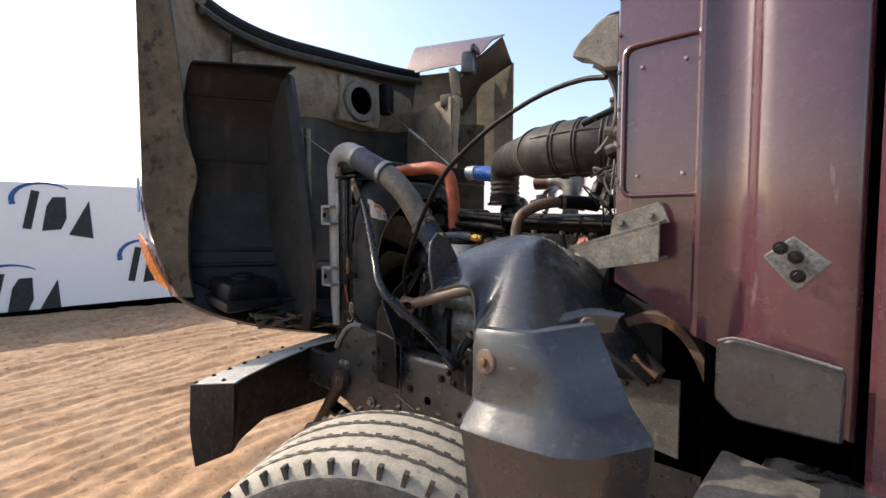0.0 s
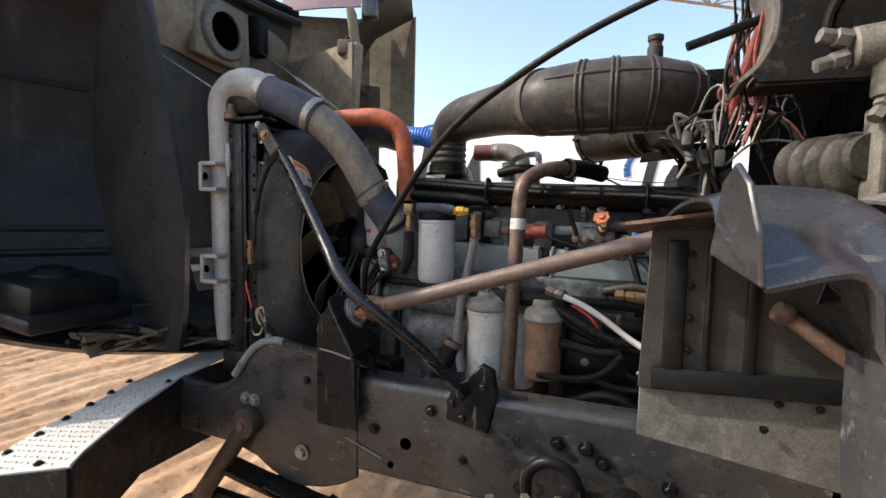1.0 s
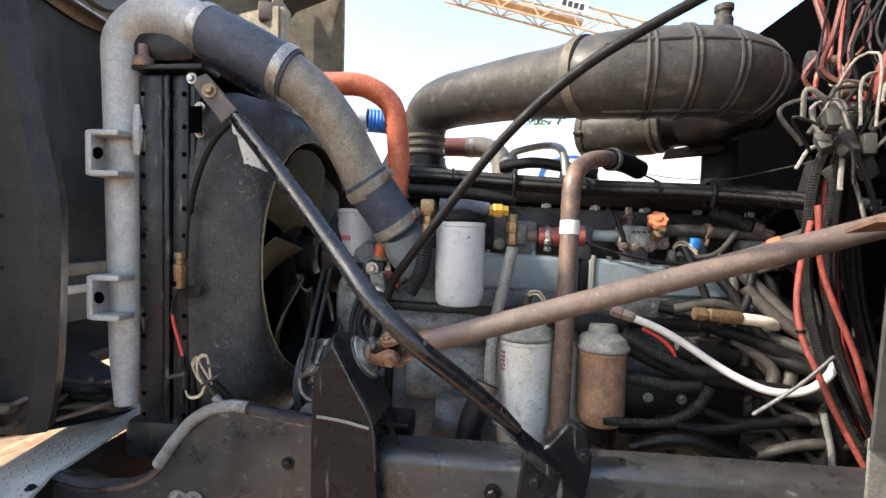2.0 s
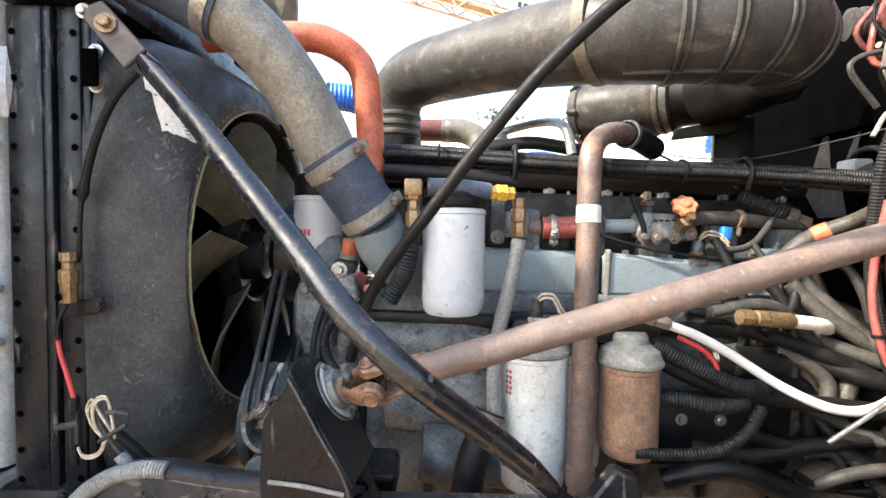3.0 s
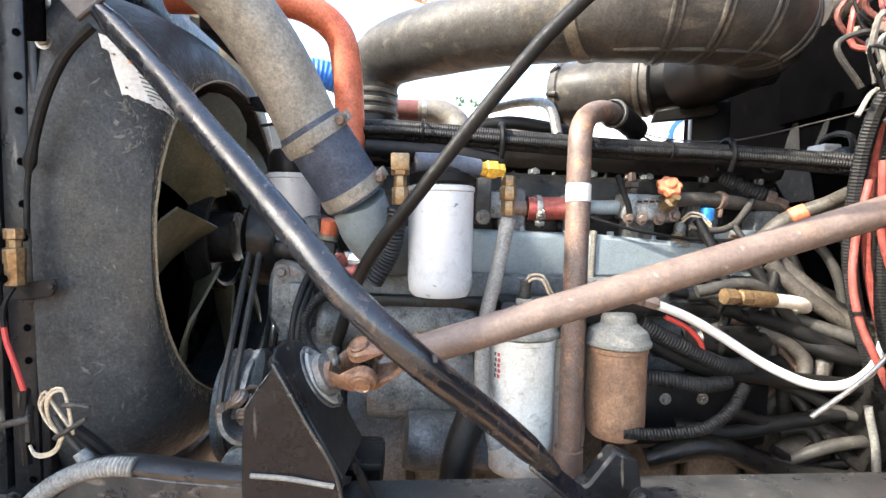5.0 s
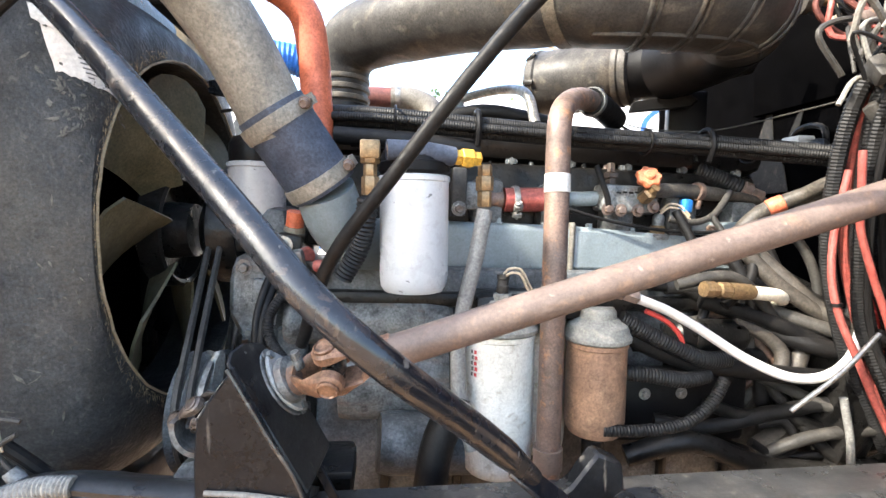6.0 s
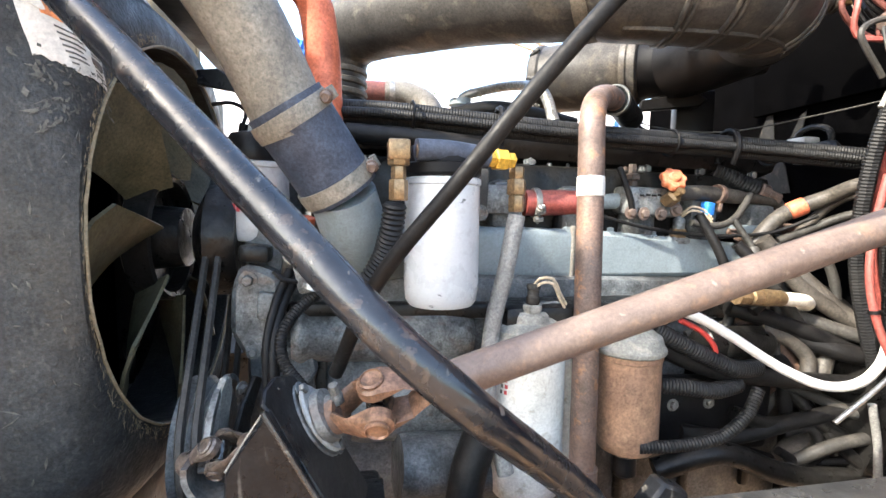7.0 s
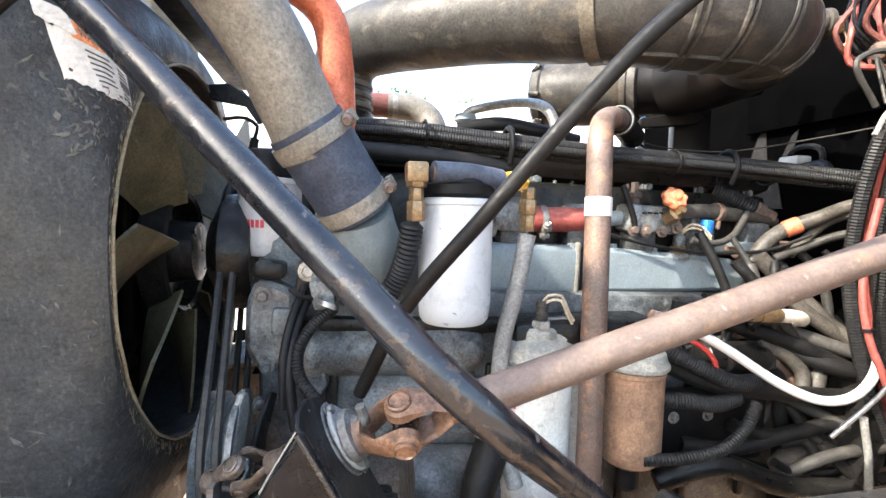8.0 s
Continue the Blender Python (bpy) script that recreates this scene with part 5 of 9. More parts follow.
def make_radiator():
    r = thing("radiator", (-2.05, HOOD_MID, 0.9), "radiator pack with silver side tank and black channel frame", "radiator")
    for s in (1, -1):
        def y(v):
            return HOOD_MID - s * (HOOD_MID - v)
        tank = part("side_tank", tube([(-2.095, y(1.10), 0.95), (-2.095, y(1.10), 1.30), (-2.095, y(1.10), 1.79)], [(0, 0.030), (0.15, 0.040), (0.8, 0.048), (1, 0.052)], 20, 0.05), SILVER, r, "cast silver charge-cooler tank")
        for z in (1.545, 1.22):
            tab = part("tank_tab", box((0.075, 0.05, 0.014), (-2.085, y(1.04), z + 0.045), (0, 0, 0), 0.004), SILVER, tank)
            box_bm = box((0.075, 0.05, 0.014), (-2.085, y(1.04), z - 0.045), bevel=0.004)
            box((0.016, 0.05, 0.10), (-2.12, y(1.04), z), bevel=0.004, bm=box_bm)
            part("tank_tab", box_bm, SILVER, tank)
            part("tab_hole", lathe([(0, 0), (0.012, 0), (0.014, 0.002)], (-2.100, y(1.022), z), (0, -s, 0), 12), DARK, tank)
        part("tank_rib", tube([(-2.04, y(1.07), 1.66), (-2.035, y(1.06), 1.60), (-2.04, y(1.07), 1.55)], 0.012, 8), SILVER, tank)
        part("channel", box((0.060, 0.05, 0.86), (-2.005, y(1.085), 1.30), bevel=0.005), BLACK, r, "black drilled channel")
        part("channel", box((0.016, 0.022, 0.86), (-1.968, y(1.072), 1.30), bevel=0.004), BLACK, r)
        part("channel", box((0.040, 0.06, 0.86), (-1.935, y(1.095), 1.30), bevel=0.005), BLACK, r, "black drilled channel")
        part("channel", box((0.014, 0.02, 0.86), (-1.908, y(1.078), 1.30), bevel=0.004), BLACK, r)
        for x in (-2.022, -1.925):
            for k in range(13):
                z = 0.93 + k * 0.062 + (0.012 if k % 3 == 0 else 0)
                part("hole", lathe([(0, 0), (0.005, 0), (0.006, 0.001)], (x, y(1.0595 if x < -2 else 1.0645), z), (0, -s, 0), 8), DARK, r)
        part("top_bracket", box((0.17, 0.07, 0.012), (-1.955, y(1.08), 1.742), (0, 0, 0), 0.003), BLACK, r)
        part("top_lug", lathe([(0.022, 0), (0.022, 0.02), (0.012, 0.025), (0.012, 0.05)], (-2.02, y(1.06), 1.745), (0, 0, 1), 14), RUST_DARK, r)
        # Near-black plate in place of a recess, whose shade is its colour.
        part("recess_patch", box((0.026, 0.006, 0.060), (-1.886, y(1.049), 1.625), (0, 0, 0), 0.002), DARK, r, "near-black plate standing for a shaded recess")
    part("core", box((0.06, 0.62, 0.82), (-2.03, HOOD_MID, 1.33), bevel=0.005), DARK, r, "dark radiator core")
    part("top_tank", box((0.16, 0.68, 0.09), (-1.98, HOOD_MID, 1.80), bevel=0.03), BLACK, r)
    part("top_channel", box((0.05, 0.62, 0.085), (-1.785, 1.68, 1.785), (0, 0, 1), 0.006), MATTE, r, "dusty black top channel")
    part("bottom_tank", box((0.14, 0.70, 0.10), (-2.0, HOOD_MID, 0.88), bevel=0.02), BLACK, r)
    for x, z in ((-1.905, 1.72), (-1.885, 1.655), (-1.885, 1.60)):
        bolt(r, (x, 1.062, z), size=0.008, material=STEEL)


make_radiator()


def make_shroud():
    s = thing("fan_shroud", (-1.85, FAN_Y, 0.9), "scuffed dark grey plastic fan shroud with worn edge", "fan shroud")
    x0, x1 = -1.915, FAN_X
    y0, y1, z0, z1 = 1.065, 2 * FAN_Y - 1.065, 0.86, 1.735
    n = 96
    loops = []

    def rounded(x, inset, corner):
        out = []
        for k in range(n):
            a = 2 * math.pi * k / n
            c, d = math.cos(a), math.sin(a)
            p = 5.0 if corner else 2.0
            k2 = (abs(c) ** p + abs(d) ** p) ** (-1 / p)
            hy, hz = (y1 - y0) / 2 - inset, (z1 - z0) / 2 - inset
            out.append(Vector((x, FAN_Y + c * k2 * hy, (z0 + z1) / 2 + d * k2 * hz)))
        return out

    def ring(x, r):
        return [Vector((x, FAN_Y + r * math.cos(2 * math.pi * k / n), FAN_Z + r * math.sin(2 * math.pi * k / n))) for k in range(n)]
    STEPS = ((0.0, 0.0), (0.10, 0.045), (0.26, 0.085), (0.48, 0.108), (0.75, 0.119), (1.0, 0.12))

    def skin(k, q, lift=0.0):
        """A point of the rounded front: k counts round the loop, q goes from the side (0) to the opening (1)."""
        k = k % n
        i = int(k)
        b0, h0 = big[i].lerp(big[(i + 1) % n], k - i), hole[i].lerp(hole[(i + 1) % n], k - i)
        p = b0.lerp(h0, q)
        return Vector((x1 - 0.12 + np.interp(q, [c[0] for c in STEPS], [c[1] for c in STEPS]) + lift * min(1, 0.4 + q), p.y - lift * (1 - q), p.z + lift * (1 - q) * 0.4))
    big, hole = rounded(x1 - 0.12, 0.0, True), ring(x1, FAN_R + 0.004)
    seq = [rounded(x0, 0.0, True)] + [[skin(k, q) for k in range(n)] for q, _ in STEPS]
    seq += [ring(x1 - 0.004, FAN_R - 0.004), ring(x1 - 0.06, FAN_R), ring(x0 + 0.01, FAN_R + 0.01)]
    bm = bmesh.new()
    g = [[bm.verts.new(p) for p in q] for q in seq]
    for a, b in zip(g, g[1:]):
        for k in range(n):
            bm.faces.new((a[k], b[k], b[(k + 1) % n], a[(k + 1) % n]))
    bmesh.ops.recalc_face_normals(bm, faces=bm.faces)
    part("shell", bm, SHROUD, s)
    rnd = random.Random(4)
    pts = []
    for k in range(72):
        a = 2 * math.pi * k / 72
        pts.append((x1 + 0.0015, FAN_Y + (FAN_R + rnd.uniform(-0.001, 0.002)) * math.cos(a), FAN_Z + (FAN_R + rnd.uniform(-0.001, 0.002)) * math.sin(a)))
    part("worn_edge", tube(pts + pts[:1], 0.0022, 6, raw=True), FIBRE, s, "frayed pale edge of the opening")
    # slivers of bare fibre: dense at the rim, a few over the face
    def slivers(count, q0, q1, size, seed):
        r2 = random.Random(seed)
        own = bmesh.new()
        for _ in range(count):
            k = r2.uniform(0.30, 0.72) * n
            q = q1 - (q1 - q0) * r2.random() ** 1.6
            ang = r2.uniform(0, 6.28)
            l, w = size * r2.uniform(0.3, 1.0), size * r2.uniform(0.06, 0.16)
            dk, dq = math.cos(ang), math.sin(ang)
            vs = []
            for a, b in ((-1, 0), (0, -1), (1, 0), (0, 1)):
                u, v = a * l * dk - b * w * dq, a * l * dq + b * w * dk
                vs.append(own.verts.new(skin(k + u / 0.38 * n / 6.28, min(0.995, q + v / 0.16), 0.0012 if (a or b > 0) else 0.0006)))
            own.faces.new(vs)
        return own
    flakes = part("fibre_fray", slivers(520, 0.86, 1.0, 0.009, 8), FIBRE, s, "frayed fibres along the rim")
    tagged(flakes, kind="stuff")
    scrape = part("scrape", slivers(260, 0.0, 0.95, 0.008, 9), SCRAPE, s, "pale scrape marks")
    tagged(scrape, kind="stuff")
    # warning label, wrapped over the rounded corner and torn at one end
    def at_label(u, v, lift):
        """A point of the label: u along its lines of print, v down from its top edge."""
        q = (0.10 + 0.50 * u) * (1 - v) + (0.22 + 0.78 * u) * v
        a = (141.6 - 2.4 * u) * (1 - v) + (152.5 - 10.0 * u) * v
        return skin(a / 360 * n, q, lift + 0.0005 * noise.noise(Vector((u * 5, v * 4, 1))))

    def patch(u0, u1, v0, v1, lift, m=8, k=3, torn=0.0):
        rows = []
        for i in range(m + 1):
            u = u0 + (u1 - u0) * i / m
            low = v1 - torn * max(0.0, 0.5 - u) * 1.5 + (0.05 * noise.noise(Vector((u * 23, 2, 0))) if torn else 0.0)
            rows.append([at_label(u + (0.06 * noise.noise(Vector((j * 1.7, 5, 0))) if torn and i == 0 else 0.0), v0 + (low - v0) * j / k, lift) for j in range(k + 1)])
        return sheet(rows, 0.0006)
    lab = part("warning_label", patch(0.06, 1.0, 0.0, 1.0, 0.0018, 22, 6, 0.32), PAPER, s, "torn white and orange warning label")
    part("label_band", patch(0.20, 0.97, 0.03, 0.27, 0.0027, 12), PAPER_ORANGE, lab, "orange header band")
    part("torn_flap", patch(0.0, 0.24, -0.08, 0.36, 0.0040, 7, 5, 0.3), PAPER, lab, "crumpled white torn flap")
    for k in range(7):
        part("print_line", patch(0.30 + 0.012 * k, 0.60 + 0.03 * (k % 3) - (0.12 if k == 6 else 0.0), 0.36 + 0.08 * k, 0.385 + 0.08 * k, 0.0027, 6, 1), INK, lab)
    for k in range(8):
        part("print_line", patch(0.76, 0.90 + 0.015 * (k % 4), 0.36 + 0.072 * k, 0.38 + 0.072 * k, 0.0027, 4, 1), INK, lab)
    part("label_stain", patch(0.74, 0.96, 0.58, 0.70, 0.0029, 6), RUST, lab, "brown stain")
    word = bpy.data.curves.new("word", 'FONT')
    word.body, word.size, word.resolution_u = "WARNING", 1.0, 3
    carrier = bpy.data.objects.new("word", word)
    letters = bpy.data.meshes.new_from_object(carrier)
    bpy.data.objects.remove(carrier)
    own = bmesh.new()
    own.from_mesh(letters)
    bpy.data.meshes.remove(letters)
    wide = max(v.co.x for v in own.verts)
    for v in own.verts:
        v.co = at_label(0.27 + 0.46 * v.co.x / wide, 0.225 - 0.15 * v.co.y / 0.73, 0.0036)
    part("header_word", own, INK, lab, "dark header lettering", smooth=False)
    # pale chips round the label
    chips = bmesh.new()
    r3 = random.Random(12)
    for _ in range(220):
        u, v = r3.uniform(-0.05, 1.0), r3.uniform(0.75, 1.7) if r3.random() < 0.75 else r3.uniform(-0.3, 0.9)
        if 0.2 < u and v < 0.9:
            continue
        l, w, ang = r3.uniform(0.01, 0.05), r3.uniform(0.006, 0.02), r3.uniform(0, 6.28)
        chips.faces.new([chips.verts.new(at_label(u + a * l * math.cos(ang) - b * w * math.sin(ang), v + 1.6 * (a * l * math.sin(ang) + b * w * math.cos(ang)), 0.0022)) for a, b in ((-1, 0), (0, -1), (1, 0), (0, 1))])
    tagged(part("paint_chip", chips, SCRAPE, s, "pale chips round the label"), kind="stuff")


make_shroud()


def make_fan():
    f = thing("engine_fan", (FAN_X - 0.06, FAN_Y, FAN_Z), "olive plastic engine fan with broad blades", "fan")
    fx = FAN_X - 0.05
    # Hub is near-black: the darkness of the shroud opening is in its colour.
    part("hub", lathe([(0, -0.02), (0.10, -0.02), (0.118, -0.01), (0.118, 0.030), (0.112, 0.034), (0.104, 0.030), (0.104, 0.0), (0.06, 0.0), (0.055, 0.055), (0, 0.06)], (fx, FAN_Y, FAN_Z), (1, 0, 0), 40), GREASE, f, "fan hub, blackened for the shade inside the shroud")
    for k in range(8):
        a0 = 2 * math.pi * k / 8 - 0.05
        rows = []
        for i in range(7):
            r = 0.11 + 0.205 * i / 6
            half = 0.20 + 0.10 * i / 6
            tw = radians(38 - 14 * i / 6)
            row = []
            for j in range(7):
                t = -1 + 2 * j / 6
                ang = a0 + t * half * 0.92 + 0.1 * i / 6
                r = 0.11 + (0.205 - 0.045 * abs(t) ** 2.5) * i / 6
                row.append((fx + 0.02 - t * 0.062 * math.sin(tw) * (0.8 + 0.4 * i / 6), FAN_Y + r * math.cos(ang), FAN_Z + r * math.sin(ang)))
            rows.append(row)
        part("blade", sheet(rows, 0.005), FAN, f)


make_fan()


# ---- engine ----
def make_engine():
    e = thing("engine", (-1.0, HOOD_MID, 0.7), "blue-grey inline diesel engine, oily and dusty", "engine")
    part("block", box((1.10, 0.24, 0.62), (-1.02, 1.46, 0.92), (0, 1.5, 0), 0.02), BLOCK, e, "oily grey cast block")
    # Ribs, flange and head are near-black: the gaps' shade is in their colour.
    for k in range(7):
        part("block_rib", box((0.022, 0.02, 0.34), (-1.50 + k * 0.155, 1.337, 0.92), (0, 1.5, 0), 0.008), GREASE, e)
    part("block_flange", box((1.08, 0.05, 0.03), (-1.02, 1.34, 1.165), (0, 1.5, 0), 0.008), GREASE, e)
    part("oil_pan", box((0.95, 0.26, 0.22), (-0.98, 1.46, 0.56), (0, 1.5, 0), 0.04), GREASE, e)
    part("head", box((1.04, 0.22, 0.20), (-1.0, 1.52, 1.36), (0, 1.5, 0), 0.012), GREASE, e, "dark cylinder head")
    # Dark instead of engine blue-grey, to hold the shade below the hoses.
    part("valve_cover", box((1.10, 0.24, 0.085), (-1.0, 1.53, 1.505), (0, 1.5, 0), 0.03), GREASE, e, "valve cover, darkened for the shade under the looms")
    for k in range(8):
        x = -1.48 + k * 0.137
        bolt(e, (x, 1.422, 1.465 - (x + 1) * 0.026), (0, -1, 0), 0.009, BLOCK)
    # intake manifold in two castings with a clamp between
    man = part("intake_manifold", box((0.40, 0.10, 0.105), (-1.18, 1.41, 1.278), (0, 1.5, 0), 0.016, seg=3), ENGINE, e, "blue-grey intake manifold")
    part("intake_manifold", slab([(-0.955, 1.225), (-0.56, 1.222), (-0.56, 1.285), (-0.60, 1.298), (-0.955, 1.325)], -0.10, (0, 1.362, 0), (1, 0, 0), (0, 0, 1), 0.010), ENGINE, e, "blue-grey intake manifold")
    part("manifold_joint", box((0.03, 0.088, 0.092), (-0.968, 1.41, 1.275), (0, 1.5, 0), 0.014), RUBBER, man)
    part("joint_band", box((0.012, 0.106, 0.114), (-0.992, 1.41, 1.276), (0, 1.5, 0), 0.018, seg=3), ALU_BRACKET, man)
    part("joint_band", box((0.012, 0.106, 0.114), (-0.944, 1.41, 1.275), (0, 1.5, 0), 0.018, seg=3), ALU_BRACKET, man)
    part("intake_elbow", tube([(-1.452, 1.215, 1.385), (-1.435, 1.245, 1.335), (-1.40, 1.31, 1.29), (-1.34, 1.38, 1.28), (-1.28, 1.41, 1.278)], [(0, 0.052), (0.35, 0.056), (1, 0.050)], 24, 0.015), ENGINE, e, "grey cast intake elbow")
    # gear case and horizontal accessory body at the front
    part("gear_case", box((0.09, 0.34, 0.60), (-1.585, 1.50, 1.06), (0, 0, 0), 0.03), BLOCK, e)
    part("accessory_body", lathe([(0.0, 0), (0.050, 0), (0.056, 0.012), (0.056, 0.02), (0.050, 0.03), (0.052, 0.28), (0.047, 0.32), (0.036, 0.335), (0.0, 0.34)], (-1.545, 1.345, 1.130), (1, 0.0, -0.03), 30), CASTING, e, "worn grey accessory cylinder")
    part("lower_cover", lathe([(0, 0), (0.085, 0), (0.09, 0.02), (0.085, 0.22), (0, 0.23)], (-1.44, 1.37, 1.0), (1, 0, -0.03), 24), CASTING, e)
    ac = part("accessory_head", slab([(-1.623, 1.268), (-1.585, 1.262), (-1.559, 1.245), (-1.553, 1.166), (-1.578, 1.127), (-1.590, 1.105), (-1.618, 1.105), (-1.642, 1.15), (-1.639, 1.227)], -0.09, (0, 1.285, 0), (1, 0, 0), (0, 0, 1), 0.010), CASTING, e, "cast accessory housing")
    bolt(ac, (-1.610, 1.283, 1.241), (0, -1, 0), 0.010, CASTING)
    bolt(ac, (-1.604, 1.283, 1.118), (0, -1, 0), 0.008, CASTING)
    part("accessory_boss", box((0.034, 0.02, 0.046), (-1.578, 1.280, 1.198), (0, 4, 0), 0.005), CASTING, ac)
    part("accessory_boss", box((0.05, 0.05, 0.03), (-1.600, 1.30, 1.285), (0, 4, 0), 0.008), GREASE, ac)
    part("accessory_rib", box((0.008, 0.02, 0.10), (-1.555, 1.283, 1.18), (0, 6, 0), 0.003), SILVER, ac, "bright machined edge")
    part("casting_web", slab([(0, 0), (0.05, 0.0), (0.06, -0.05), (0.03, -0.09), (0.0, -0.05)], 0.02, (-1.56, 1.33, 1.12), (1, 0, 0), (0, 0, 1), 0.005), BLOCK, ac)
    part("valve_block", box((0.05, 0.04, 0.07), (-1.53, 1.29, 1.27), (0, 8, 0), 0.008), GREASE, ac)
    bolt(ac, (-1.535, 1.268, 1.285), (0, -1, 0), 0.011, STEEL)
    part("red_cap", lathe([(0.016, 0), (0.016, 0.022), (0.012, 0.026), (0, 0.026)], (-1.505, 1.285, 1.262), (0.6, -0.7, 0.2), 14), RED, ac, "small red cap")
    # fuel rail side: injector blocks and lines over the manifold
    for k in range(6):
        x = -1.28 + k * 0.15
        part("port", box((0.07, 0.06, 0.10), (x, 1.40, 1.385 - 0.01 * k), (0, 1.5, 0), 0.015), BLOCK, e)
        bolt(e, (x + 0.05, 1.405, 1.36), (0, -1, 0), 0.010, GREASE)
    part("front_cover", lathe([(0, 0), (0.10, 0), (0.11, 0.02), (0.11, 0.05), (0.06, 0.08), (0, 0.08)], (-1.64, FAN_Y, FAN_Z), (-1, 0, 0), 28), GREASE, e)
    part("front_plate", box((0.06, 0.26, 0.36), (-1.57, 1.62, 1.40), bevel=0.02), BLOCK, e)
    part("ecm_box", box((0.30, 0.05, 0.15), (-0.74, 1.285, 0.955), (0, 1.5, 0), 0.012), GASKET, e, "black control module")
    for x in (-0.82, -0.74):
        bolt(e, (x, 1.259, 0.985), (0, -1, 0), 0.008, STEEL)
    part("bell_housing", lathe([(0.0, 0), (0.20, 0), (0.27, 0.10), (0.28, 0.14), (0.28, 0.17), (0.0, 0.18)], (-0.30, 1.43, 0.95), (-1, 0, 0.02), 32), GREASE, e)
    part("transmission", box((0.9, 0.34, 0.40), (0.12, 1.43, 0.92), bevel=0.05), GREASE, e)
    part("starter_body", lathe([(0, 0), (0.055, 0), (0.06, 0.02), (0.06, 0.20), (0.04, 0.24), (0, 0.25)], (-1.36, 1.27, 0.90), (1, 0.1, -0.1), 22), BLOCK, e)


make_engine()


def spin_filter(name, at, r, z0, z1, material, label, head=None, group="", wide=1.0):
    """A spin-on filter can with rolled seam, fluted foot and a cast head above."""
    f = thing(name, (at[0], at[1], z0), label, "filter", group)
    h = z1 - z0
    part("can", lathe([(0.0, 0.004), (r * 0.55, 0.0), (r * 0.86, 0.003), (r * 0.96, 0.012), (r, 0.03), (r, h - 0.02), (r * 1.0, h - 0.012), (r * 1.035, h - 0.010), (r * 1.035, h - 0.002), (r * 0.97, h), (0, h)], (at[0], at[1], z0), (0, 0, 1), 40), material, f)
    if head:
        part("head", lathe([(r * 0.94 * wide, 0), (r * 0.98 * wide, 0.003), (r * 0.98 * wide, 0.009), (r * 0.93 * wide, 0.013), (r * 0.86 * wide, 0.030), (r * 0.74, 0.040), (r * 0.62, 0.043), (r * 0.60, 0.056), (r * 0.52, 0.062), (0, 0.063)] if wide > 1 else [(r * 0.94, 0), (r * 0.96, 0.01), (r * 0.96, 0.035), (r * 0.80, 0.05), (r * 0.4, 0.055), (0, 0.056)], (at[0], at[1], z1), (0, 0, 1), 28), head, f, "cast filter head")
    return f


filters = "spin-on filters on the engine"
fa = spin_filter("fuel_filter", (-1.297, 1.200), 0.0600, 1.208, 1.412, WHITE, "clean white spin-on filter under a black cap", GASKET, filters)
part("cap", lathe([(0.058, 0), (0.062, 0.004), (0.062, 0.018), (0.05, 0.026), (0, 0.027)], (-1.297, 1.200, 1.414), (0, 0, 1), 30), GASKET, fa)
fb = spin_filter("coolant_filter", (-1.612, 1.385), 0.056, 1.300, 1.445, WHITE, "short white filter with red and black lettering", GASKET, filters)
bm = bmesh.new()
for k in range(5):
    a = math.radians(228 + k * 9)
    box((0.006, 0.001, 0.014), (-1.612 + 0.0566 * math.cos(a), 1.385 + 0.0566 * math.sin(a), 1.362), (0, 0, math.degrees(a) + 90), 0, bm)
part("lettering", bm, INK_RED, fb, "red lettering bars")
fc = spin_filter("oil_filter", (-1.130, 1.250), 0.0690, 0.850, 1.125, WHITE_DIRTY, "tall stained white oil filter with red lettering", HEAD, filters, 1.12)
for ink, a0, z0, lab in ((INK, 214, 1.095, "black lettering bars"), (INK_RED, 221, 1.095, "small red lettering bars")):
    bm = bmesh.new()
    for k in range(5):
        a = math.radians(a0 + (k % 2) * 1.2)
        box((0.0040 if ink is INK else 0.0055, 0.001, 0.0065), (-1.130 + 0.0696 * math.cos(a), 1.250 + 0.0696 * math.sin(a), z0 - 0.0105 * k), (0, 0, math.degrees(a) + 90), 0, bm)
    part("lettering", bm, ink, fc, lab)
spin_filter("oil_filter", (-1.035, 1.300), 0.0580, 0.866, 1.118, WHITE_DIRTY, "white oil filter half hidden behind a pipe", HEAD, filters, 1.1)
fd = spin_filter("fuel_separator", (-0.945, 1.220), 0.0565, 0.930, 1.112, RUST_FILTER, "rust-stained brown filter can", HEAD, filters, 1.15)
part("drain", lathe([(0.012, 0), (0.022, 0.01), (0.022, 0.045), (0.03, 0.05), (0.03, 0.055)], (-0.945, 1.22, 0.872), (0, 0, 1), 14), GASKET, fd, "black drain valve")
part("head_block", box((0.30, 0.10, 0.05), (-1.03, 1.27, 1.172), (0, 0, 0), 0.015), GREASE, fc)
sensor = part("sensor", lathe([(0.010, 0), (0.0165, 0.001), (0.0175, 0.004), (0.0175, 0.012), (0.0165, 0.015), (0.010, 0.016), (0.0, 0.016)], (-1.13, 1.225, 1.185), (0, 0, 1), 6), HEAD, fc, "pale hex sender")
part("plug", lathe([(0.010, 0), (0.012, 0.003), (0.012, 0.014), (0.0105, 0.016), (0.0105, 0.026), (0.012, 0.028), (0.012, 0.036), (0, 0.037)], (-1.13, 1.225, 1.20), (0.04, 0, 1), 14), HOSE_GREY, sensor, "grey plug")
part("side_port", lathe([(0.030, 0), (0.034, 0.004), (0.034, 0.06), (0.026, 0.066), (0, 0.066)], (-1.12, 1.25, 1.165), (1, 0.1, 0), 20), HEAD, fc, "cast side passage")

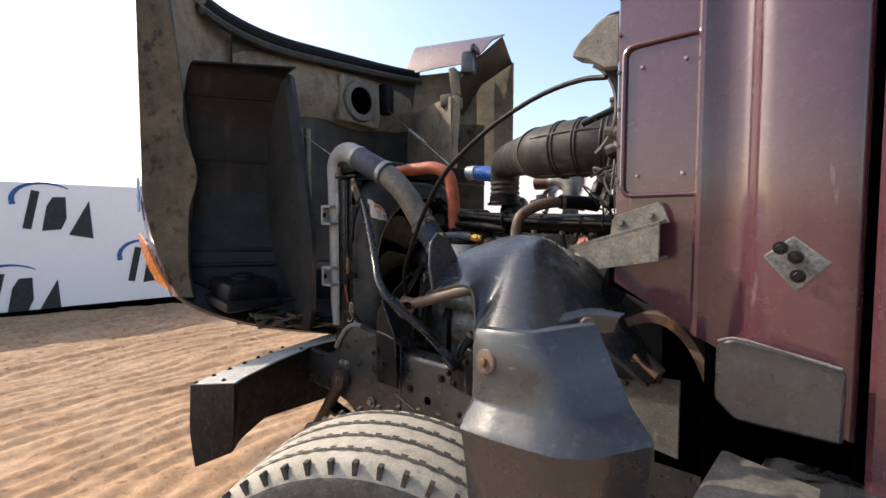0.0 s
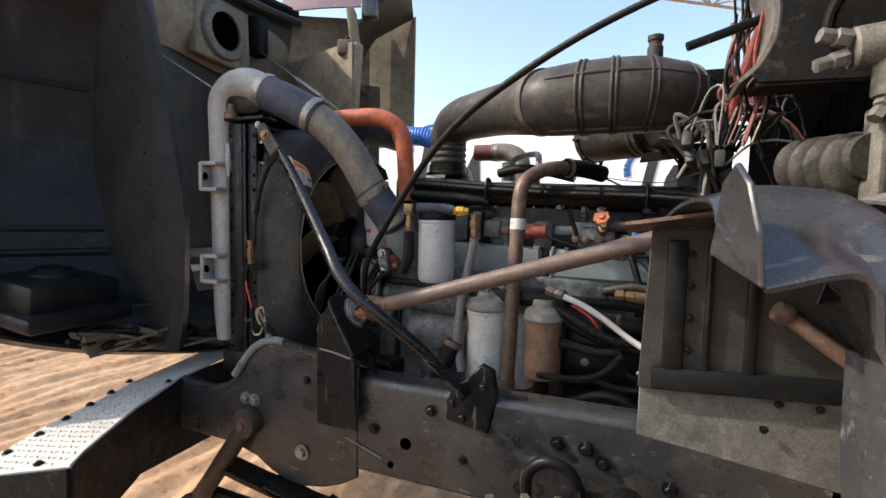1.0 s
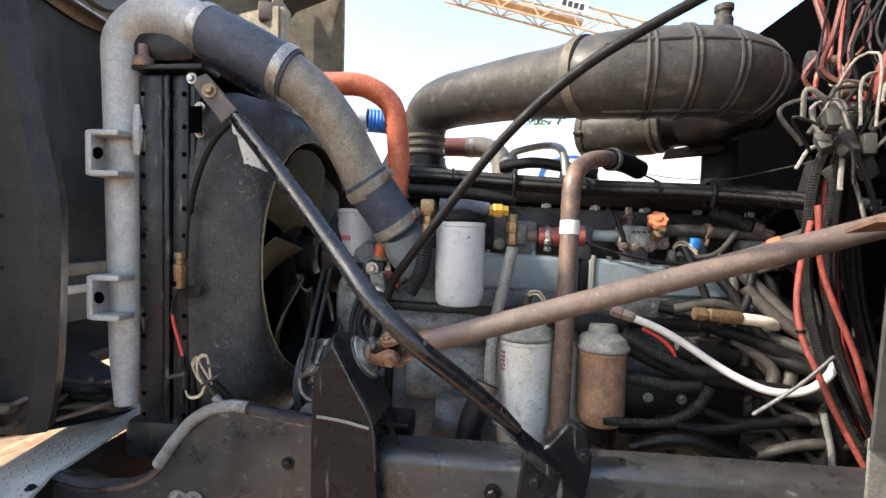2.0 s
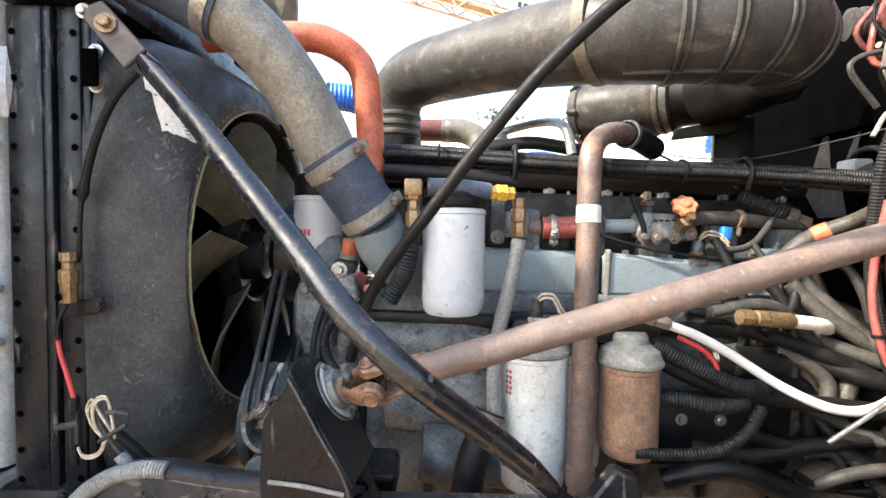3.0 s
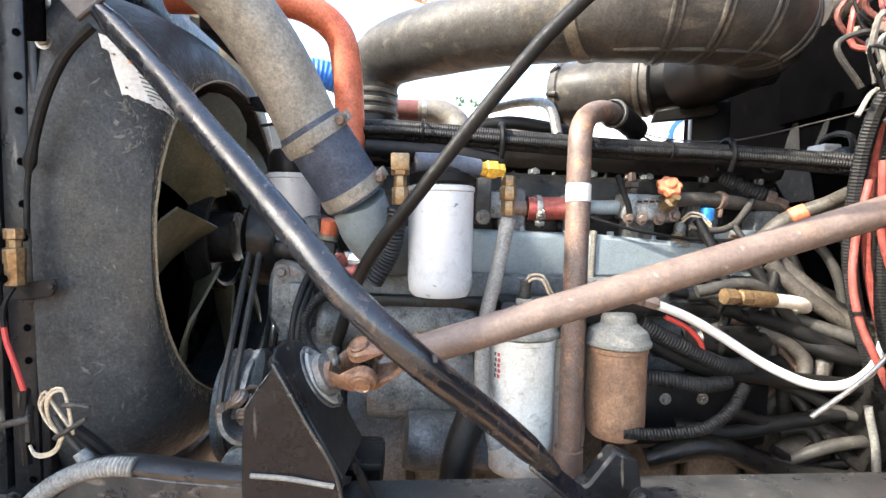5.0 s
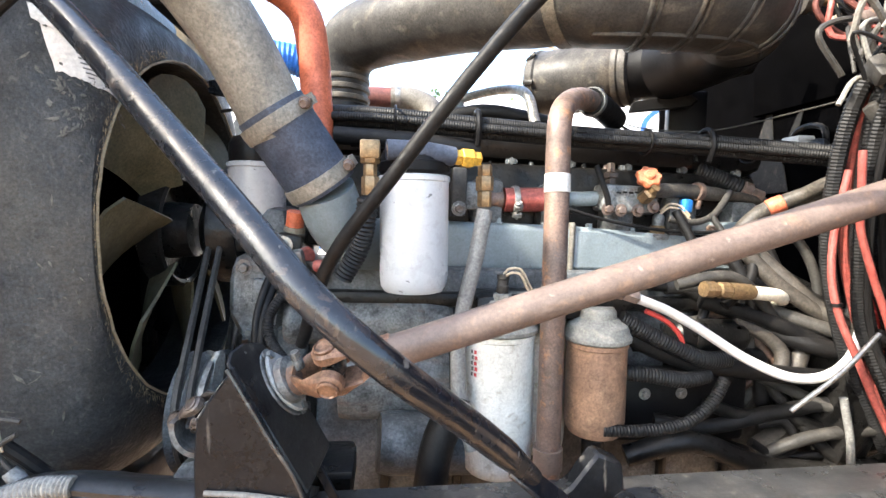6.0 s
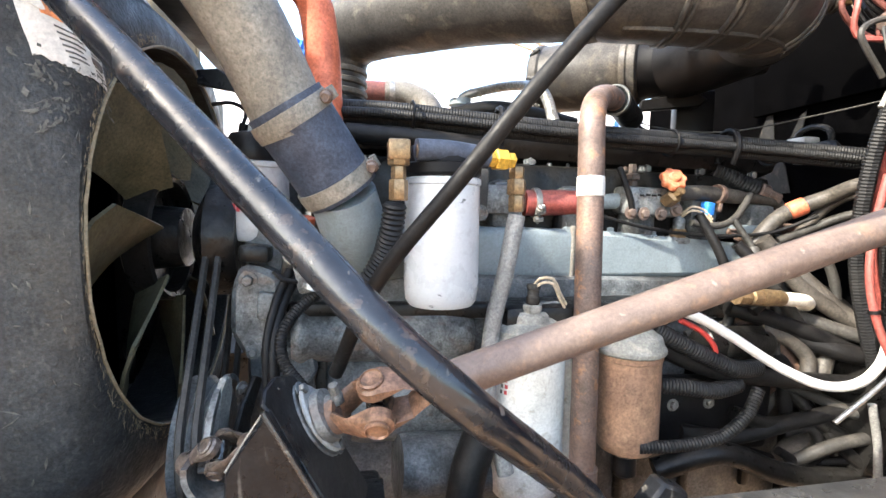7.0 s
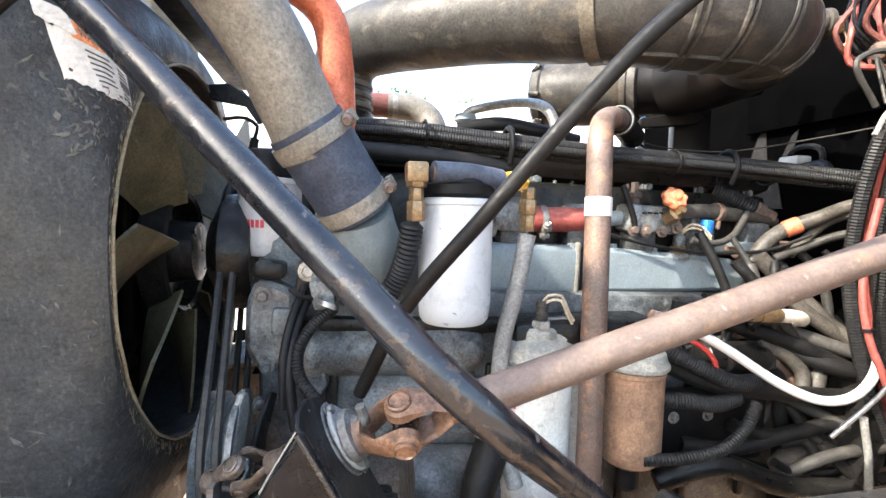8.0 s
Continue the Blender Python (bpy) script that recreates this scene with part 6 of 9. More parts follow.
# ---- charge-air pipe ----
cp = thing("charge_air_pipe", (-1.75, 1.10, 1.38), "charge-air pipe of cast elbow, beige tube and blue hoses", "pipe")
part("cast_elbow", tube([(-2.095, 1.10, 1.76), (-2.09, 1.10, 1.82), (-2.04, 1.095, 1.862), (-1.96, 1.085, 1.865), (-1.87, 1.075, 1.825)], [(0, 0.052), (1, 0.054)], 26, 0.012), SILVER, cp, "dull silver cast elbow")
part("upper_hose", tube([(-1.885, 1.075, 1.833), (-1.79, 1.075, 1.79), (-1.685, 1.095, 1.735)], 0.0585, 26, 0.012), BLUE_HOSE, cp, "faded blue silicone hose")
clamp("clamp", (-1.875, 1.076, 1.829), (0.9, 0, -0.42), 0.059, 0.022, cp)
clamp("clamp", (-1.700, 1.092, 1.744), (0.87, 0.13, -0.48), 0.059, 0.024, cp)
part("tube", tube([(-1.70, 1.092, 1.744), (-1.64, 1.11, 1.695), (-1.585, 1.14, 1.62), (-1.545, 1.165, 1.54), (-1.515, 1.18, 1.47)], 0.0535, 26, 0.012), TAN_PIPE, cp, "dull beige metal tube")
part("lower_hose", tube([(-1.532, 1.172, 1.512), (-1.495, 1.19, 1.455), (-1.452, 1.213, 1.388)], 0.0580, 26, 0.012), BLUE_HOSE, cp, "faded blue silicone hose")
clamp("clamp", (-1.522, 1.177, 1.494), (0.54, 0.26, -0.80), 0.0585, 0.024, cp, TAN_PIPE, (1.0, -0.45, 0.35))
clamp("clamp", (-1.462, 1.208, 1.402), (0.52, 0.28, -0.81), 0.0585, 0.024, cp, TAN_PIPE, (1.0, -0.35, 0.4))

coolant = hose("coolant_hose", [(-1.83, 1.30, 1.775), (-1.68, 1.31, 1.782), (-1.575, 1.325, 1.778), (-1.51, 1.345, 1.735), (-1.493, 1.355, 1.66), (-1.488, 1.36, 1.58), (-1.485, 1.365, 1.48)], 0.031, ORANGE, "orange-red silicone coolant hose")
hose("blue_hose", [(-1.70, 1.82, 1.80), (-1.63, 1.835, 1.795), (-1.57, 1.85, 1.775)], 0.042, BLUE, "bright blue ribbed hose", rib=0.003, rib_step=0.012, seg=18)
part("sleeve", lathe([(0.042, 0), (0.042, 0.06)], (-1.76, 1.815, 1.805), (1, 0, 0.0), 20), WHITE, coolant)

# ---- air intake duct ----
du = thing("air_intake_duct", (-1.0, 1.5, 1.64), "dusty black ribbed air intake duct", "duct")
part("elbow", tube([(-1.485, 1.80, 1.66), (-1.485, 1.80, 1.73), (-1.478, 1.792, 1.785), (-1.445, 1.762, 1.825), (-1.385, 1.71, 1.838), (-1.28, 1.61, 1.832), (-1.14, 1.475, 1.818), (-1.03, 1.37, 1.800), (-0.985, 1.325, 1.797)], [(0, 0.076), (0.08, 0.078), (0.2, 0.086), (0.35, 0.091), (0.6, 0.091), (0.85, 0.094), (1, 0.099)], 34, 0.02), DUCT, du)
for z in (1.672, 1.70, 1.728):
    part("bellow", lathe([(0.074, -0.010), (0.082, -0.006), (0.0835, 0.0), (0.082, 0.006), (0.074, 0.010)], (-1.485, 1.80, z), (0, 0, 1), 34), DUCT_TAN, du, "tan dusty collar ring")
BULB = ((-0.985, 1.325, 1.797, 0.100), (-0.955, 1.306, 1.792, 0.105), (-0.88, 1.29, 1.792, 0.108), (-0.78, 1.284, 1.793, 0.109), (-0.70, 1.288, 1.792, 0.108), (-0.65, 1.300, 1.790, 0.104), (-0.60, 1.33, 1.785, 0.099), (-0.565, 1.385, 1.775, 0.094), (-0.555, 1.46, 1.769, 0.094), (-0.570, 1.55, 1.760, 0.091), (-0.595, 1.625, 1.754, 0.088))
bulb_path = spline([q[:3] for q in BULB], 0.02)
bulb_len = [0.0]
for a, b in zip(BULB, BULB[1:]):
    bulb_len.append(bulb_len[-1] + (Vector(b[:3]) - Vector(a[:3])).length)
part("bulb", tube([q[:3] for q in BULB[:8]], [(l / bulb_len[7], q[3]) for l, q in zip(bulb_len[:8], BULB)], 44, 0.015), DUCT, du)
part("end_elbow", tube([q[:3] for q in BULB[7:]], [((l - bulb_len[7]) / (bulb_len[-1] - bulb_len[7]), q[3] - 0.002) for l, q in zip(bulb_len[7:], BULB[7:])], 40, 0.015), GASKET, du, "black rubber end elbow")


def on_bulb(s, angle, lift):
    """A point on the skin of the bulb: s along its path, angle round it from the top towards the near side."""
    f = s * (len(bulb_path) - 1)
    i = min(int(f), len(bulb_path) - 2)
    c = bulb_path[i].lerp(bulb_path[i + 1], f - i)
    d = (bulb_path[min(i + 2, len(bulb_path) - 1)] - bulb_path[max(i - 1, 0)]).normalized()
    side = Vector((0, 0, 1)).cross(d).normalized()
    r = np.interp(s, [l / bulb_len[-1] for l in bulb_len], [q[3] for q in BULB])
    return c + (d.cross(side) * math.cos(angle) - side * math.sin(angle)) * (r + lift)


for s0 in (0.20, 0.335, 0.47, 0.575):
    for ds in (-0.010, 0.010):
        part("rib", tube([on_bulb(s0 + ds, math.radians(a), 0.000) for a in range(-30, 212, 11)], 0.0058, 8, 0.02), DUCT, du, "raised moulded rib")
for a in (64, -6, 158):
    part("rib", tube([on_bulb(0.085 + 0.05 * k, math.radians(a), 0.0) for k in range(12)], [(0, 0.004), (0.1, 0.006), (1, 0.005)], 8, 0.02), DUCT, du, "raised moulded rib")
part("band", tube([(-0.998, 1.338, 1.7975), (-0.978, 1.320, 1.797)], 0.106, 40, 0.01), DUCT_TAN, du, "tan dusty band")
part("sensor_cap", lathe([(0.022, 0), (0.022, 0.045), (0.018, 0.05), (0.018, 0.06), (0.022, 0.065), (0.022, 0.078), (0.0, 0.082)], (-0.665, 1.305, 1.885), (0, 0, 1), 18), DUCT, du, "small capped nipple")
single("duct_cover_pipe", tube([(-0.86, 1.42, 1.882), (-0.76, 1.40, 1.912), (-0.66, 1.40, 1.908), (-0.58, 1.42, 1.875)], 0.014, 12), RUBBER, "black hose lying over the intake duct", "hose")

# ---- air cleaner drum behind the duct, turbo plumbing ----
ca = thing("air_cleaner", (-0.72, 1.77, 1.65), "dusty round air cleaner drum with latches beside the firewall", "air cleaner")
can_a, can_d = Vector((-0.872, 1.895, 1.768)), Vector((0.74, -0.67, -0.02)).normalized()
part("body", lathe([(0.0, -0.010), (0.06, -0.008), (0.094, 0.0), (0.103, 0.010), (0.104, 0.030), (0.099, 0.036), (0.099, 0.25), (0.096, 0.258), (0.0945, 0.262), (0.0965, 0.268), (0.0965, 0.278), (0.0925, 0.282), (0.0925, 0.288), (0.094, 0.294), (0.094, 0.302), (0.085, 0.308), (0, 0.308)], can_a, can_d, 44), DUCT, ca)
part("outlet", lathe([(0.0, 0.0), (0.084, 0.0), (0.080, 0.02), (0.080, 0.11), (0, 0.11)], can_a + can_d * 0.306, can_d, 32), GASKET, ca, "black outlet collar")
part("seam", tube([can_a + can_d * 0.12 + Vector((0, -0.07, -0.07)), can_a + can_d * 0.04 + Vector((0, -0.072, -0.07))], 0.004, 6, 0.02), DUCT, ca)
for a in (2.5, 3.3, 4.1, 5.2):
    c = can_a + can_d * 0.022 + Vector((0.67 * math.cos(a), 0.74 * math.cos(a), math.sin(a))) * 0.105
    k = part("latch", box((0.010, 0.014, 0.036), c, (math.degrees(a) - 90, 0, 42), 0.003), GREASE, ca, "steel over-centre latch")
    part("latch_wire", tube([c + can_d * 0.012, c - can_d * 0.014], 0.003, 6, 0.01), STEEL, k)
part("bracket", slab([(-0.06, 0.0), (0.10, 0.012), (0.12, 0.03), (0.09, 0.05), (-0.05, 0.03)], 0.02, (-0.62, 1.64, 1.635), (1, -0.3, 0), (0, 0, 1), 0.003), GASKET, ca, "black drum bracket")
part("tab", box((0.040, 0.006, 0.013), (-0.499, 1.623, 1.707), (0, -12, -20), 0.002), SILVER, ca, "bare metal tab")
part("foot", box((0.10, 0.05, 0.22), (-0.50, 1.66, 1.59), (0, 0, -20), 0.006), GASKET, ca, "black drum support")
tb = thing("turbocharger", (-1.35, 1.85, 1.5), "turbocharger with maroon hose and cast elbow", "turbocharger")
part("housing", lathe([(0.05, 0), (0.10, 0.02), (0.115, 0.06), (0.10, 0.10), (0.06, 0.12)], (-1.51, 1.86, 1.55), (1, 0, 0), 28), GREASE, tb)
part("inlet_flange", lathe([(0.06, 0), (0.098, 0), (0.098, 0.012), (0.085, 0.02), (0.085, 0.05), (0.07, 0.06)], (-1.485, 1.80, 1.605), (0, 0, 1), 30), GREASE, tb)
part("maroon_hose", tube([(-1.43, 2.05, 1.742), (-1.335, 2.05, 1.742)], 0.040, 20), MAROON, tb, "maroon silicone sleeve")
clamp("clamp", (-1.318, 2.05, 1.742), (1, 0, 0), 0.043, 0.018, tb)
part("elbow", tube([(-1.34, 2.05, 1.742), (-1.26, 2.045, 1.738), (-1.205, 2.03, 1.705), (-1.185, 2.01, 1.64), (-1.185, 2.0, 1.55)], 0.044, 20), ALU_BRACKET, tb, "rusty cast elbow")
hose("vent_pipe", [(-1.17, 1.68, 1.62), (-1.16, 1.68, 1.655), (-1.12, 1.66, 1.668), (-1.045, 1.57, 1.665), (-1.02, 1.48, 1.63), (-1.015, 1.42, 1.55)], 0.012, STEEL, "bent bare steel vent pipe", "pipe")
single("vent_valve", lathe([(0.03, 0), (0.03, 0.03), (0.022, 0.035), (0.022, 0.055), (0.03, 0.06), (0.028, 0.075), (0, 0.08)], (-1.17, 1.66, 1.57), (0, 0, 1), 18), ENGINE, "grey breather valve on the engine", "valve")

# ---- steering shaft ----
st = thing("steering_shaft", (-1.2, 0.97, 1.1), "rust-brown steering shaft with universal joint", "steering shaft")
sa, sd = Vector((-1.335, 0.953, 1.174)), Vector((-0.40, 0.940, 1.464))
sdir = (sd - sa).normalized()
part("tube", tube([sa, sd], 0.0215, 22, 0.05), RUST, st)
yk = Vector((-1.406, 0.957, 1.155))
fl = Vector((-1.482, 0.985, 1.123))
fdir = (yk - fl).normalized()
part("stub", tube([fl - fdir * 0.006, fl + fdir * 0.040], 0.0205, 20, 0.05), RUST_DARK, st)


def yoke(c, d, cross, parent, material, k=1.0, label="rusty forged yoke"):
    """A forged fork: a round socket that opens into two ears, each with a bearing cap."""
    d, x = d.normalized(), (cross - d * d.dot(cross)).normalized()
    w = d.cross(x)
    bm = lathe([(0.0, -0.078 * k), (0.018 * k, -0.078 * k), (0.0205 * k, -0.075 * k), (0.0205 * k, -0.056 * k), (0.019 * k, -0.050 * k), (0.0, -0.048 * k)], c, d, 24)
    for s in (-1, 1):
        own = bmesh.new()
        for t, q in ((0.021, 1.0), (0.0315, 0.96), (0.0345, 0.80)):
            for i in range(18):
                a = 2 * math.pi * i / 18
                own.verts.new(c + (x * s * t + (d * math.cos(a) + w * math.sin(a)) * 0.0185 * q) * k)
        for i in range(12):
            a = 2 * math.pi * i / 12
            own.verts.new(c + (d * -0.030 + x * (s * 0.024 + 0.0045 * math.cos(a)) + w * 0.0165 * math.sin(a)) * k)
        bmesh.ops.convex_hull(own, input=own.verts[:])
        join(bm, own)
        own = bmesh.new()
        for i in range(12):
            a = 2 * math.pi * i / 12
            own.verts.new(c + (d * -0.029 + x * (s * 0.024 + 0.0045 * math.cos(a)) + w * 0.0165 * math.sin(a)) * k)
            own.verts.new(c + (d * -0.052 + x * (s * 0.009 + 0.0085 * math.cos(a)) + w * 0.0175 * math.sin(a)) * k)
        bmesh.ops.convex_hull(own, input=own.verts[:])
        join(bm, own)
    y = part("yoke", bm, material, parent, label)
    for s in (-1, 1):
        part("bearing_cap", lathe([(0.0135 * k, 0), (0.0135 * k, 0.003 * k), (0.0115 * k, 0.0045 * k), (0.0105 * k, 0.0025 * k), (0.004 * k, 0.0015 * k), (0, 0.0025 * k)], c + x * s * 0.0345 * k, x * s, 24), material, y)
    return y


def cross_pins(c, p, q, parent, k=1.0):
    bm = bmesh.new()
    for v in (p, q):
        lathe([(0.0085 * k, -0.032 * k), (0.0085 * k, -0.014 * k), (0.0105 * k, -0.013 * k), (0.0105 * k, 0.013 * k), (0.0085 * k, 0.014 * k), (0.0085 * k, 0.032 * k)], c, v, 14, bm)
    lathe([(0.0, -0.016 * k), (0.013 * k, -0.014 * k), (0.0155 * k, 0.0), (0.013 * k, 0.014 * k), (0.0, 0.016 * k)], c, p, 14, bm)
    part("cross", bm, WET_STEEL, parent, "greasy shining cross pins")


pin = Vector((-0.02, -0.90, -0.44))
pin = (pin - fdir * fdir.dot(pin)).normalized()
yoke(yk, fdir, pin, st, YOKE)
pin2 = sdir.cross(pin).normalized()
yoke(yk, -sdir, pin2, st, YOKE)
cross_pins(yk, pin, pin2, st)
part("grease_nipple", lathe([(0.007, 0), (0.007, 0.010), (0.0055, 0.012), (0.0065, 0.018), (0.0055, 0.024), (0, 0.026)], fl + fdir * 0.036 + Vector((0, 0, 0.014)), (-0.25, -0.3, 1), 10), CASTING, st)

br = thing("steering_bracket", (-1.53, 0.97, 0.95), "black welded steering bearing bracket on the frame rail", "bracket")
part("face_plate", slab([(-1.557, 0.80), (-1.418, 0.80), (-1.436, 1.02), (-1.512, 1.172), (-1.524, 1.154), (-1.540, 1.132), (-1.553, 1.110), (-1.557, 1.06)], 0.007, (0, 0.920, 0), (1, 0, 0), (0, 0, 1), 0.002), BLACK, br, "black side plate")
face_n = Vector((0.862, -0.187, 0.47)).normalized()
fold = Vector((0.084, 0, -0.154)).normalized()
part("side_plate", slab([(-0.002, 0.0), (-0.010, 0.015), (-0.010, 0.045), (0.004, 0.078), (0.05, 0.098), (0.175, 0.095), (0.178, 0.0)], 0.006, (-1.521, 0.916, 1.172), fold, face_n.cross(fold), 0.002), BLACK, br, "black folded side plate")
part("stiffener", tube([(-1.518, 0.912, 1.170), (-1.478, 0.911, 1.096), (-1.438, 0.911, 1.022), (-1.428, 0.911, 0.93)], 0.0028, 8, 0.02), RAIL, br, "rolled plate edge")
part("edge_strip", tube([(-1.553, 0.918, 1.110), (-1.538, 0.930, 1.134), (-1.520, 0.943, 1.160), (-1.510, 0.952, 1.178)], 0.0024, 8, 0.02), RAIL, br, "chipped black upper edge")
part("weld_bead", tube([(-1.545, 0.911, 1.028), (-1.50, 0.910, 1.024), (-1.442, 0.911, 1.012)], 0.0032, 7, 0.01), TRIM, br, "pale weld bead")
fv = Vector((-0.041, -0.010, 0.087)).normalized()
fv = (fv - face_n * face_n.dot(fv)).normalized()
fu = fv.cross(face_n).normalized()
oval = [(0.026 * math.cos(a) * (1.0 + 0.25 * abs(math.cos(a))), 0.049 * math.sin(a)) for a in [2 * math.pi * k / 20 for k in range(20)]]
for off, size in ((0.0, 1.0), (0.007, 0.90)):
    part("bearing_flange", slab([(a * size, b * size) for a, b in oval], 0.006, fl + face_n * (off + 0.004), fu, fv, 0.002), SILVER if off else CASTING, br, "pressed oval bearing flange")
part("bearing", lathe([(0.017, 0), (0.028, 0), (0.031, 0.005), (0.029, 0.013), (0.020, 0.016), (0.018, 0.024)], fl + face_n * 0.014, face_n, 24), CASTING, br)
for s in (-1, 1):
    bolt(br, fl + face_n * 0.012 + fv * s * 0.040, face_n, 0.0065, CASTING)

# ---- brace ----
bs = thing("brace_strut", (-1.5, 0.9, 1.0), "bent black tubular brace from radiator to frame rail", "brace")
path = [(-1.775, 1.006, 1.628), (-1.70, 0.970, 1.558), (-1.56, 0.892, 1.421), (-1.47, 0.838, 1.332), (-1.41, 0.803, 1.272), (-1.345, 0.796, 1.213), (-1.25, 0.848, 1.123), (-1.165, 0.900, 1.035)]
part("tube", tube(path, [(0, 0.011), (0.05, 0.0165), (0.93, 0.0165), (1, 0.010)], 18, 0.012), BLACK_TUBE, bs)
part("upper_lug", slab([(-0.025, -0.02), (0.10, -0.022), (0.10, 0.022), (-0.025, 0.02), (-0.035, 0.0)], 0.008, (-1.84, 1.02, 1.685), (0.72, -0.25, -0.72), (0.7, 0.1, 0.7), 0.002), RUST_GREASE, bs, "rust-stained flattened upper lug")
bolt(bs, (-1.825, 1.003, 1.675), (0.2, -1, 0.1), 0.010, BRASS)
part("lower_lug", slab([(-0.02, -0.014), (0.09, -0.017), (0.09, 0.017), (-0.02, 0.014)], 0.007, (-1.185, 0.895, 1.042), (0.72, 0.2, -0.66), (0.3, 0.8, 0.55), 0.002), BLACK_TUBE, bs)
fb_ = thing("brace_bracket", (-1.10, 0.93, 0.95), "black cast brace bracket bolted to the rail", "bracket")
part("body", slab([(-0.09, -0.06), (0.03, -0.08), (0.05, 0.02), (0.04, 0.09), (0.005, 0.105), (-0.03, 0.06), (-0.08, 0.03)], -0.03, (-1.07, 0.945, 0.93), (1, 0, 0), (0, 0, 1), 0.004), BLACK, fb_)
part("ear", box((0.07, 0.05, 0.02), (-1.12, 0.915, 0.975), (0, 35, 0), 0.006), BLACK, fb_)
for x, z in ((-1.13, 0.935), (-1.10, 0.90), (-1.045, 0.99)):
    bolt(fb_, (x, 0.91, z), (0, -1, 0), 0.010, BLACK)

# ---- upright and crossing pipes ----
vp = thing("upright_pipe", (-1.04, 1.2, 0.88), "rusty upright coolant pipe with a white band", "pipe")
part("tube", tube([(-1.048, 1.184, 0.86), (-1.042, 1.196, 1.10), (-1.034, 1.216, 1.40), (-1.033, 1.220, 1.47), (-1.025, 1.235, 1.53), (-0.99, 1.285, 1.57), (-0.945, 1.33, 1.588), (-0.90, 1.375, 1.592)], 0.0225, 22, 0.012), RUST_DARK, vp)
part("tape_band", lathe([(0.0225, -0.017), (0.0238, -0.016), (0.0238, 0.016), (0.0225, 0.017)], (-1.034, 1.216, 1.405), (0.02, 0.06, 1), 22), WHITE_DIRTY, vp, "white tape band")
part("end_hose", tube([(-0.915, 1.362, 1.592), (-0.86, 1.42, 1.592), (-0.80, 1.48, 1.58)], 0.028, 18), RUBBER, vp, "black end hose")
clamp("clamp", (-0.905, 1.372, 1.593), (0.7, 0.7, 0.05), 0.029, 0.014, vp)
part("foot_clamp", lathe([(0.02, -0.02), (0.027, -0.02), (0.027, 0.02), (0.02, 0.02)], (-1.047, 1.186, 0.90), (0, 0, 1), 18), RUST, vp)

hose("hood_cable", [(-1.455, 1.01, 1.17), (-1.41, 0.945, 1.286), (-1.335, 0.905, 1.388), (-1.25, 0.872, 1.497), (-1.185, 0.850, 1.570), (-1.09, 0.812, 1.648), (-0.98, 0.765, 1.705), (-0.80, 0.71, 1.78), (-0.60, 0.645, 1.825), (-0.46, 0.59, 1.825), (-0.39, 0.56, 1.81)], [(0, 0.0085), (0.45, 0.0085), (0.75, 0.0065), (1, 0.0058)], RUBBER, "black sheathed hood cable in a long arc", "cable")
hose("return_hose", [(-1.17, 1.205, 1.355), (-1.187, 1.204, 1.263), (-1.208, 1.209, 1.159), (-1.215, 1.19, 1.03), (-1.19, 1.17, 0.93)], 0.0145, GREY_HOSE, "grey braided fuel hose")
hose("filter_hose", [(-1.375, 1.155, 1.37), (-1.38, 1.165, 1.33), (-1.392, 1.185, 1.285), (-1.42, 1.20, 1.235)], 0.0155, LOOM, "black ribbed filter hose", rib=0.003, rib_step=0.007)


def fitting(name, at, way, label, material=BRASS, sizes=((0.014, 0.03), (0.011, 0.02), (0.016, 0.025))):
    t = thing(name, at, label, "fitting")
    h = 0.0
    for r, l in sizes:
        p = Vector(at) + Vector(way).normalized() * h
        part("nut", lathe([(r * 0.9, 0), (r, 0.002), (r, l - 0.002), (r * 0.9, l)], p, way, 6), material, t)
        h += l
    return t


fitting("brass_fitting", (-1.371, 1.145, 1.375), (0, 0, 1), "brass elbow fitting beside the white filter")
part("elbow", box((0.032, 0.032, 0.03), (-1.371, 1.145, 1.447), bevel=0.004), BRASS, fitting("brass_fitting", (-1.345, 1.148, 1.447), (1, 0.1, 0), "brass side fitting on the filter hose", sizes=((0.012, 0.02), (0.010, 0.01))))
fitting("brass_fitting", (-1.172, 1.204, 1.36), (0, 0, 1), "brass elbow fitting above a grey hose", sizes=((0.013, 0.028), (0.016, 0.026), (0.013, 0.02)))
fitting("yellow_fitting", (-1.232, 1.172, 1.442), (1, 0.25, -0.02), "yellow-painted hose fitting by the filter", YELLOW, ((0.014, 0.012), (0.017, 0.022), (0.013, 0.014)))
hose("filter_bridge_hose", [(-1.345, 1.148, 1.449), (-1.29, 1.158, 1.449), (-1.232, 1.172, 1.443)], 0.0165, BLUE_HOSE, "dark blue hose across the filter cap")
hose("red_sleeve", [(-1.092, 1.385, 1.379), (-1.03, 1.383, 1.380), (-0.968, 1.38, 1.381)], 0.027, RED, "red silicone sleeve on the fuel line")
hose("fuel_line", [(-0.97, 1.418, 1.385), (-0.90, 1.40, 1.385), (-0.80, 1.37, 1.395)], 0.017, ENGINE, "grey steel fuel line by the head", "pipe")
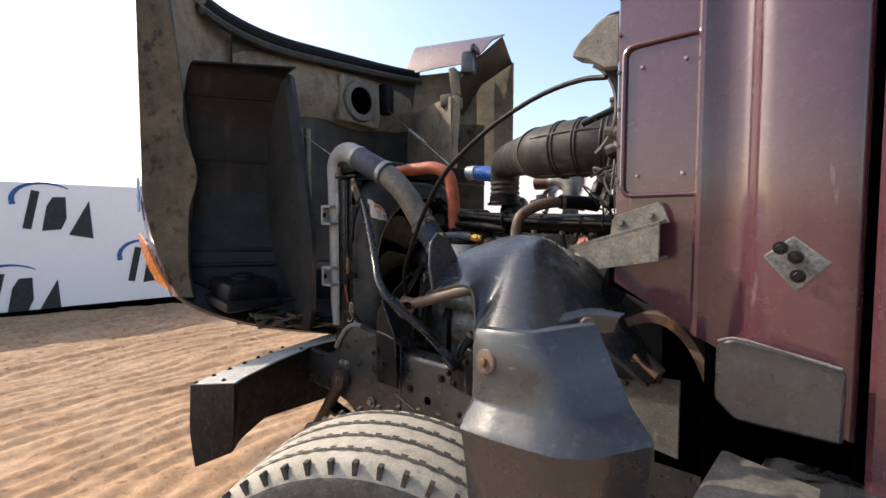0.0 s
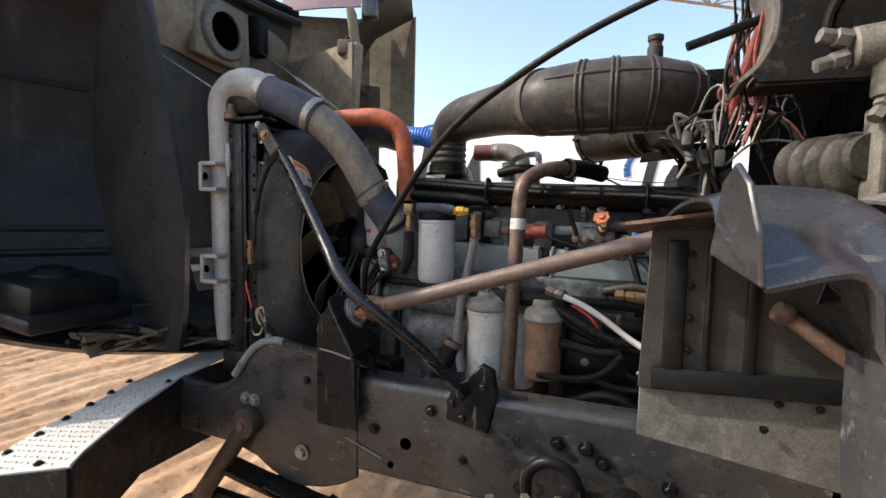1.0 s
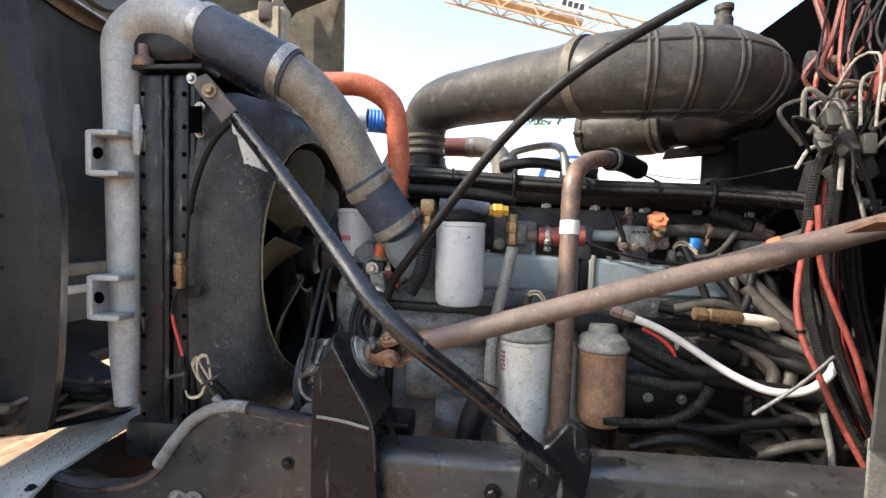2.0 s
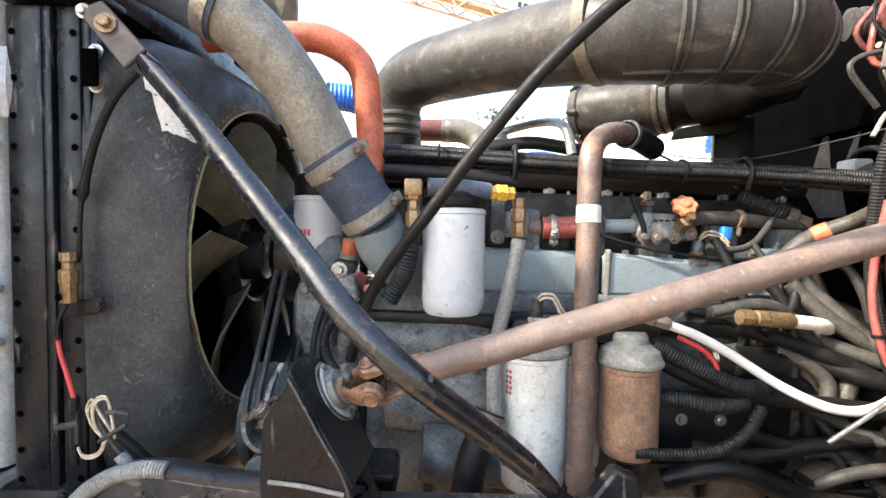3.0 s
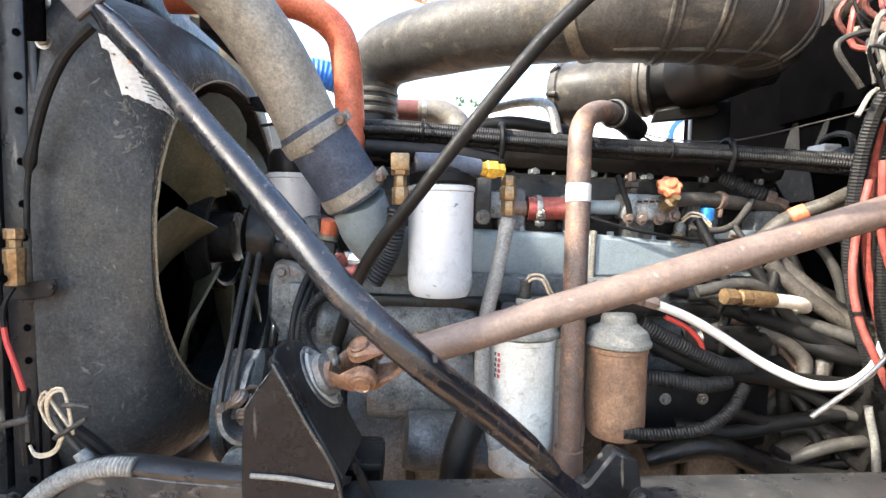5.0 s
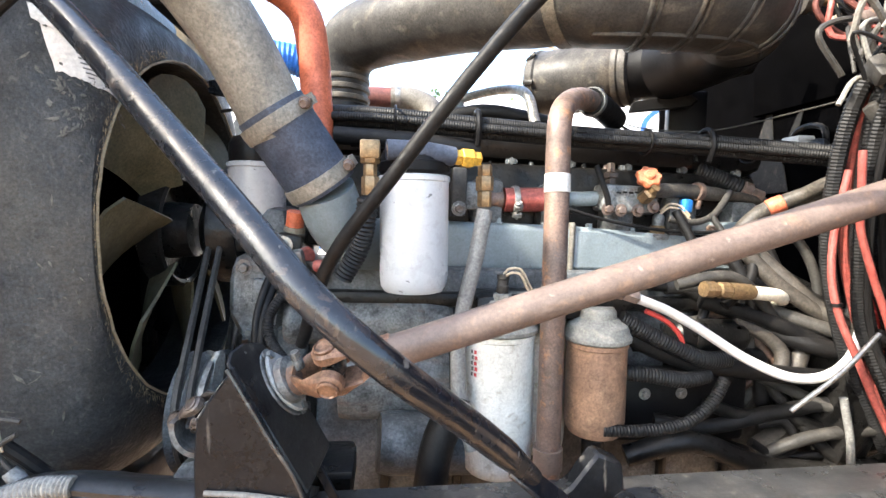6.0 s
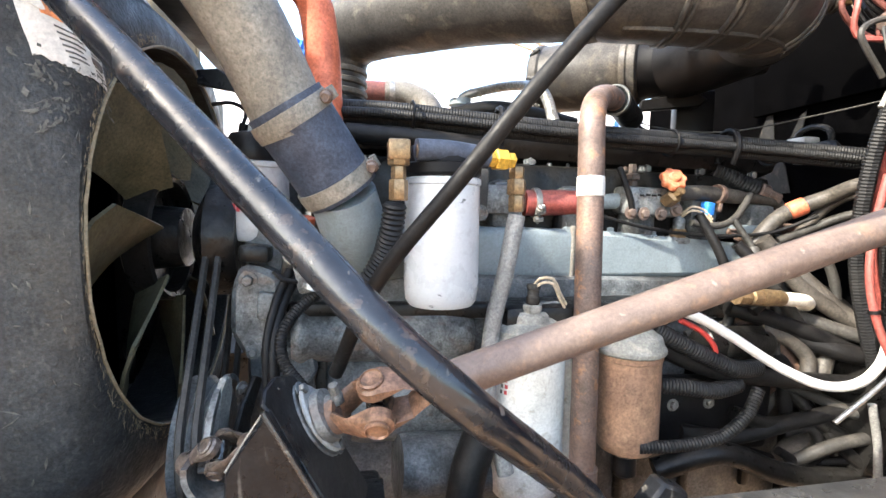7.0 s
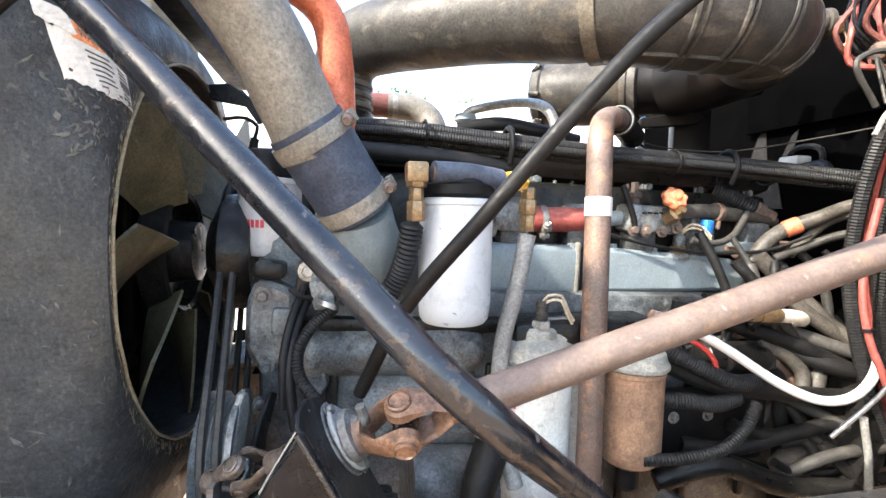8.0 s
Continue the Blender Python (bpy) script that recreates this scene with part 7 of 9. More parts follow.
def star_knob(at, way):
    """A seven-lobed hand knob with a raised hub."""
    own = bmesh.new()
    m = axis_pose(at, way)
    rings = []
    for h, f in ((0.010, 0.90), (0.014, 1.0), (0.022, 1.0), (0.026, 0.88)):
        rings.append([own.verts.new(m @ Vector((0.0255 * f * (1 + 0.09 * math.cos(7 * a)) * math.cos(a), 0.0255 * f * (1 + 0.09 * math.cos(7 * a)) * math.sin(a), h))) for a in [2 * math.pi * k / 56 for k in range(56)]])
    for a, b in zip(rings, rings[1:]):
        for k in range(56):
            own.faces.new((a[k], a[(k + 1) % 56], b[(k + 1) % 56], b[k]))
    own.faces.new(rings[0][::-1])
    own.faces.new(rings[-1])
    lathe([(0.008, 0), (0.012, 0.010), (0.012, 0.028), (0.009, 0.032), (0, 0.032)], at, way, 14, own)
    return own


single("orange_tap", star_knob((-0.79, 1.345, 1.42), (-0.1, -0.75, 0.5)), mat("orange_knob", (0.46, 0.12, 0.045), 0.6, 0.0, (0.30, 0.10, 0.05), 0.6, 40, dust=DUST, dust_amount=0.3), "orange lobed shut-off knob on a valve", "valve")

# ---- harness along the valve cover ----
hz = thing("engine_harness", (-1.0, 1.33, 1.48), "black corrugated wiring looms clipped along the engine", "harness")
for dy, dz, r in ((0.0, 0.012, 0.0115), (0.004, -0.010, 0.010), (-0.018, -0.002, 0.0085)):
    part("loom", tube([(-1.52, 1.40 + dy, 1.545 + dz), (-1.40, 1.36 + dy, 1.540 + dz), (-1.17, 1.335 + dy, 1.522 + dz), (-0.92, 1.333 + dy, 1.508 + dz), (-0.66, 1.33 + dy, 1.500 + dz), (-0.50, 1.29 + dy, 1.485 + dz), (-0.36, 1.20 + dy, 1.46 + dz)], r, 10, rib=0.0010, rib_step=0.0050), LOOM, hz)
part("loom", tube([(-1.45, 1.34, 1.50), (-1.30, 1.33, 1.492), (-1.16, 1.34, 1.478)], 0.018, 12), RUBBER, hz)
for x, z in ((-1.165, 1.52), (-0.664, 1.50)):
    part("clip", tube([(x, 1.318, z - 0.035), (x, 1.306, z), (x, 1.318, z + 0.030), (x, 1.34, z + 0.034), (x, 1.362, z + 0.02), (x, 1.362, z - 0.03)], 0.006, 8, 0.01), GASKET, hz, "black harness clip")


# ---- belts, pump and pulleys at the front of the engine ----
def make_belts():
    t = thing("belt_drive", (-1.67, 1.25, 0.95), "pair of black drive belts on greasy pulleys", "belt drive")
    top, bot = Vector((-1.690, 1.520, 1.345)), Vector((-1.655, 1.200, 1.005))
    rt, rb = 0.100, 0.100
    for dx in (-0.010, 0.010):
        d = (bot - top)
        L = d.length
        d.normalize()
        n = Vector((0, -d.z, d.y))
        pts = []
        for k in range(13):
            a = math.pi * k / 12
            pts.append(top + (n * math.cos(a) - d * math.sin(a)) * rt + Vector((dx, 0, 0)))
        for k in range(13):
            a = math.pi * k / 12
            pts.append(bot + (-n * math.cos(a) + d * math.sin(a)) * rb + Vector((dx, 0, 0)))
        part("belt", tube(pts + pts[:1], 0.0062, 6, raw=True), HOSE_GREY, t, "dusty V-belt")
    part("upper_pulley", lathe([(0.03, -0.022), (0.100, -0.022), (0.088, -0.010), (0.100, 0.0), (0.088, 0.010), (0.100, 0.022), (0.03, 0.022)], top, (1, 0, 0), 30), GREASE, t)
    part("lower_pulley", lathe([(0.02, -0.022), (0.100, -0.022), (0.088, -0.010), (0.100, 0.0), (0.088, 0.010), (0.100, 0.022), (0.101, 0.030), (0.092, 0.031), (0.085, 0.024), (0.03, 0.024), (0.02, 0.03)], bot, (1, 0, 0), 40), CASTING, t, "worn grey lower pulley")
    part("tension_arm", slab([(0.0, -0.02), (0.022, 0.0), (0.020, 0.05), (0.030, 0.10), (0.024, 0.122), (0.006, 0.126), (-0.006, 0.11), (-0.012, 0.05), (-0.014, 0.0)], 0.011, bot + Vector((0.022, -0.055, -0.015)), (0.25, 0.9, 0), (0, 0.25, 1), 0.003), HEAD, t, "pale cast tensioner arm")
    part("arm_plate", slab([(0.0, -0.03), (0.03, -0.01), (0.04, 0.06), (0.07, 0.11), (0.05, 0.12), (0.02, 0.09), (-0.01, 0.03)], 0.008, bot + Vector((0.045, -0.06, -0.02)), (0.35, 0.9, 0), (0, 0.2, 1), 0.002), GREASE, t, "dark slotted arm plate")
    bolt(t, bot + Vector((0.045, 0.02, 0.072)), (0.9, -0.4, 0), 0.009, STEEL)
    part("red_tag", box((0.02, 0.012, 0.03), (-1.69, 1.405, 1.325), (10, 0, 0), 0.004), ORANGE, t, "small orange clip")


make_belts()


def make_pump():
    p = thing("pump_drive_joint", (-1.59, 1.03, 0.95), "greasy universal joint between pulley and bearing bracket", "universal joint")
    c, d = Vector((-1.590, 1.035, 1.070)), Vector((1.0, -0.42, 0.45)).normalized()
    q = Vector((0.05, -0.80, -0.55))
    q = (q - d * d.dot(q)).normalized()
    yoke(c, -d, q, p, YOKE_DARK, 0.72, "oily brown forged yoke")
    q2 = d.cross(q).normalized()
    yoke(c, d, q2, p, YOKE_DARK, 0.72, "oily brown forged yoke")
    cross_pins(c, q, q2, p, 0.72)
    part("shaft", tube([c + d * 0.06, fl - fdir * 0.01], 0.017, 18, 0.03), YOKE_DARK, p, "short joint shaft")
    part("cradle", sheet([[(c.x + 0.034 * math.cos(a) - 0.004, c.y - 0.022 + k * 0.02, c.z - 0.012 + 0.042 * math.sin(a)) for k in range(3)] for a in [math.radians(170 + 12 * i) for i in range(17)]], 0.007), CASTING, p, "worn cast cradle below the joint")
    part("eye", lathe([(0.012, -0.014), (0.026, -0.014), (0.026, 0.014), (0.012, 0.014)], (-1.598, 1.02, 0.985), (0.2, -0.9, 0.2), 18), CASTING, p)
    part("foot", lathe([(0.026, 0), (0.026, 0.03), (0.018, 0.04), (0.018, 0.07)], (-1.598, 1.03, 0.90), (0, 0, 1), 16), GREASE, p)


make_pump()

hose("pump_loom", [(-1.49, 1.25, 1.225), (-1.525, 1.225, 1.20), (-1.545, 1.20, 1.165), (-1.54, 1.185, 1.13), (-1.505, 1.15, 1.095), (-1.48, 1.12, 1.06)], 0.0085, LOOM, "black corrugated loom beside the pump", rib=0.0014, rib_step=0.005)
hose("pump_hose", [(-1.53, 1.27, 1.25), (-1.548, 1.235, 1.21), (-1.556, 1.205, 1.16), (-1.555, 1.19, 1.10), (-1.545, 1.18, 1.05)], 0.009, RUBBER, "black rubber hose beside the pump")
hose("pump_hose", [(-1.54, 1.26, 1.26), (-1.556, 1.225, 1.215), (-1.566, 1.20, 1.16), (-1.566, 1.19, 1.08)], 0.007, RUBBER, "thin black rubber hose beside the pump")
hose("lower_hose", [(-1.222, 1.19, 1.02), (-1.235, 1.178, 0.985), (-1.255, 1.165, 0.94), (-1.27, 1.15, 0.86)], 0.030, RUBBER, "thick black radiator hose")
single("lower_hose_clamp", lathe([(0.028, -0.008), (0.033, -0.008), (0.033, 0.008), (0.028, 0.008)], (-1.226, 1.186, 1.01), (-0.4, -0.3, -1), 20), RUST_DARK, "rusty clamp on a thick hose", "clamp")
single("bolted_strap", slab([(0, 0), (0.012, 0), (0.09, -0.16), (0.078, -0.165)], 0.006, (-1.46, 1.0, 1.05), (1, 0, 0), (0, 0, 1), 0.001), BLACK, "thin black steel strap below the yoke", "strap")
blk = thing("engine_mount", (-1.40, 1.1, 0.92), "black bolted engine mount bracket on the rail", "bracket")
part("plate", box((0.085, 0.08, 0.012), (-1.435, 1.10, 0.955), bevel=0.003), BLACK, blk)
part("web", box((0.012, 0.08, 0.09), (-1.472, 1.10, 0.995), bevel=0.003), BLACK, blk)
part("block", box((0.08, 0.10, 0.06), (-1.435, 1.14, 0.920), bevel=0.012), GREASE, blk)
bolt(blk, (-1.478, 1.075, 1.01), (-1, -0.2, 0), 0.010, STEEL)
bolt(blk, (-1.45, 1.072, 0.962), (0, -0.3, 1), 0.010, BLACK)

# ---- small parts on the radiator frame ----
sw = thing("brass_switch", (-1.905, 1.035, 1.25), "brass sender with red wire on the radiator frame", "switch")
part("body", lathe([(0.012, 0), (0.012, 0.03), (0.0135, 0.032), (0.0135, 0.052), (0.009, 0.054), (0.009, 0.064), (0.012, 0.066), (0.012, 0.080), (0, 0.081)], (-1.911, 1.03, 1.248), (0, 0, 1), 8), BRASS, sw)
plate = part("bracket", slab([(-0.030, -0.016), (0.0, -0.020), (0.038, -0.014), (0.046, 0.0), (0.042, 0.012), (0.0, 0.006), (-0.030, 0.004)], 0.004, (-1.91, 1.046, 1.243), (1, 0, 0.02), (0, 0, 1), 0.001), GASKET, sw, "black bolted bracket")
bolt(plate, (-1.872, 1.044, 1.244), size=0.005, material=GREASE)
part("port", lathe([(0, 0), (0.0045, 0), (0.0065, 0.0015)], (-1.913, 1.0135, 1.259), (0, -1, 0), 12), DARK, sw, "open port")
part("boot", tube([(-1.912, 1.028, 1.245), (-1.917, 1.02, 1.228), (-1.921, 1.018, 1.205), (-1.918, 1.016, 1.190)], 0.0032, 8, 0.01), RUBBER, sw)
part("red_wire", tube([(-1.922, 1.02, 1.197), (-1.918, 1.018, 1.173), (-1.905, 1.016, 1.135), (-1.894, 1.016, 1.096)], 0.0036, 8, 0.01), RED_WIRE, sw, "red wire")
part("black_wire", tube([(-1.894, 1.018, 1.10), (-1.898, 1.018, 1.05), (-1.897, 1.02, 0.99)], 0.006, 8, 0.01), RUBBER, sw)
part("overflow_tube", tube([(-1.795, 1.03, 1.612), (-1.83, 1.032, 1.578), (-1.862, 1.036, 1.525), (-1.888, 1.043, 1.46), (-1.902, 1.046, 1.40), (-1.906, 1.045, 1.32)], [(0, 0.0065), (0.62, 0.0065), (0.64, 0.0085), (0.70, 0.0085), (0.72, 0.0038), (1, 0.0038)], 10, 0.01), RUBBER, sw, "black overflow tube")
wl = thing("wire_loop", (-1.83, 0.99, 1.06), "cream wire tied in two long loops by the shroud", "wiring")
for k in range(2):
    o = Vector((0.005 * k, -0.004 * k, -0.004 * k))
    part("loop", tube([Vector(p) + o for p in ((-1.826, 0.99, 1.047), (-1.847, 0.99, 1.070), (-1.856, 0.992, 1.091), (-1.846, 0.99, 1.107), (-1.833, 0.985, 1.094), (-1.808, 0.982, 1.060))], 0.0019, 7, 0.006), WIRE_TAN, wl)
    part("loop", tube([Vector(p) + o * 0.7 for p in ((-1.825, 0.985, 1.050), (-1.836, 0.982, 1.072), (-1.838, 0.98, 1.096), (-1.830, 0.98, 1.113), (-1.817, 0.98, 1.115), (-1.811, 0.98, 1.096), (-1.804, 0.978, 1.056))], 0.0019, 7, 0.006), WIRE_TAN, wl)
    part("hook", tube([Vector(p) + o * 0.6 for p in ((-1.826, 0.988, 1.045), (-1.835, 0.99, 1.027), (-1.851, 0.992, 1.018), (-1.867, 0.995, 1.018), (-1.877, 1.0, 1.027))], 0.0019, 7, 0.006), WIRE_TAN, wl)
part("tail", tube([(-1.832, 0.985, 1.075), (-1.819, 0.983, 1.056), (-1.794, 0.983, 1.022), (-1.775, 0.985, 0.995)], 0.0035, 8, 0.01), HOSE_GREY, wl)
part("tail", tube([(-1.806, 0.985, 1.058), (-1.79, 0.99, 1.040), (-1.768, 1.0, 1.010), (-1.75, 1.01, 0.985)], 0.008, 10, 0.01), RUBBER, wl, "black loom tail")
part("sleeve", tube([(-1.797, 0.980, 1.027), (-1.778, 0.982, 1.002)], 0.0085, 12, rib=0.0015, rib_step=0.005), GREY_HOSE, wl, "pale corrugated sleeve")
part("tie", tube([(-1.822, 0.972, 1.050), (-1.800, 0.968, 1.064), (-1.779, 0.970, 1.077)], 0.0032, 8, 0.01), HOSE_GREY, wl, "grey cable tie")
part("tie", tube([(-1.812, 0.975, 1.093), (-1.795, 0.975, 1.094), (-1.780, 0.978, 1.089)], 0.0036, 8, 0.01), HOSE_GREY, wl, "grey cable tie")
part("connector", box((0.014, 0.012, 0.075), (-1.896, 1.02, 1.060), (0, -3, 0), 0.004), HOSE_GREY, wl, "dark inline connector")
part("clip", box((0.040, 0.010, 0.010), (-1.903, 1.012, 1.056), (0, -14, 0), 0.003), HOSE_GREY, wl, "grey wire clip")

# ---- fuel and air plumbing above the manifold ----
rg = thing("fuel_regulator", (-0.82, 1.37, 1.33), "grey cast fuel regulator block with fittings", "regulator")
part("body", box((0.13, 0.06, 0.06), (-0.815, 1.385, 1.385), (0, 3, 0), 0.010), CASTING, rg)
part("neck", lathe([(0.012, 0), (0.012, 0.02), (0.017, 0.022), (0.017, 0.032), (0.009, 0.036), (0.009, 0.055), (0, 0.056)], (-0.850, 1.385, 1.41), (0, 0, 1), 6), RUST_GREASE, rg, "rusty union")
part("feed_line", tube([(-0.895, 1.36, 1.455), (-0.885, 1.352, 1.42), (-0.872, 1.350, 1.385), (-0.868, 1.352, 1.36)], 0.0065, 10, 0.01), RUBBER, rg, "black feed line")
bm = bmesh.new()
for k in range(5):
    box((0.010, 0.002, 0.004), (-0.845 + 0.014 * k, 1.354, 1.398 + 0.001 * (k % 2)), (0, 3, 0), 0, bm)
part("cast_marks", bm, GREASE, rg, "dark cast lettering bars")
part("stub", lathe([(0.012, 0), (0.016, 0.004), (0.016, 0.03), (0.010, 0.034), (0.010, 0.05)], (-0.79, 1.355, 1.385), (0.1, -0.9, 0.5), 6), BRASS, rg)
for x, z in ((-0.87, 1.362), (-0.84, 1.36), (-0.765, 1.368), (-0.80, 1.36)):
    bolt(rg, (x, 1.353, z), (0, -1, 0), 0.009, RUST)
hose("breather_line", [(-1.02, 1.385, 1.395), (-0.95, 1.36, 1.36), (-0.86, 1.345, 1.335), (-0.75, 1.335, 1.318), (-0.64, 1.33, 1.315), (-0.56, 1.31, 1.325), (-0.50, 1.27, 1.36)], 0.004, RUBBER, "thin black line drooping across the manifold", "line")
single("end_flange", lathe([(0.012, 0), (0.026, 0), (0.028, 0.006), (0.026, 0.012), (0.012, 0.014)], (-0.605, 1.36, 1.31), (0.2, -0.5, 1), 18), RUST_DARK, "rusty end flange at the manifold tip", "flange")

# ---- pipework low beside the block ----
wp = thing("white_air_hose", (-0.7, 1.17, 1.05), "white plastic air hose in a hanging loop", "hose")
part("hose", tube([(-0.885, 1.185, 1.196), (-0.83, 1.185, 1.175), (-0.775, 1.178, 1.145), (-0.68, 1.155, 1.085), (-0.60, 1.14, 1.055), (-0.535, 1.135, 1.062), (-0.485, 1.14, 1.098), (-0.46, 1.15, 1.15)], 0.0090, 12), WHITE_HOSE, wp)
part("ferrule", lathe([(0.012, 0), (0.014, 0.003), (0.014, 0.022), (0.011, 0.025), (0.013, 0.028), (0.013, 0.05)], (-0.935, 1.19, 1.212), (1, -0.1, -0.3), 6), RUST, wp, "rusty ferrule")
bf = thing("cream_fuel_hose", (-0.6, 1.23, 1.17), "cream hose with brass end fitting", "hose")
part("fitting", lathe([(0.016, 0), (0.016, 0.022), (0.012, 0.024), (0.012, 0.030), (0.016, 0.032), (0.016, 0.052), (0.013, 0.055)], (-0.742, 1.205, 1.210), (1, 0.05, -0.07), 8), BRASS, bf, "brass end fitting")
part("ferrule", lathe([(0.0160, 0), (0.0165, 0.01), (0.0155, 0.048), (0.0140, 0.052)], (-0.688, 1.208, 1.206), (1, 0.05, -0.07), 16), BRASS, bf)
part("hose", tube([(-0.638, 1.211, 1.202), (-0.575, 1.222, 1.194), (-0.540, 1.245, 1.182), (-0.535, 1.28, 1.176), (-0.57, 1.30, 1.175)], 0.0135, 14), CREAM, bf)
for pts, r, m, lab in (
        ([(-0.60, 1.27, 1.27), (-0.565, 1.25, 1.225), (-0.50, 1.22, 1.17), (-0.43, 1.20, 1.13), (-0.36, 1.18, 1.10)], 0.015, HOSE_TAN, "brown taped pipe leading to the firewall"),
        ([(-0.70, 1.27, 1.175), (-0.62, 1.25, 1.155), (-0.53, 1.22, 1.12), (-0.44, 1.19, 1.085), (-0.34, 1.16, 1.05)], 0.016, RUBBER, "black hose leading to the firewall"),
        ([(-0.64, 1.25, 1.13), (-0.58, 1.24, 1.11), (-0.55, 1.225, 1.075), (-0.555, 1.22, 1.04)], 0.014, HOSE_TAN, "short brown bent pipe"),
        ([(-0.92, 1.24, 1.14), (-0.86, 1.225, 1.105), (-0.76, 1.22, 1.065), (-0.62, 1.21, 1.045), (-0.45, 1.19, 1.03)], 0.017, RUBBER, "thick black hose along the block"),
        ([(-0.66, 1.30, 1.30), (-0.62, 1.27, 1.24), (-0.605, 1.25, 1.18), (-0.60, 1.25, 1.13)], 0.012, RUBBER, "black hose dropping from the manifold end"),
        ([(-0.58, 1.28, 1.30), (-0.61, 1.25, 1.22), (-0.67, 1.24, 1.17)], 0.010, RUBBER, "thin black hose dropping from the manifold end"),
        ([(-0.86, 1.25, 0.86), (-0.74, 1.22, 0.90), (-0.62, 1.20, 0.86), (-0.45, 1.18, 0.84)], 0.022, GREASE, "greasy pipe low beside the block"),
        ([(-0.80, 1.26, 0.93), (-0.70, 1.24, 0.92), (-0.58, 1.22, 0.95), (-0.46, 1.20, 0.98), (-0.36, 1.17, 0.99)], 0.015, RUBBER, "black hose low beside the block"),
        ([(-0.60, 1.21, 0.87), (-0.52, 1.18, 0.92), (-0.42, 1.16, 0.94), (-0.30, 1.14, 0.95)], 0.012, HOSE_GREY, "dusty pipe low beside the block")):
    hose("engine_hose", pts, r, m, lab)
for pts, r, lab in (
        ([(-0.905, 1.21, 1.155), (-0.87, 1.205, 1.135), (-0.80, 1.20, 1.10), (-0.74, 1.20, 1.075), (-0.68, 1.21, 1.07)], 0.0155, "corrugated loom curving past the filter"),
        ([(-0.90, 1.21, 1.05), (-0.84, 1.20, 1.045), (-0.78, 1.20, 1.035), (-0.72, 1.21, 1.04)], 0.0145, "corrugated loom behind the brown filter"),
        ([(-0.95, 1.17, 0.955), (-0.88, 1.16, 0.957), (-0.80, 1.155, 0.97), (-0.745, 1.16, 1.005), (-0.715, 1.17, 1.045)], 0.0100, "corrugated loom sweeping under the control box")):
    hose("loom_hose", pts, r, LOOM, lab, rib=0.0014, rib_step=0.006)
hose("red_lead", [(-0.86, 1.20, 1.17), (-0.82, 1.195, 1.15), (-0.79, 1.195, 1.12), (-0.78, 1.20, 1.09)], 0.005, RED_WIRE, "short red wire by the filter", "wire")
hose("thin_rod", [(-0.68, 1.06, 1.03), (-0.60, 1.05, 1.10), (-0.54, 1.05, 1.16)], 0.004, STEEL, "thin bare steel rod", "rod")
hose("sender_lead", [(-1.13, 1.225, 1.232), (-1.122, 1.215, 1.247), (-1.10, 1.21, 1.247), (-1.085, 1.215, 1.222), (-1.07, 1.22, 1.20)], 0.0026, WIRE_TAN, "tan wire loop on the sender", "wire")
hose("sender_lead", [(-1.128, 1.218, 1.232), (-1.118, 1.208, 1.241), (-1.102, 1.204, 1.239), (-1.090, 1.208, 1.216), (-1.075, 1.215, 1.196)], 0.0026, WIRE_TAN, "tan wire loop on the sender", "wire")


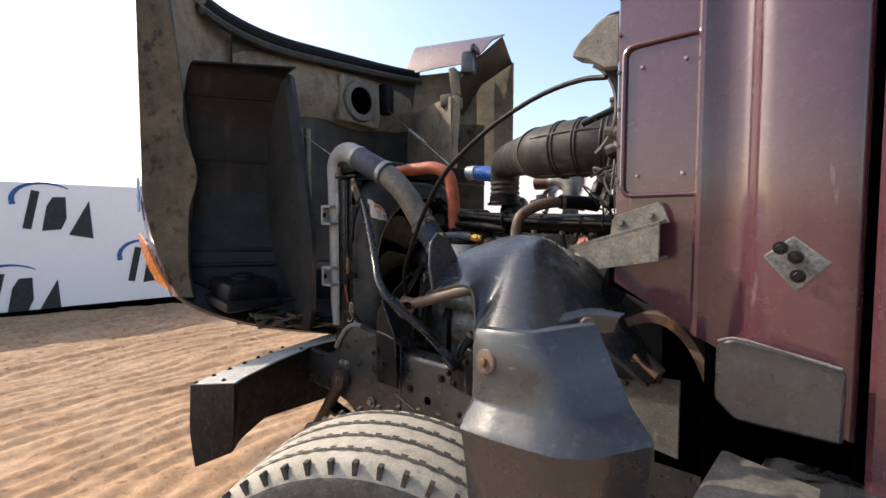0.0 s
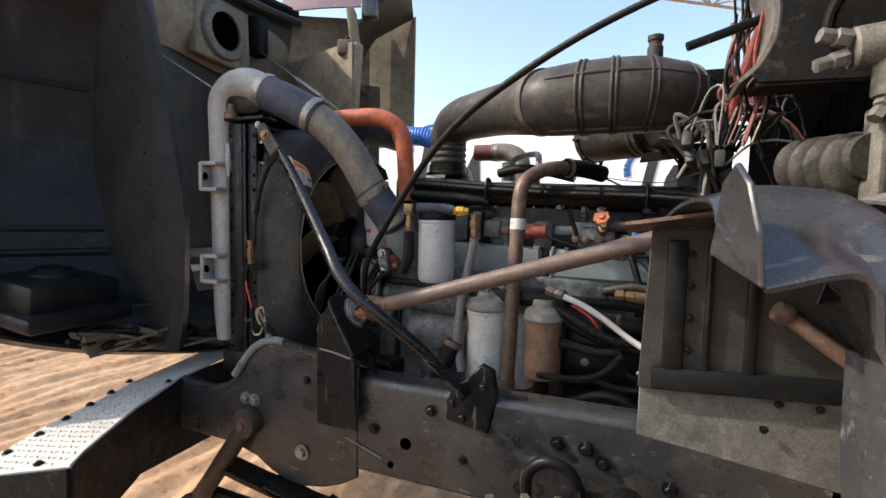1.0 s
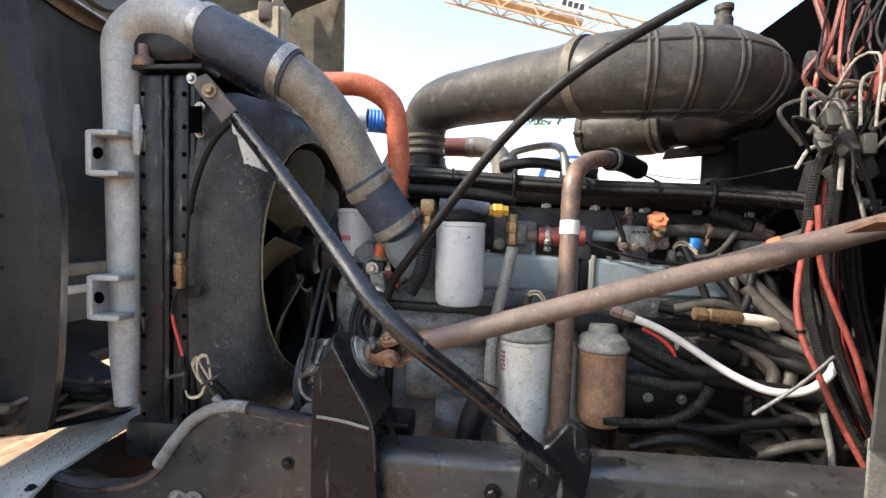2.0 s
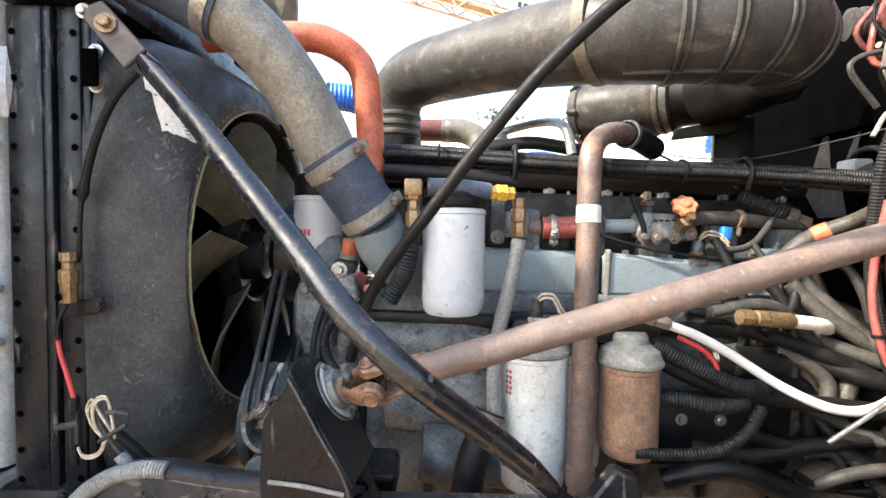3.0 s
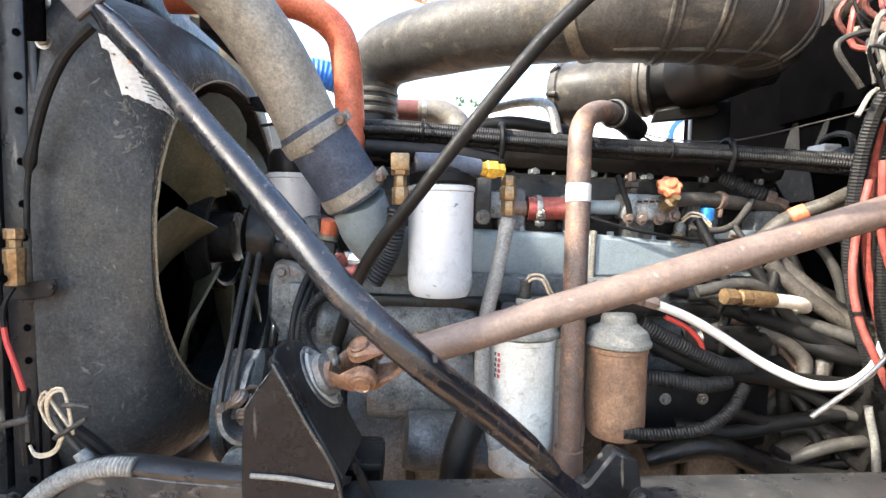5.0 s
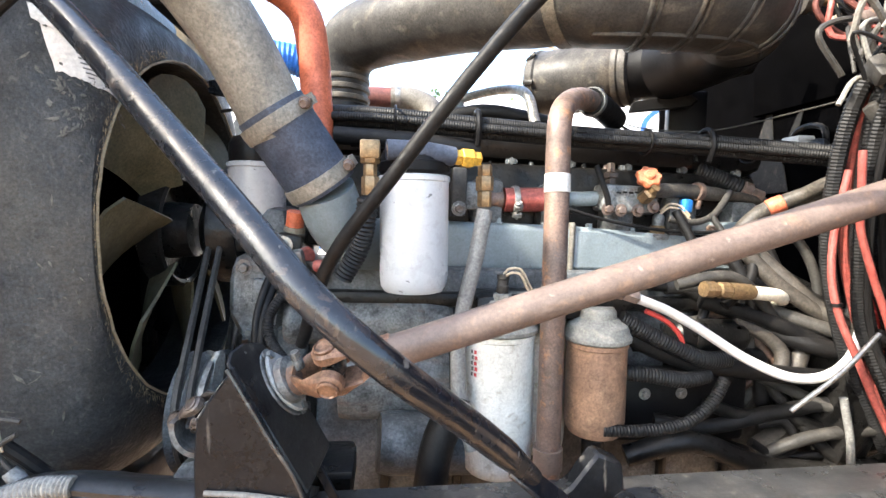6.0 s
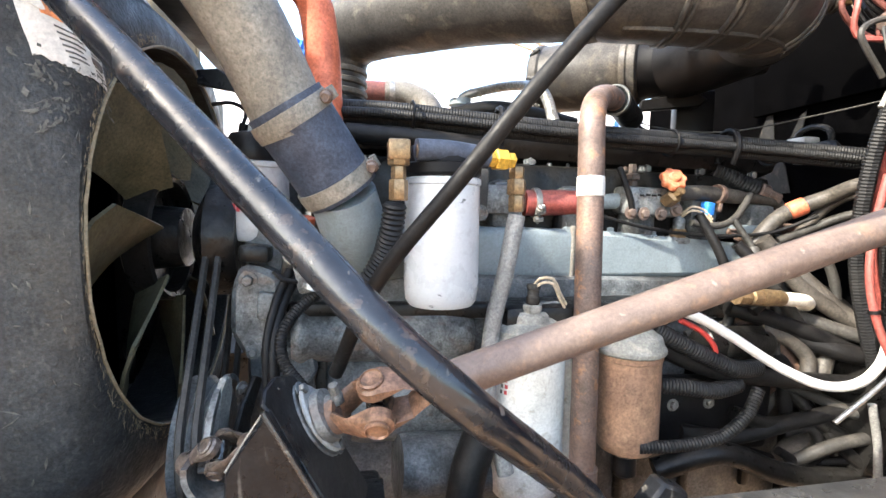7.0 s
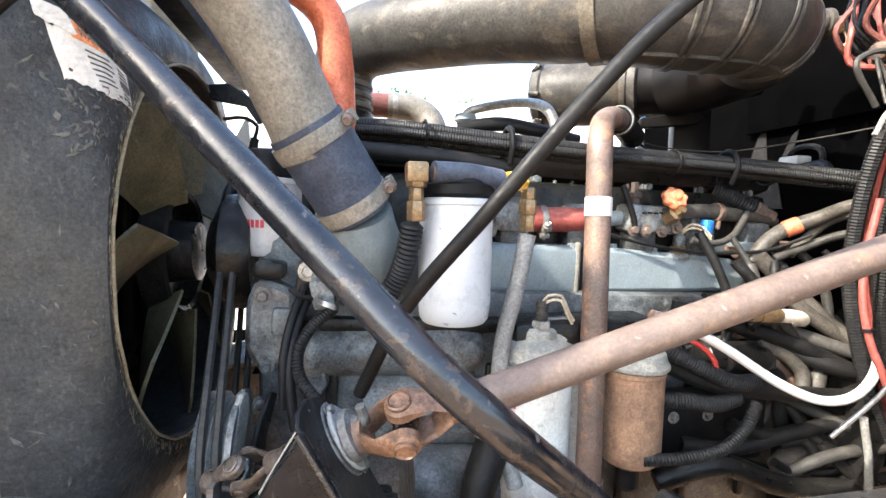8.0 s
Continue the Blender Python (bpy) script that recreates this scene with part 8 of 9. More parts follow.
# ---- bulkhead harness ----
def bulkhead_harness():
    rnd = random.Random(11)
    h = thing("bulkhead_harness", (-0.47, 1.13, 1.0), "thick bundle of black, red and grey wires by the firewall", "harness")
    for k in range(14):
        m = [LOOM, LOOM, RUBBER, LOOM, RED_WIRE, RUBBER, LOOM, RED, RUBBER, LOOM, RED_WIRE, RUBBER, LOOM, RUBBER][k]
        r = [0.011, 0.010, 0.008, 0.012, 0.007, 0.006, 0.010, 0.008, 0.007, 0.009, 0.005, 0.006, 0.011, 0.007][k]
        dx, dy = rnd.uniform(-0.05, 0.04), rnd.uniform(-0.05, 0.04)
        sp = rnd.uniform(0.5, 1.0)
        dx += 0.03
        pts = [(-0.52 + dx * 0.4, 1.07 + dy, 1.66 + rnd.uniform(-0.03, 0.03)), (-0.535 + dx * 0.6, 1.10 + dy, 1.54), (-0.525 + dx, 1.13 + dy, 1.42), (-0.505 + dx * 1.2, 1.15 + dy, 1.28), (-0.475 + dx * 1.3, 1.15 + dy * sp, 1.15), (-0.43 + dx * 1.2, 1.14 + dy, 1.02), (-0.37 + dx, 1.13 + dy, 0.90)]
        part("wire", tube(pts, r, 8, 0.03, rib=0.0011 if m is LOOM else 0.0, rib_step=0.006), m, h)
    # connector cluster and looped leads at the top
    for k in range(22):
        a = Vector((-0.57 + rnd.uniform(-0.05, 0.09), 1.04 + rnd.uniform(-0.05, 0.08), 1.60 + rnd.uniform(-0.07, 0.06)))
        b = a + Vector((rnd.uniform(-0.05, 0.08), rnd.uniform(-0.04, 0.04), rnd.uniform(0.03, 0.09)))
        c = b + Vector((rnd.uniform(0.0, 0.08), rnd.uniform(-0.04, 0.04), rnd.uniform(-0.07, 0.02)))
        d = c + Vector((rnd.uniform(-0.03, 0.05), rnd.uniform(-0.03, 0.03), rnd.uniform(-0.14, -0.05)))
        part("lead", tube([a, b, c, d], rnd.choice([0.0025, 0.003, 0.004, 0.005]), 7, 0.012), rnd.choice([HOSE_GREY, TRIM, HOSE_TAN, HOSE_GREY, RUBBER]), h)
    for k in range(8):
        at = (-0.57 + rnd.uniform(-0.04, 0.07), 1.03 + rnd.uniform(-0.04, 0.06), 1.57 + rnd.uniform(-0.05, 0.05))
        part("connector", box((0.030, 0.022, 0.040), at, (rnd.uniform(-30, 30), rnd.uniform(-30, 30), rnd.uniform(0, 90)), 0.004), HOSE_GREY, h, "dusty grey wiring connector")
    for k in range(10):
        x, y, z = -0.50 + rnd.uniform(-0.03, 0.05), 1.02 + rnd.uniform(-0.1, 0.05), 1.95
        part("wire", tube([(x - 0.02, y - 0.02, z + rnd.uniform(0, 0.12)), (x + rnd.uniform(-0.03, 0.03), y, 1.87), (x + rnd.uniform(-0.04, 0.04), y + 0.02, 1.78), (x, y + 0.03, 1.68), (x - 0.02, y + 0.03, 1.60)], rnd.choice([0.0028, 0.0035, 0.0045]), 7, 0.02), [MAROON, WIRE_TAN, RUBBER, MAROON, RUBBER, GREY_HOSE, RUBBER, RUBBER, RUBBER, RED][k], h)
    part("red_cable", tube([(-0.47, 0.97, 1.86), (-0.49, 0.99, 1.78), (-0.505, 1.02, 1.71), (-0.51, 1.04, 1.66)], 0.013, 10), RED, h, "thick red cable")


bulkhead_harness()

# ---- cowl plate, fittings and boot ----
cw = thing("cowl_plate", (-0.35, 0.85, 1.69), "dark cowl side plate with arched opening", "cowl")
arch = [(-0.585 + 0.108 * math.cos(a), 1.815 + 0.135 * math.sin(a)) for a in [math.radians(-62 + 130 * k / 12) for k in range(13)]]
part("plate", slab([(-0.505, 1.692), (-0.20, 1.685), (-0.20, 2.02), (-0.47, 2.02), (-0.545, 1.975)] + arch[::-1][1:-1], 0.008, (0, 0.842, 0), (1, 0, 0), (0, 0, 1), 0.002), MATTE, cw)
rim = [[(x - 0.0, 0.842, z), (x + 0.004, 0.90, z), (x + 0.01, 0.99, z)] for x, z in arch]
part("arch_rim", sheet(rim, 0.008, fine=2), ALU_BRACKET, cw, "dusty rim of the arched opening")
part("top_arm", slab([(-0.597, 1.970), (-0.590, 1.958), (-0.552, 1.946), (-0.505, 1.912), (-0.46, 1.905), (-0.46, 2.045), (-0.50, 2.050), (-0.572, 2.005)], 0.05, (0, 0.86, 0), (1, 0, 0), (0, 0, 1), 0.006), ALU_BRACKET, cw, "rusty cowl support arm")
part("top_seal", tube([(-0.600, 0.85, 1.985), (-0.572, 0.848, 2.012), (-0.500, 0.846, 2.056), (-0.45, 0.846, 2.052)], 0.010, 10, 0.02), RUBBER, cw, "torn black seal on the arm")
part("opening", lathe([(0, 0), (0.042, 0), (0.048, 0.003), (0.05, 0)], (-0.405, 0.841, 1.845), (0, -1, 0), 26), DARK, cw, "round hole in the plate")
part("return_edge", box((0.31, 0.08, 0.010), (-0.352, 0.88, 1.690), bevel=0.004), MATTE, cw)
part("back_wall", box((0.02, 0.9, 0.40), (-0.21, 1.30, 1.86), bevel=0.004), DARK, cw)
hose("support_rod", [(-0.62, 0.94, 1.805), (-0.55, 0.945, 1.828), (-0.48, 0.955, 1.853)], 0.010, BLACK, "black support rod under the cowl", "rod")
for x in (-0.48, -0.30):
    bolt(cw, (x, 0.841, 1.72), (0, -1, 0), 0.006, STEEL)
vv = thing("brake_valve", (-0.41, 0.69, 1.66), "dusty cast brake valve with fittings", "valve", shift=(0.050, 0.03, -0.004))
part("body", lathe([(0.030, 0), (0.034, 0.004), (0.034, 0.08), (0.026, 0.09), (0.026, 0.12)], (-0.455, 0.70, 1.712), (1, -0.05, 0.1), 18), ALU_BRACKET, vv)
part("lower_body", lathe([(0.024, 0), (0.026, 0.004), (0.026, 0.07), (0.018, 0.075)], (-0.40, 0.695, 1.635), (0, 0, 1), 14), ALU_BRACKET, vv)
for at, way in (((-0.46, 0.69, 1.725), (-1, -0.2, 0.2)), ((-0.46, 0.695, 1.700), (-1, -0.1, -0.3)), ((-0.40, 0.665, 1.72), (0, -1, 0.2)), ((-0.385, 0.67, 1.665), (0.1, -1, 0)), ((-0.40, 0.695, 1.635), (-0.6, -0.3, -1)), ((-0.40, 0.69, 1.745), (0, 0, 1))):
    part("fitting", lathe([(0.013, 0), (0.015, 0.002), (0.015, 0.022), (0.010, 0.024), (0.012, 0.028), (0.012, 0.045), (0, 0.045)], at, way, 6), ALU_BRACKET, vv, "dusty pipe fitting")
part("pipe", tube([(-0.40, 0.70, 1.77), (-0.405, 0.72, 1.83), (-0.43, 0.75, 1.85), (-0.455, 0.78, 1.81), (-0.46, 0.79, 1.76)], 0.010, 10), RUBBER, vv, "black bent hose")
bt = thing("pedal_boot", (-0.40, 0.86, 1.47), "dusty pleated rubber pedal boot", "boot")
for k in range(4):
    y = 0.925 - k * 0.047
    part("pleat", lathe([(0.03, -0.018), (0.050, -0.012), (0.058, -0.002), (0.058, 0.003), (0.050, 0.012), (0.03, 0.018)], (-0.395 + k * 0.010, y, 1.540 - k * 0.004), (0.25, -1, 0), 26), HOSE_TAN, bt)
part("core", lathe([(0.04, 0), (0.04, 0.2)], (-0.40, 0.945, 1.540), (0.25, -1, 0), 18), HOSE_TAN, bt)
part("end_plate", box((0.02, 0.05, 0.16), (-0.352, 0.75, 1.54), (0, 0, 10), 0.008), ALU_BRACKET, bt)
part("socket", lathe([(0.032, 0), (0.036, 0.01), (0.036, 0.05), (0.028, 0.06)], (-0.425, 0.941, 1.457), (0.955, -0.01, 0.295), 18), ALU_BRACKET, bt, "shaft socket")
fr = thing("firewall_fittings", (-0.21, 1.55, 1.5), "grey junction block and grommet on the firewall", "junction block")
part("block", box((0.05, 0.06, 0.05), (-0.235, 1.56, 1.545), bevel=0.006), SILVER, fr)
part("nut", lathe([(0.022, 0), (0.022, 0.02)], (-0.235, 1.555, 1.50), (0, 0, 1), 6), SILVER, fr)
part("grommet", tube([(-0.208, 1.50, 1.54), (-0.208, 1.51, 1.585), (-0.208, 1.56, 1.60), (-0.208, 1.60, 1.585), (-0.208, 1.61, 1.54)], 0.008, 8), RUBBER, fr)
part("hose", tube([(-0.235, 1.54, 1.535), (-0.27, 1.48, 1.535), (-0.30, 1.42, 1.53), (-0.33, 1.38, 1.50)], 0.012, 9), RUBBER, fr)
# Thin grey slabs draw the light reflected on the firewall.
for outline in ([(1.700, 1.700), (1.755, 1.560), (1.78, 1.50), (1.72, 1.42), (1.62, 1.425), (1.64, 1.50), (1.683, 1.565)], [(1.585, 1.655), (1.605, 1.64), (1.635, 1.575), (1.600, 1.575)]):
    single("reflection_patch", slab(outline, -0.003, (-0.197, 0, 0), (0, 1, 0), (0, 0, 1), 0.0005), MATTE, "dull grey patch painted as a light reflection on the firewall", "insulation", "patches on the firewall")
pl = thing("round_plug", (-0.42, 1.38, 1.83), "round electrical plug on the firewall bracket", "plug")
part("ring", lathe([(0.022, 0), (0.034, 0.002), (0.034, 0.014), (0.028, 0.016), (0.028, 0.022), (0.034, 0.024), (0.034, 0.034), (0.02, 0.036)], (-0.43, 1.37, 1.838), (1, -0.3, 0), 22), HOSE_TAN, pl)
part("nose", lathe([(0.018, 0), (0.018, 0.03), (0.012, 0.034), (0, 0.035)], (-0.395, 1.36, 1.838), (1, -0.3, 0), 16), BRASS, pl)
part("lead", tube([(-0.37, 1.35, 1.838), (-0.36, 1.34, 1.81), (-0.375, 1.33, 1.785), (-0.40, 1.32, 1.775)], 0.006, 8), WIRE_TAN, pl)
single("duct_mount", slab([(-0.56, 1.90), (-0.44, 1.90), (-0.38, 1.84), (-0.46, 1.70), (-0.54, 1.68)], 0.01, (0, 1.47, 0), (1, 0, 0), (0, 0, 1), 0.003), GASKET, "black steel duct mounting plate", "bracket")
hose("thin_wire", [(-0.88, 1.42, 1.585), (-0.75, 1.46, 1.56), (-0.62, 1.40, 1.545), (-0.55, 1.22, 1.555), (-0.50, 1.10, 1.57)], 0.0015, HOSE_GREY, "thin grey wire strung to the bulkhead", "wire")
hose("thin_wire", [(-0.86, 1.45, 1.60), (-0.78, 1.47, 1.56), (-0.70, 1.45, 1.52)], 0.003, RUBBER, "thin black wire by the valve cover", "wire")
hose("breather_hose", [(-1.20, 1.62, 1.60), (-1.10, 1.60, 1.615), (-1.0, 1.58, 1.60), (-0.90, 1.56, 1.575)], 0.018, RUBBER, "black breather hose on the valve cover")
hose("cover_hose", [(-1.42, 1.36, 1.50), (-1.34, 1.37, 1.50), (-1.22, 1.38, 1.49)], 0.020, RUBBER, "thick black hose on the valve cover")

# ---- shock absorber and spring hardware by the wheel ----
sh = thing("spring_hanger", (-0.9, 0.9, 0.7), "black spring hanger and curved pipe on the rail", "hanger")
part("curved_pipe", tube([(-0.93, 0.92, 0.72), (-0.925, 0.91, 0.79), (-0.885, 0.905, 0.828), (-0.83, 0.905, 0.82), (-0.80, 0.91, 0.77), (-0.79, 0.92, 0.70)], 0.015, 12), BLACK, sh, "curved black pipe")
part("bump_stop", lathe([(0.05, 0), (0.05, 0.06), (0.03, 0.08)], (-0.70, 0.90, 0.76), (0, -1, 0.1), 18), GREASE, sh)
bolt(sh, (-0.70, 0.82, 0.77), (0, -1, 0.1), 0.016, GREASE)
bolt(sh, (-0.79, 0.95, 0.86), (0, -1, 0), 0.013, BLACK)

# ---- crowded hoses and pipes between block and firewall ----
def crowd():
    rnd = random.Random(23)
    kinds = [(HOSE_GREY, "dusty grey rubber hose low by the firewall"), (RUBBER, "black rubber hose low by the firewall"), (HOSE_GREY, "dusty grey rubber hose low by the firewall"), (RUST_DARK, "rusty steel pipe low by the firewall"), (GREASE, "greasy dark pipe low by the firewall")]
    for k in range(11):
        m, lab = kinds[k % 5]
        z0, z1 = rnd.uniform(0.86, 1.22), rnd.uniform(0.84, 1.14)
        y0, y1 = rnd.uniform(1.24, 1.34), rnd.uniform(1.16, 1.30)
        x0 = rnd.uniform(-0.86, -0.66)
        sag = rnd.uniform(-0.05, 0.06)
        hose("engine_hose", [(x0, y0, z0), (x0 + 0.10, y0 - 0.02, z0 + sag * 0.5), (-0.55, (y0 + y1) / 2, (z0 + z1) / 2 + sag), (-0.45, y1, z1 + sag * 0.4), (-0.34, y1 - 0.01, z1)], rnd.choice((0.009, 0.012, 0.014, 0.017)), m, lab)
    for k in range(5):
        x = -0.72 + 0.085 * k
        hose("engine_hose", [(x, 1.34, 1.36 - 0.01 * k), (x + 0.03, 1.31, 1.28), (x + 0.05, 1.29, 1.19), (x + 0.02, 1.28, 1.08), (x + 0.04, 1.27, 0.95)], rnd.choice((0.007, 0.010, 0.013)), [RUBBER, HOSE_GREY][k % 2], ["black rubber hose low by the firewall", "dusty grey rubber hose low by the firewall"][k % 2])


crowd()


# ---- fuel plumbing between manifold and firewall ----
tp = thing("tap_line", (-0.66, 1.36, 1.40), "dusty grey-brown pipe behind the orange tap", "pipe")
part("pipe", tube([(-0.80, 1.345, 1.400), (-0.766, 1.35, 1.403), (-0.699, 1.36, 1.406), (-0.629, 1.37, 1.401), (-0.549, 1.38, 1.396), (-0.47, 1.39, 1.385)], [(0, 0.012), (0.12, 0.016), (0.6, 0.016), (0.7, 0.011), (1, 0.011)], 14), HOSE_TAN, tp)
part("clip", lathe([(0.014, -0.006), (0.021, -0.006), (0.022, 0.0), (0.021, 0.006), (0.014, 0.006)], (-0.655, 1.365, 1.404), (1, 0.14, -0.05), 16), RUST_DARK, tp, "rusty clip")
part("ear", box((0.008, 0.012, 0.026), (-0.655, 1.36, 1.378), (0, 10, 0), 0.002), RUST_DARK, tp)
hose("bleed_hose", [(-0.585, 1.352, 1.405), (-0.600, 1.348, 1.385), (-0.629, 1.342, 1.353), (-0.66, 1.34, 1.338), (-0.70, 1.34, 1.336), (-0.735, 1.342, 1.343)], 0.0075, HOSE_GREY, "thin grey bleed hose looping under the tap pipe")
th = thing("taped_hose", (-0.5, 1.3, 1.38), "taped grey hose with an orange band", "hose")
part("hose", tube([(-0.585, 1.335, 1.295), (-0.567, 1.33, 1.325), (-0.537, 1.32, 1.359), (-0.509, 1.30, 1.379), (-0.480, 1.27, 1.398), (-0.47, 1.22, 1.421), (-0.44, 1.17, 1.43)], [(0, 0.017), (0.5, 0.016), (1, 0.012)], 14), HOSE_TAN, th)
part("tape", lathe([(0.0165, -0.016), (0.0185, -0.014), (0.0188, 0.0), (0.0185, 0.014), (0.0165, 0.016)], (-0.515, 1.304, 1.375), (0.75, -0.5, 0.45), 18), ORANGE, th, "orange tape band")
hose("branch_hose", [(-0.52, 1.30, 1.315), (-0.486, 1.30, 1.345), (-0.466, 1.27, 1.386), (-0.462, 1.22, 1.407), (-0.43, 1.16, 1.41)], 0.010, HOSE_TAN, "tan branch hose to the firewall")
hose("branch_hose", [(-0.55, 1.31, 1.305), (-0.50, 1.29, 1.33), (-0.455, 1.25, 1.36), (-0.42, 1.18, 1.375)], 0.009, HOSE_GREY, "grey branch hose to the firewall")
ch = thing("corrugated_stub", (-0.52, 1.40, 1.41), "black corrugated stub with rusty end", "hose")
part("hose", tube([(-0.62, 1.43, 1.46), (-0.577, 1.42, 1.442), (-0.525, 1.40, 1.415)], 0.021, 14, rib=0.0014, rib_step=0.007), LOOM, ch)
part("end", lathe([(0.018, 0), (0.022, 0.004), (0.022, 0.02), (0.015, 0.024), (0.015, 0.05)], (-0.523, 1.40, 1.414), (0.8, -0.25, -0.35), 10), RUST_DARK, ch, "rusty end")
sn = thing("intake_sensor", (-0.735, 1.36, 1.32), "hex sensor with blue plug on the manifold", "sensor")
part("seat", lathe([(0.027, 0), (0.027, 0.008), (0.020, 0.012), (0, 0.012)], (-0.735, 1.385, 1.298), (0, -0.1, 1), 20), CASTING, sn)
part("hex", lathe([(0.018, 0), (0.018, 0.018), (0.012, 0.021), (0, 0.021)], (-0.735, 1.384, 1.308), (0, -0.1, 1), 6), BRASS, sn, "brass hex body")
part("dome", lathe([(0.013, 0), (0.013, 0.018), (0.008, 0.026), (0, 0.028)], (-0.735, 1.382, 1.328), (0, -0.1, 1), 14), CASTING, sn)
part("plug", box((0.022, 0.020, 0.028), (-0.690, 1.352, 1.372), (0, 5, 10), 0.003), CONNECT, sn, "bright blue plug")
for dz in (0.0, 0.008):
    part("wire", tube([(-0.735, 1.375, 1.352 + dz), (-0.725, 1.355, 1.368 + dz), (-0.705, 1.345, 1.362 + dz), (-0.685, 1.342, 1.342 + dz)], 0.0026, 7, 0.008), WIRE_TAN, sn)
mgp = thing("manifold_tail", (-0.57, 1.37, 1.32), "grey tail casting with rusty end block", "casting")
part("body", box((0.15, 0.04, 0.030), (-0.585, 1.385, 1.322), (0, 0, 0), 0.006), ENGINE, mgp)
part("end_block", box((0.055, 0.05, 0.034), (-0.49, 1.368, 1.322), (0, -6, 8), 0.006), RUST_DARK, mgp, "rusty end block")
bolt(mgp, (-0.508, 1.345, 1.328), (0, -1, 0), 0.008, RUST_DARK)
for pts, r, m, lab in (
        ([(-0.60, 1.30, 1.31), (-0.56, 1.28, 1.262), (-0.526, 1.25, 1.218), (-0.487, 1.22, 1.170), (-0.445, 1.18, 1.135), (-0.36, 1.15, 1.11)], 0.0165, HOSE_TAN, "brown taped hose dropping to the firewall"),
        ([(-0.66, 1.27, 1.165), (-0.63, 1.26, 1.154), (-0.554, 1.24, 1.115), (-0.503, 1.20, 1.096), (-0.40, 1.17, 1.08)], 0.018, RUBBER, "thick black hose behind the white loop"),
        ([(-0.63, 1.285, 1.18), (-0.582, 1.27, 1.168), (-0.518, 1.25, 1.130), (-0.505, 1.23, 1.09), (-0.522, 1.22, 1.04)], 0.016, HOSE_TAN, "dusty bent elbow pipe"),
        ([(-0.61, 1.31, 1.29), (-0.615, 1.275, 1.22), (-0.605, 1.262, 1.16), (-0.60, 1.255, 1.08)], 0.012, HOSE_GREY, "grey hose dropping beside the fitting"),
        ([(-0.70, 1.24, 0.97), (-0.62, 1.23, 0.945), (-0.55, 1.22, 0.955), (-0.492, 1.21, 0.93), (-0.42, 1.19, 0.90)], 0.014, GREASE, "greasy pipe above the rail"),
        ([(-0.62, 1.21, 0.90), (-0.57, 1.20, 0.875), (-0.53, 1.20, 0.90), (-0.55, 1.21, 0.94), (-0.60, 1.22, 0.93)], 0.009, RUBBER, "black looped hose above the rail"),
        ([(-0.486, 1.15, 1.01), (-0.479, 1.15, 0.984), (-0.465, 1.15, 0.93), (-0.457, 1.15, 0.86)], 0.007, GREY_HOSE, "pale grey pipe stub above the rail")):
    hose("plumbing_hose", pts, r, m, lab)
cyl = thing("grey_canister", (-0.70, 1.25, 1.10), "dusty dark canister lying beside the block", "canister")
part("body", lathe([(0, 0), (0.028, 0), (0.034, 0.006), (0.034, 0.14), (0.028, 0.152), (0, 0.152)], (-0.772, 1.255, 1.108), (1, 0, -0.03), 22), GREASE, cyl)
part("strap", lathe([(0.030, -0.006), (0.036, -0.006), (0.036, 0.006), (0.030, 0.006)], (-0.73, 1.255, 1.107), (1, 0, -0.03), 22), HOSE_GREY, cyl)
single("grey_casting", box((0.13, 0.05, 0.06), (-0.53, 1.245, 0.88), (0, -25, 12), 0.018), HOSE_TAN, "dusty casting low beside the block", "casting")
rb_ = thing("red_battery_cable", (-0.55, 1.09, 1.15), "thick red battery cable with a tie", "cable")
part("cable", tube([(-0.565, 1.10, 1.43), (-0.578, 1.105, 1.33), (-0.583, 1.10, 1.25), (-0.574, 1.09, 1.183), (-0.548, 1.08, 1.117), (-0.511, 1.07, 1.03), (-0.46, 1.06, 0.93)], 0.0062, 12), RED, rb_)
part("tie", lathe([(0.007, -0.003), (0.0095, -0.003), (0.0095, 0.003), (0.007, 0.003)], (-0.577, 1.093, 1.20), (0.1, -0.1, -1), 14), GASKET, rb_)
hose("red_cable", [(-0.57, 1.075, 1.46), (-0.561, 1.08, 1.402), (-0.547, 1.09, 1.337), (-0.515, 1.09, 1.251), (-0.47, 1.09, 1.15), (-0.43, 1.09, 1.02)], 0.006, RED, "thin red battery cable beside the harness", "cable")

# ---- small fittings along the manifold and head ----
rs = thing("sleeve_clamp", (-1.068, 1.385, 1.38), "steel band clamp on the red sleeve", "clamp")
clamp("band", (-1.068, 1.385, 1.3795), (1, -0.02, 0.01), 0.0285, 0.012, rs, STEEL, (0, -0.8, -0.6))
lb = thing("line_block", (-1.18, 1.36, 1.39), "dark bolted fuel line block", "block")
part("block", box((0.032, 0.05, 0.10), (-1.200, 1.352, 1.392), (0, 2, 0), 0.006), HOSE_GREY, lb)
bolt(lb, (-1.200, 1.327, 1.358), (0, -1, 0), 0.010, CASTING)
part("body", box((0.06, 0.05, 0.06), (-1.155, 1.38, 1.385), (0, 2, 0), 0.008), CASTING, lb)
part("collar", lathe([(0.017, 0), (0.021, 0.004), (0.021, 0.03), (0.017, 0.034)], (-1.128, 1.385, 1.379), (1, 0, 0), 16), RUST_DARK, lb)
rnd = random.Random(31)
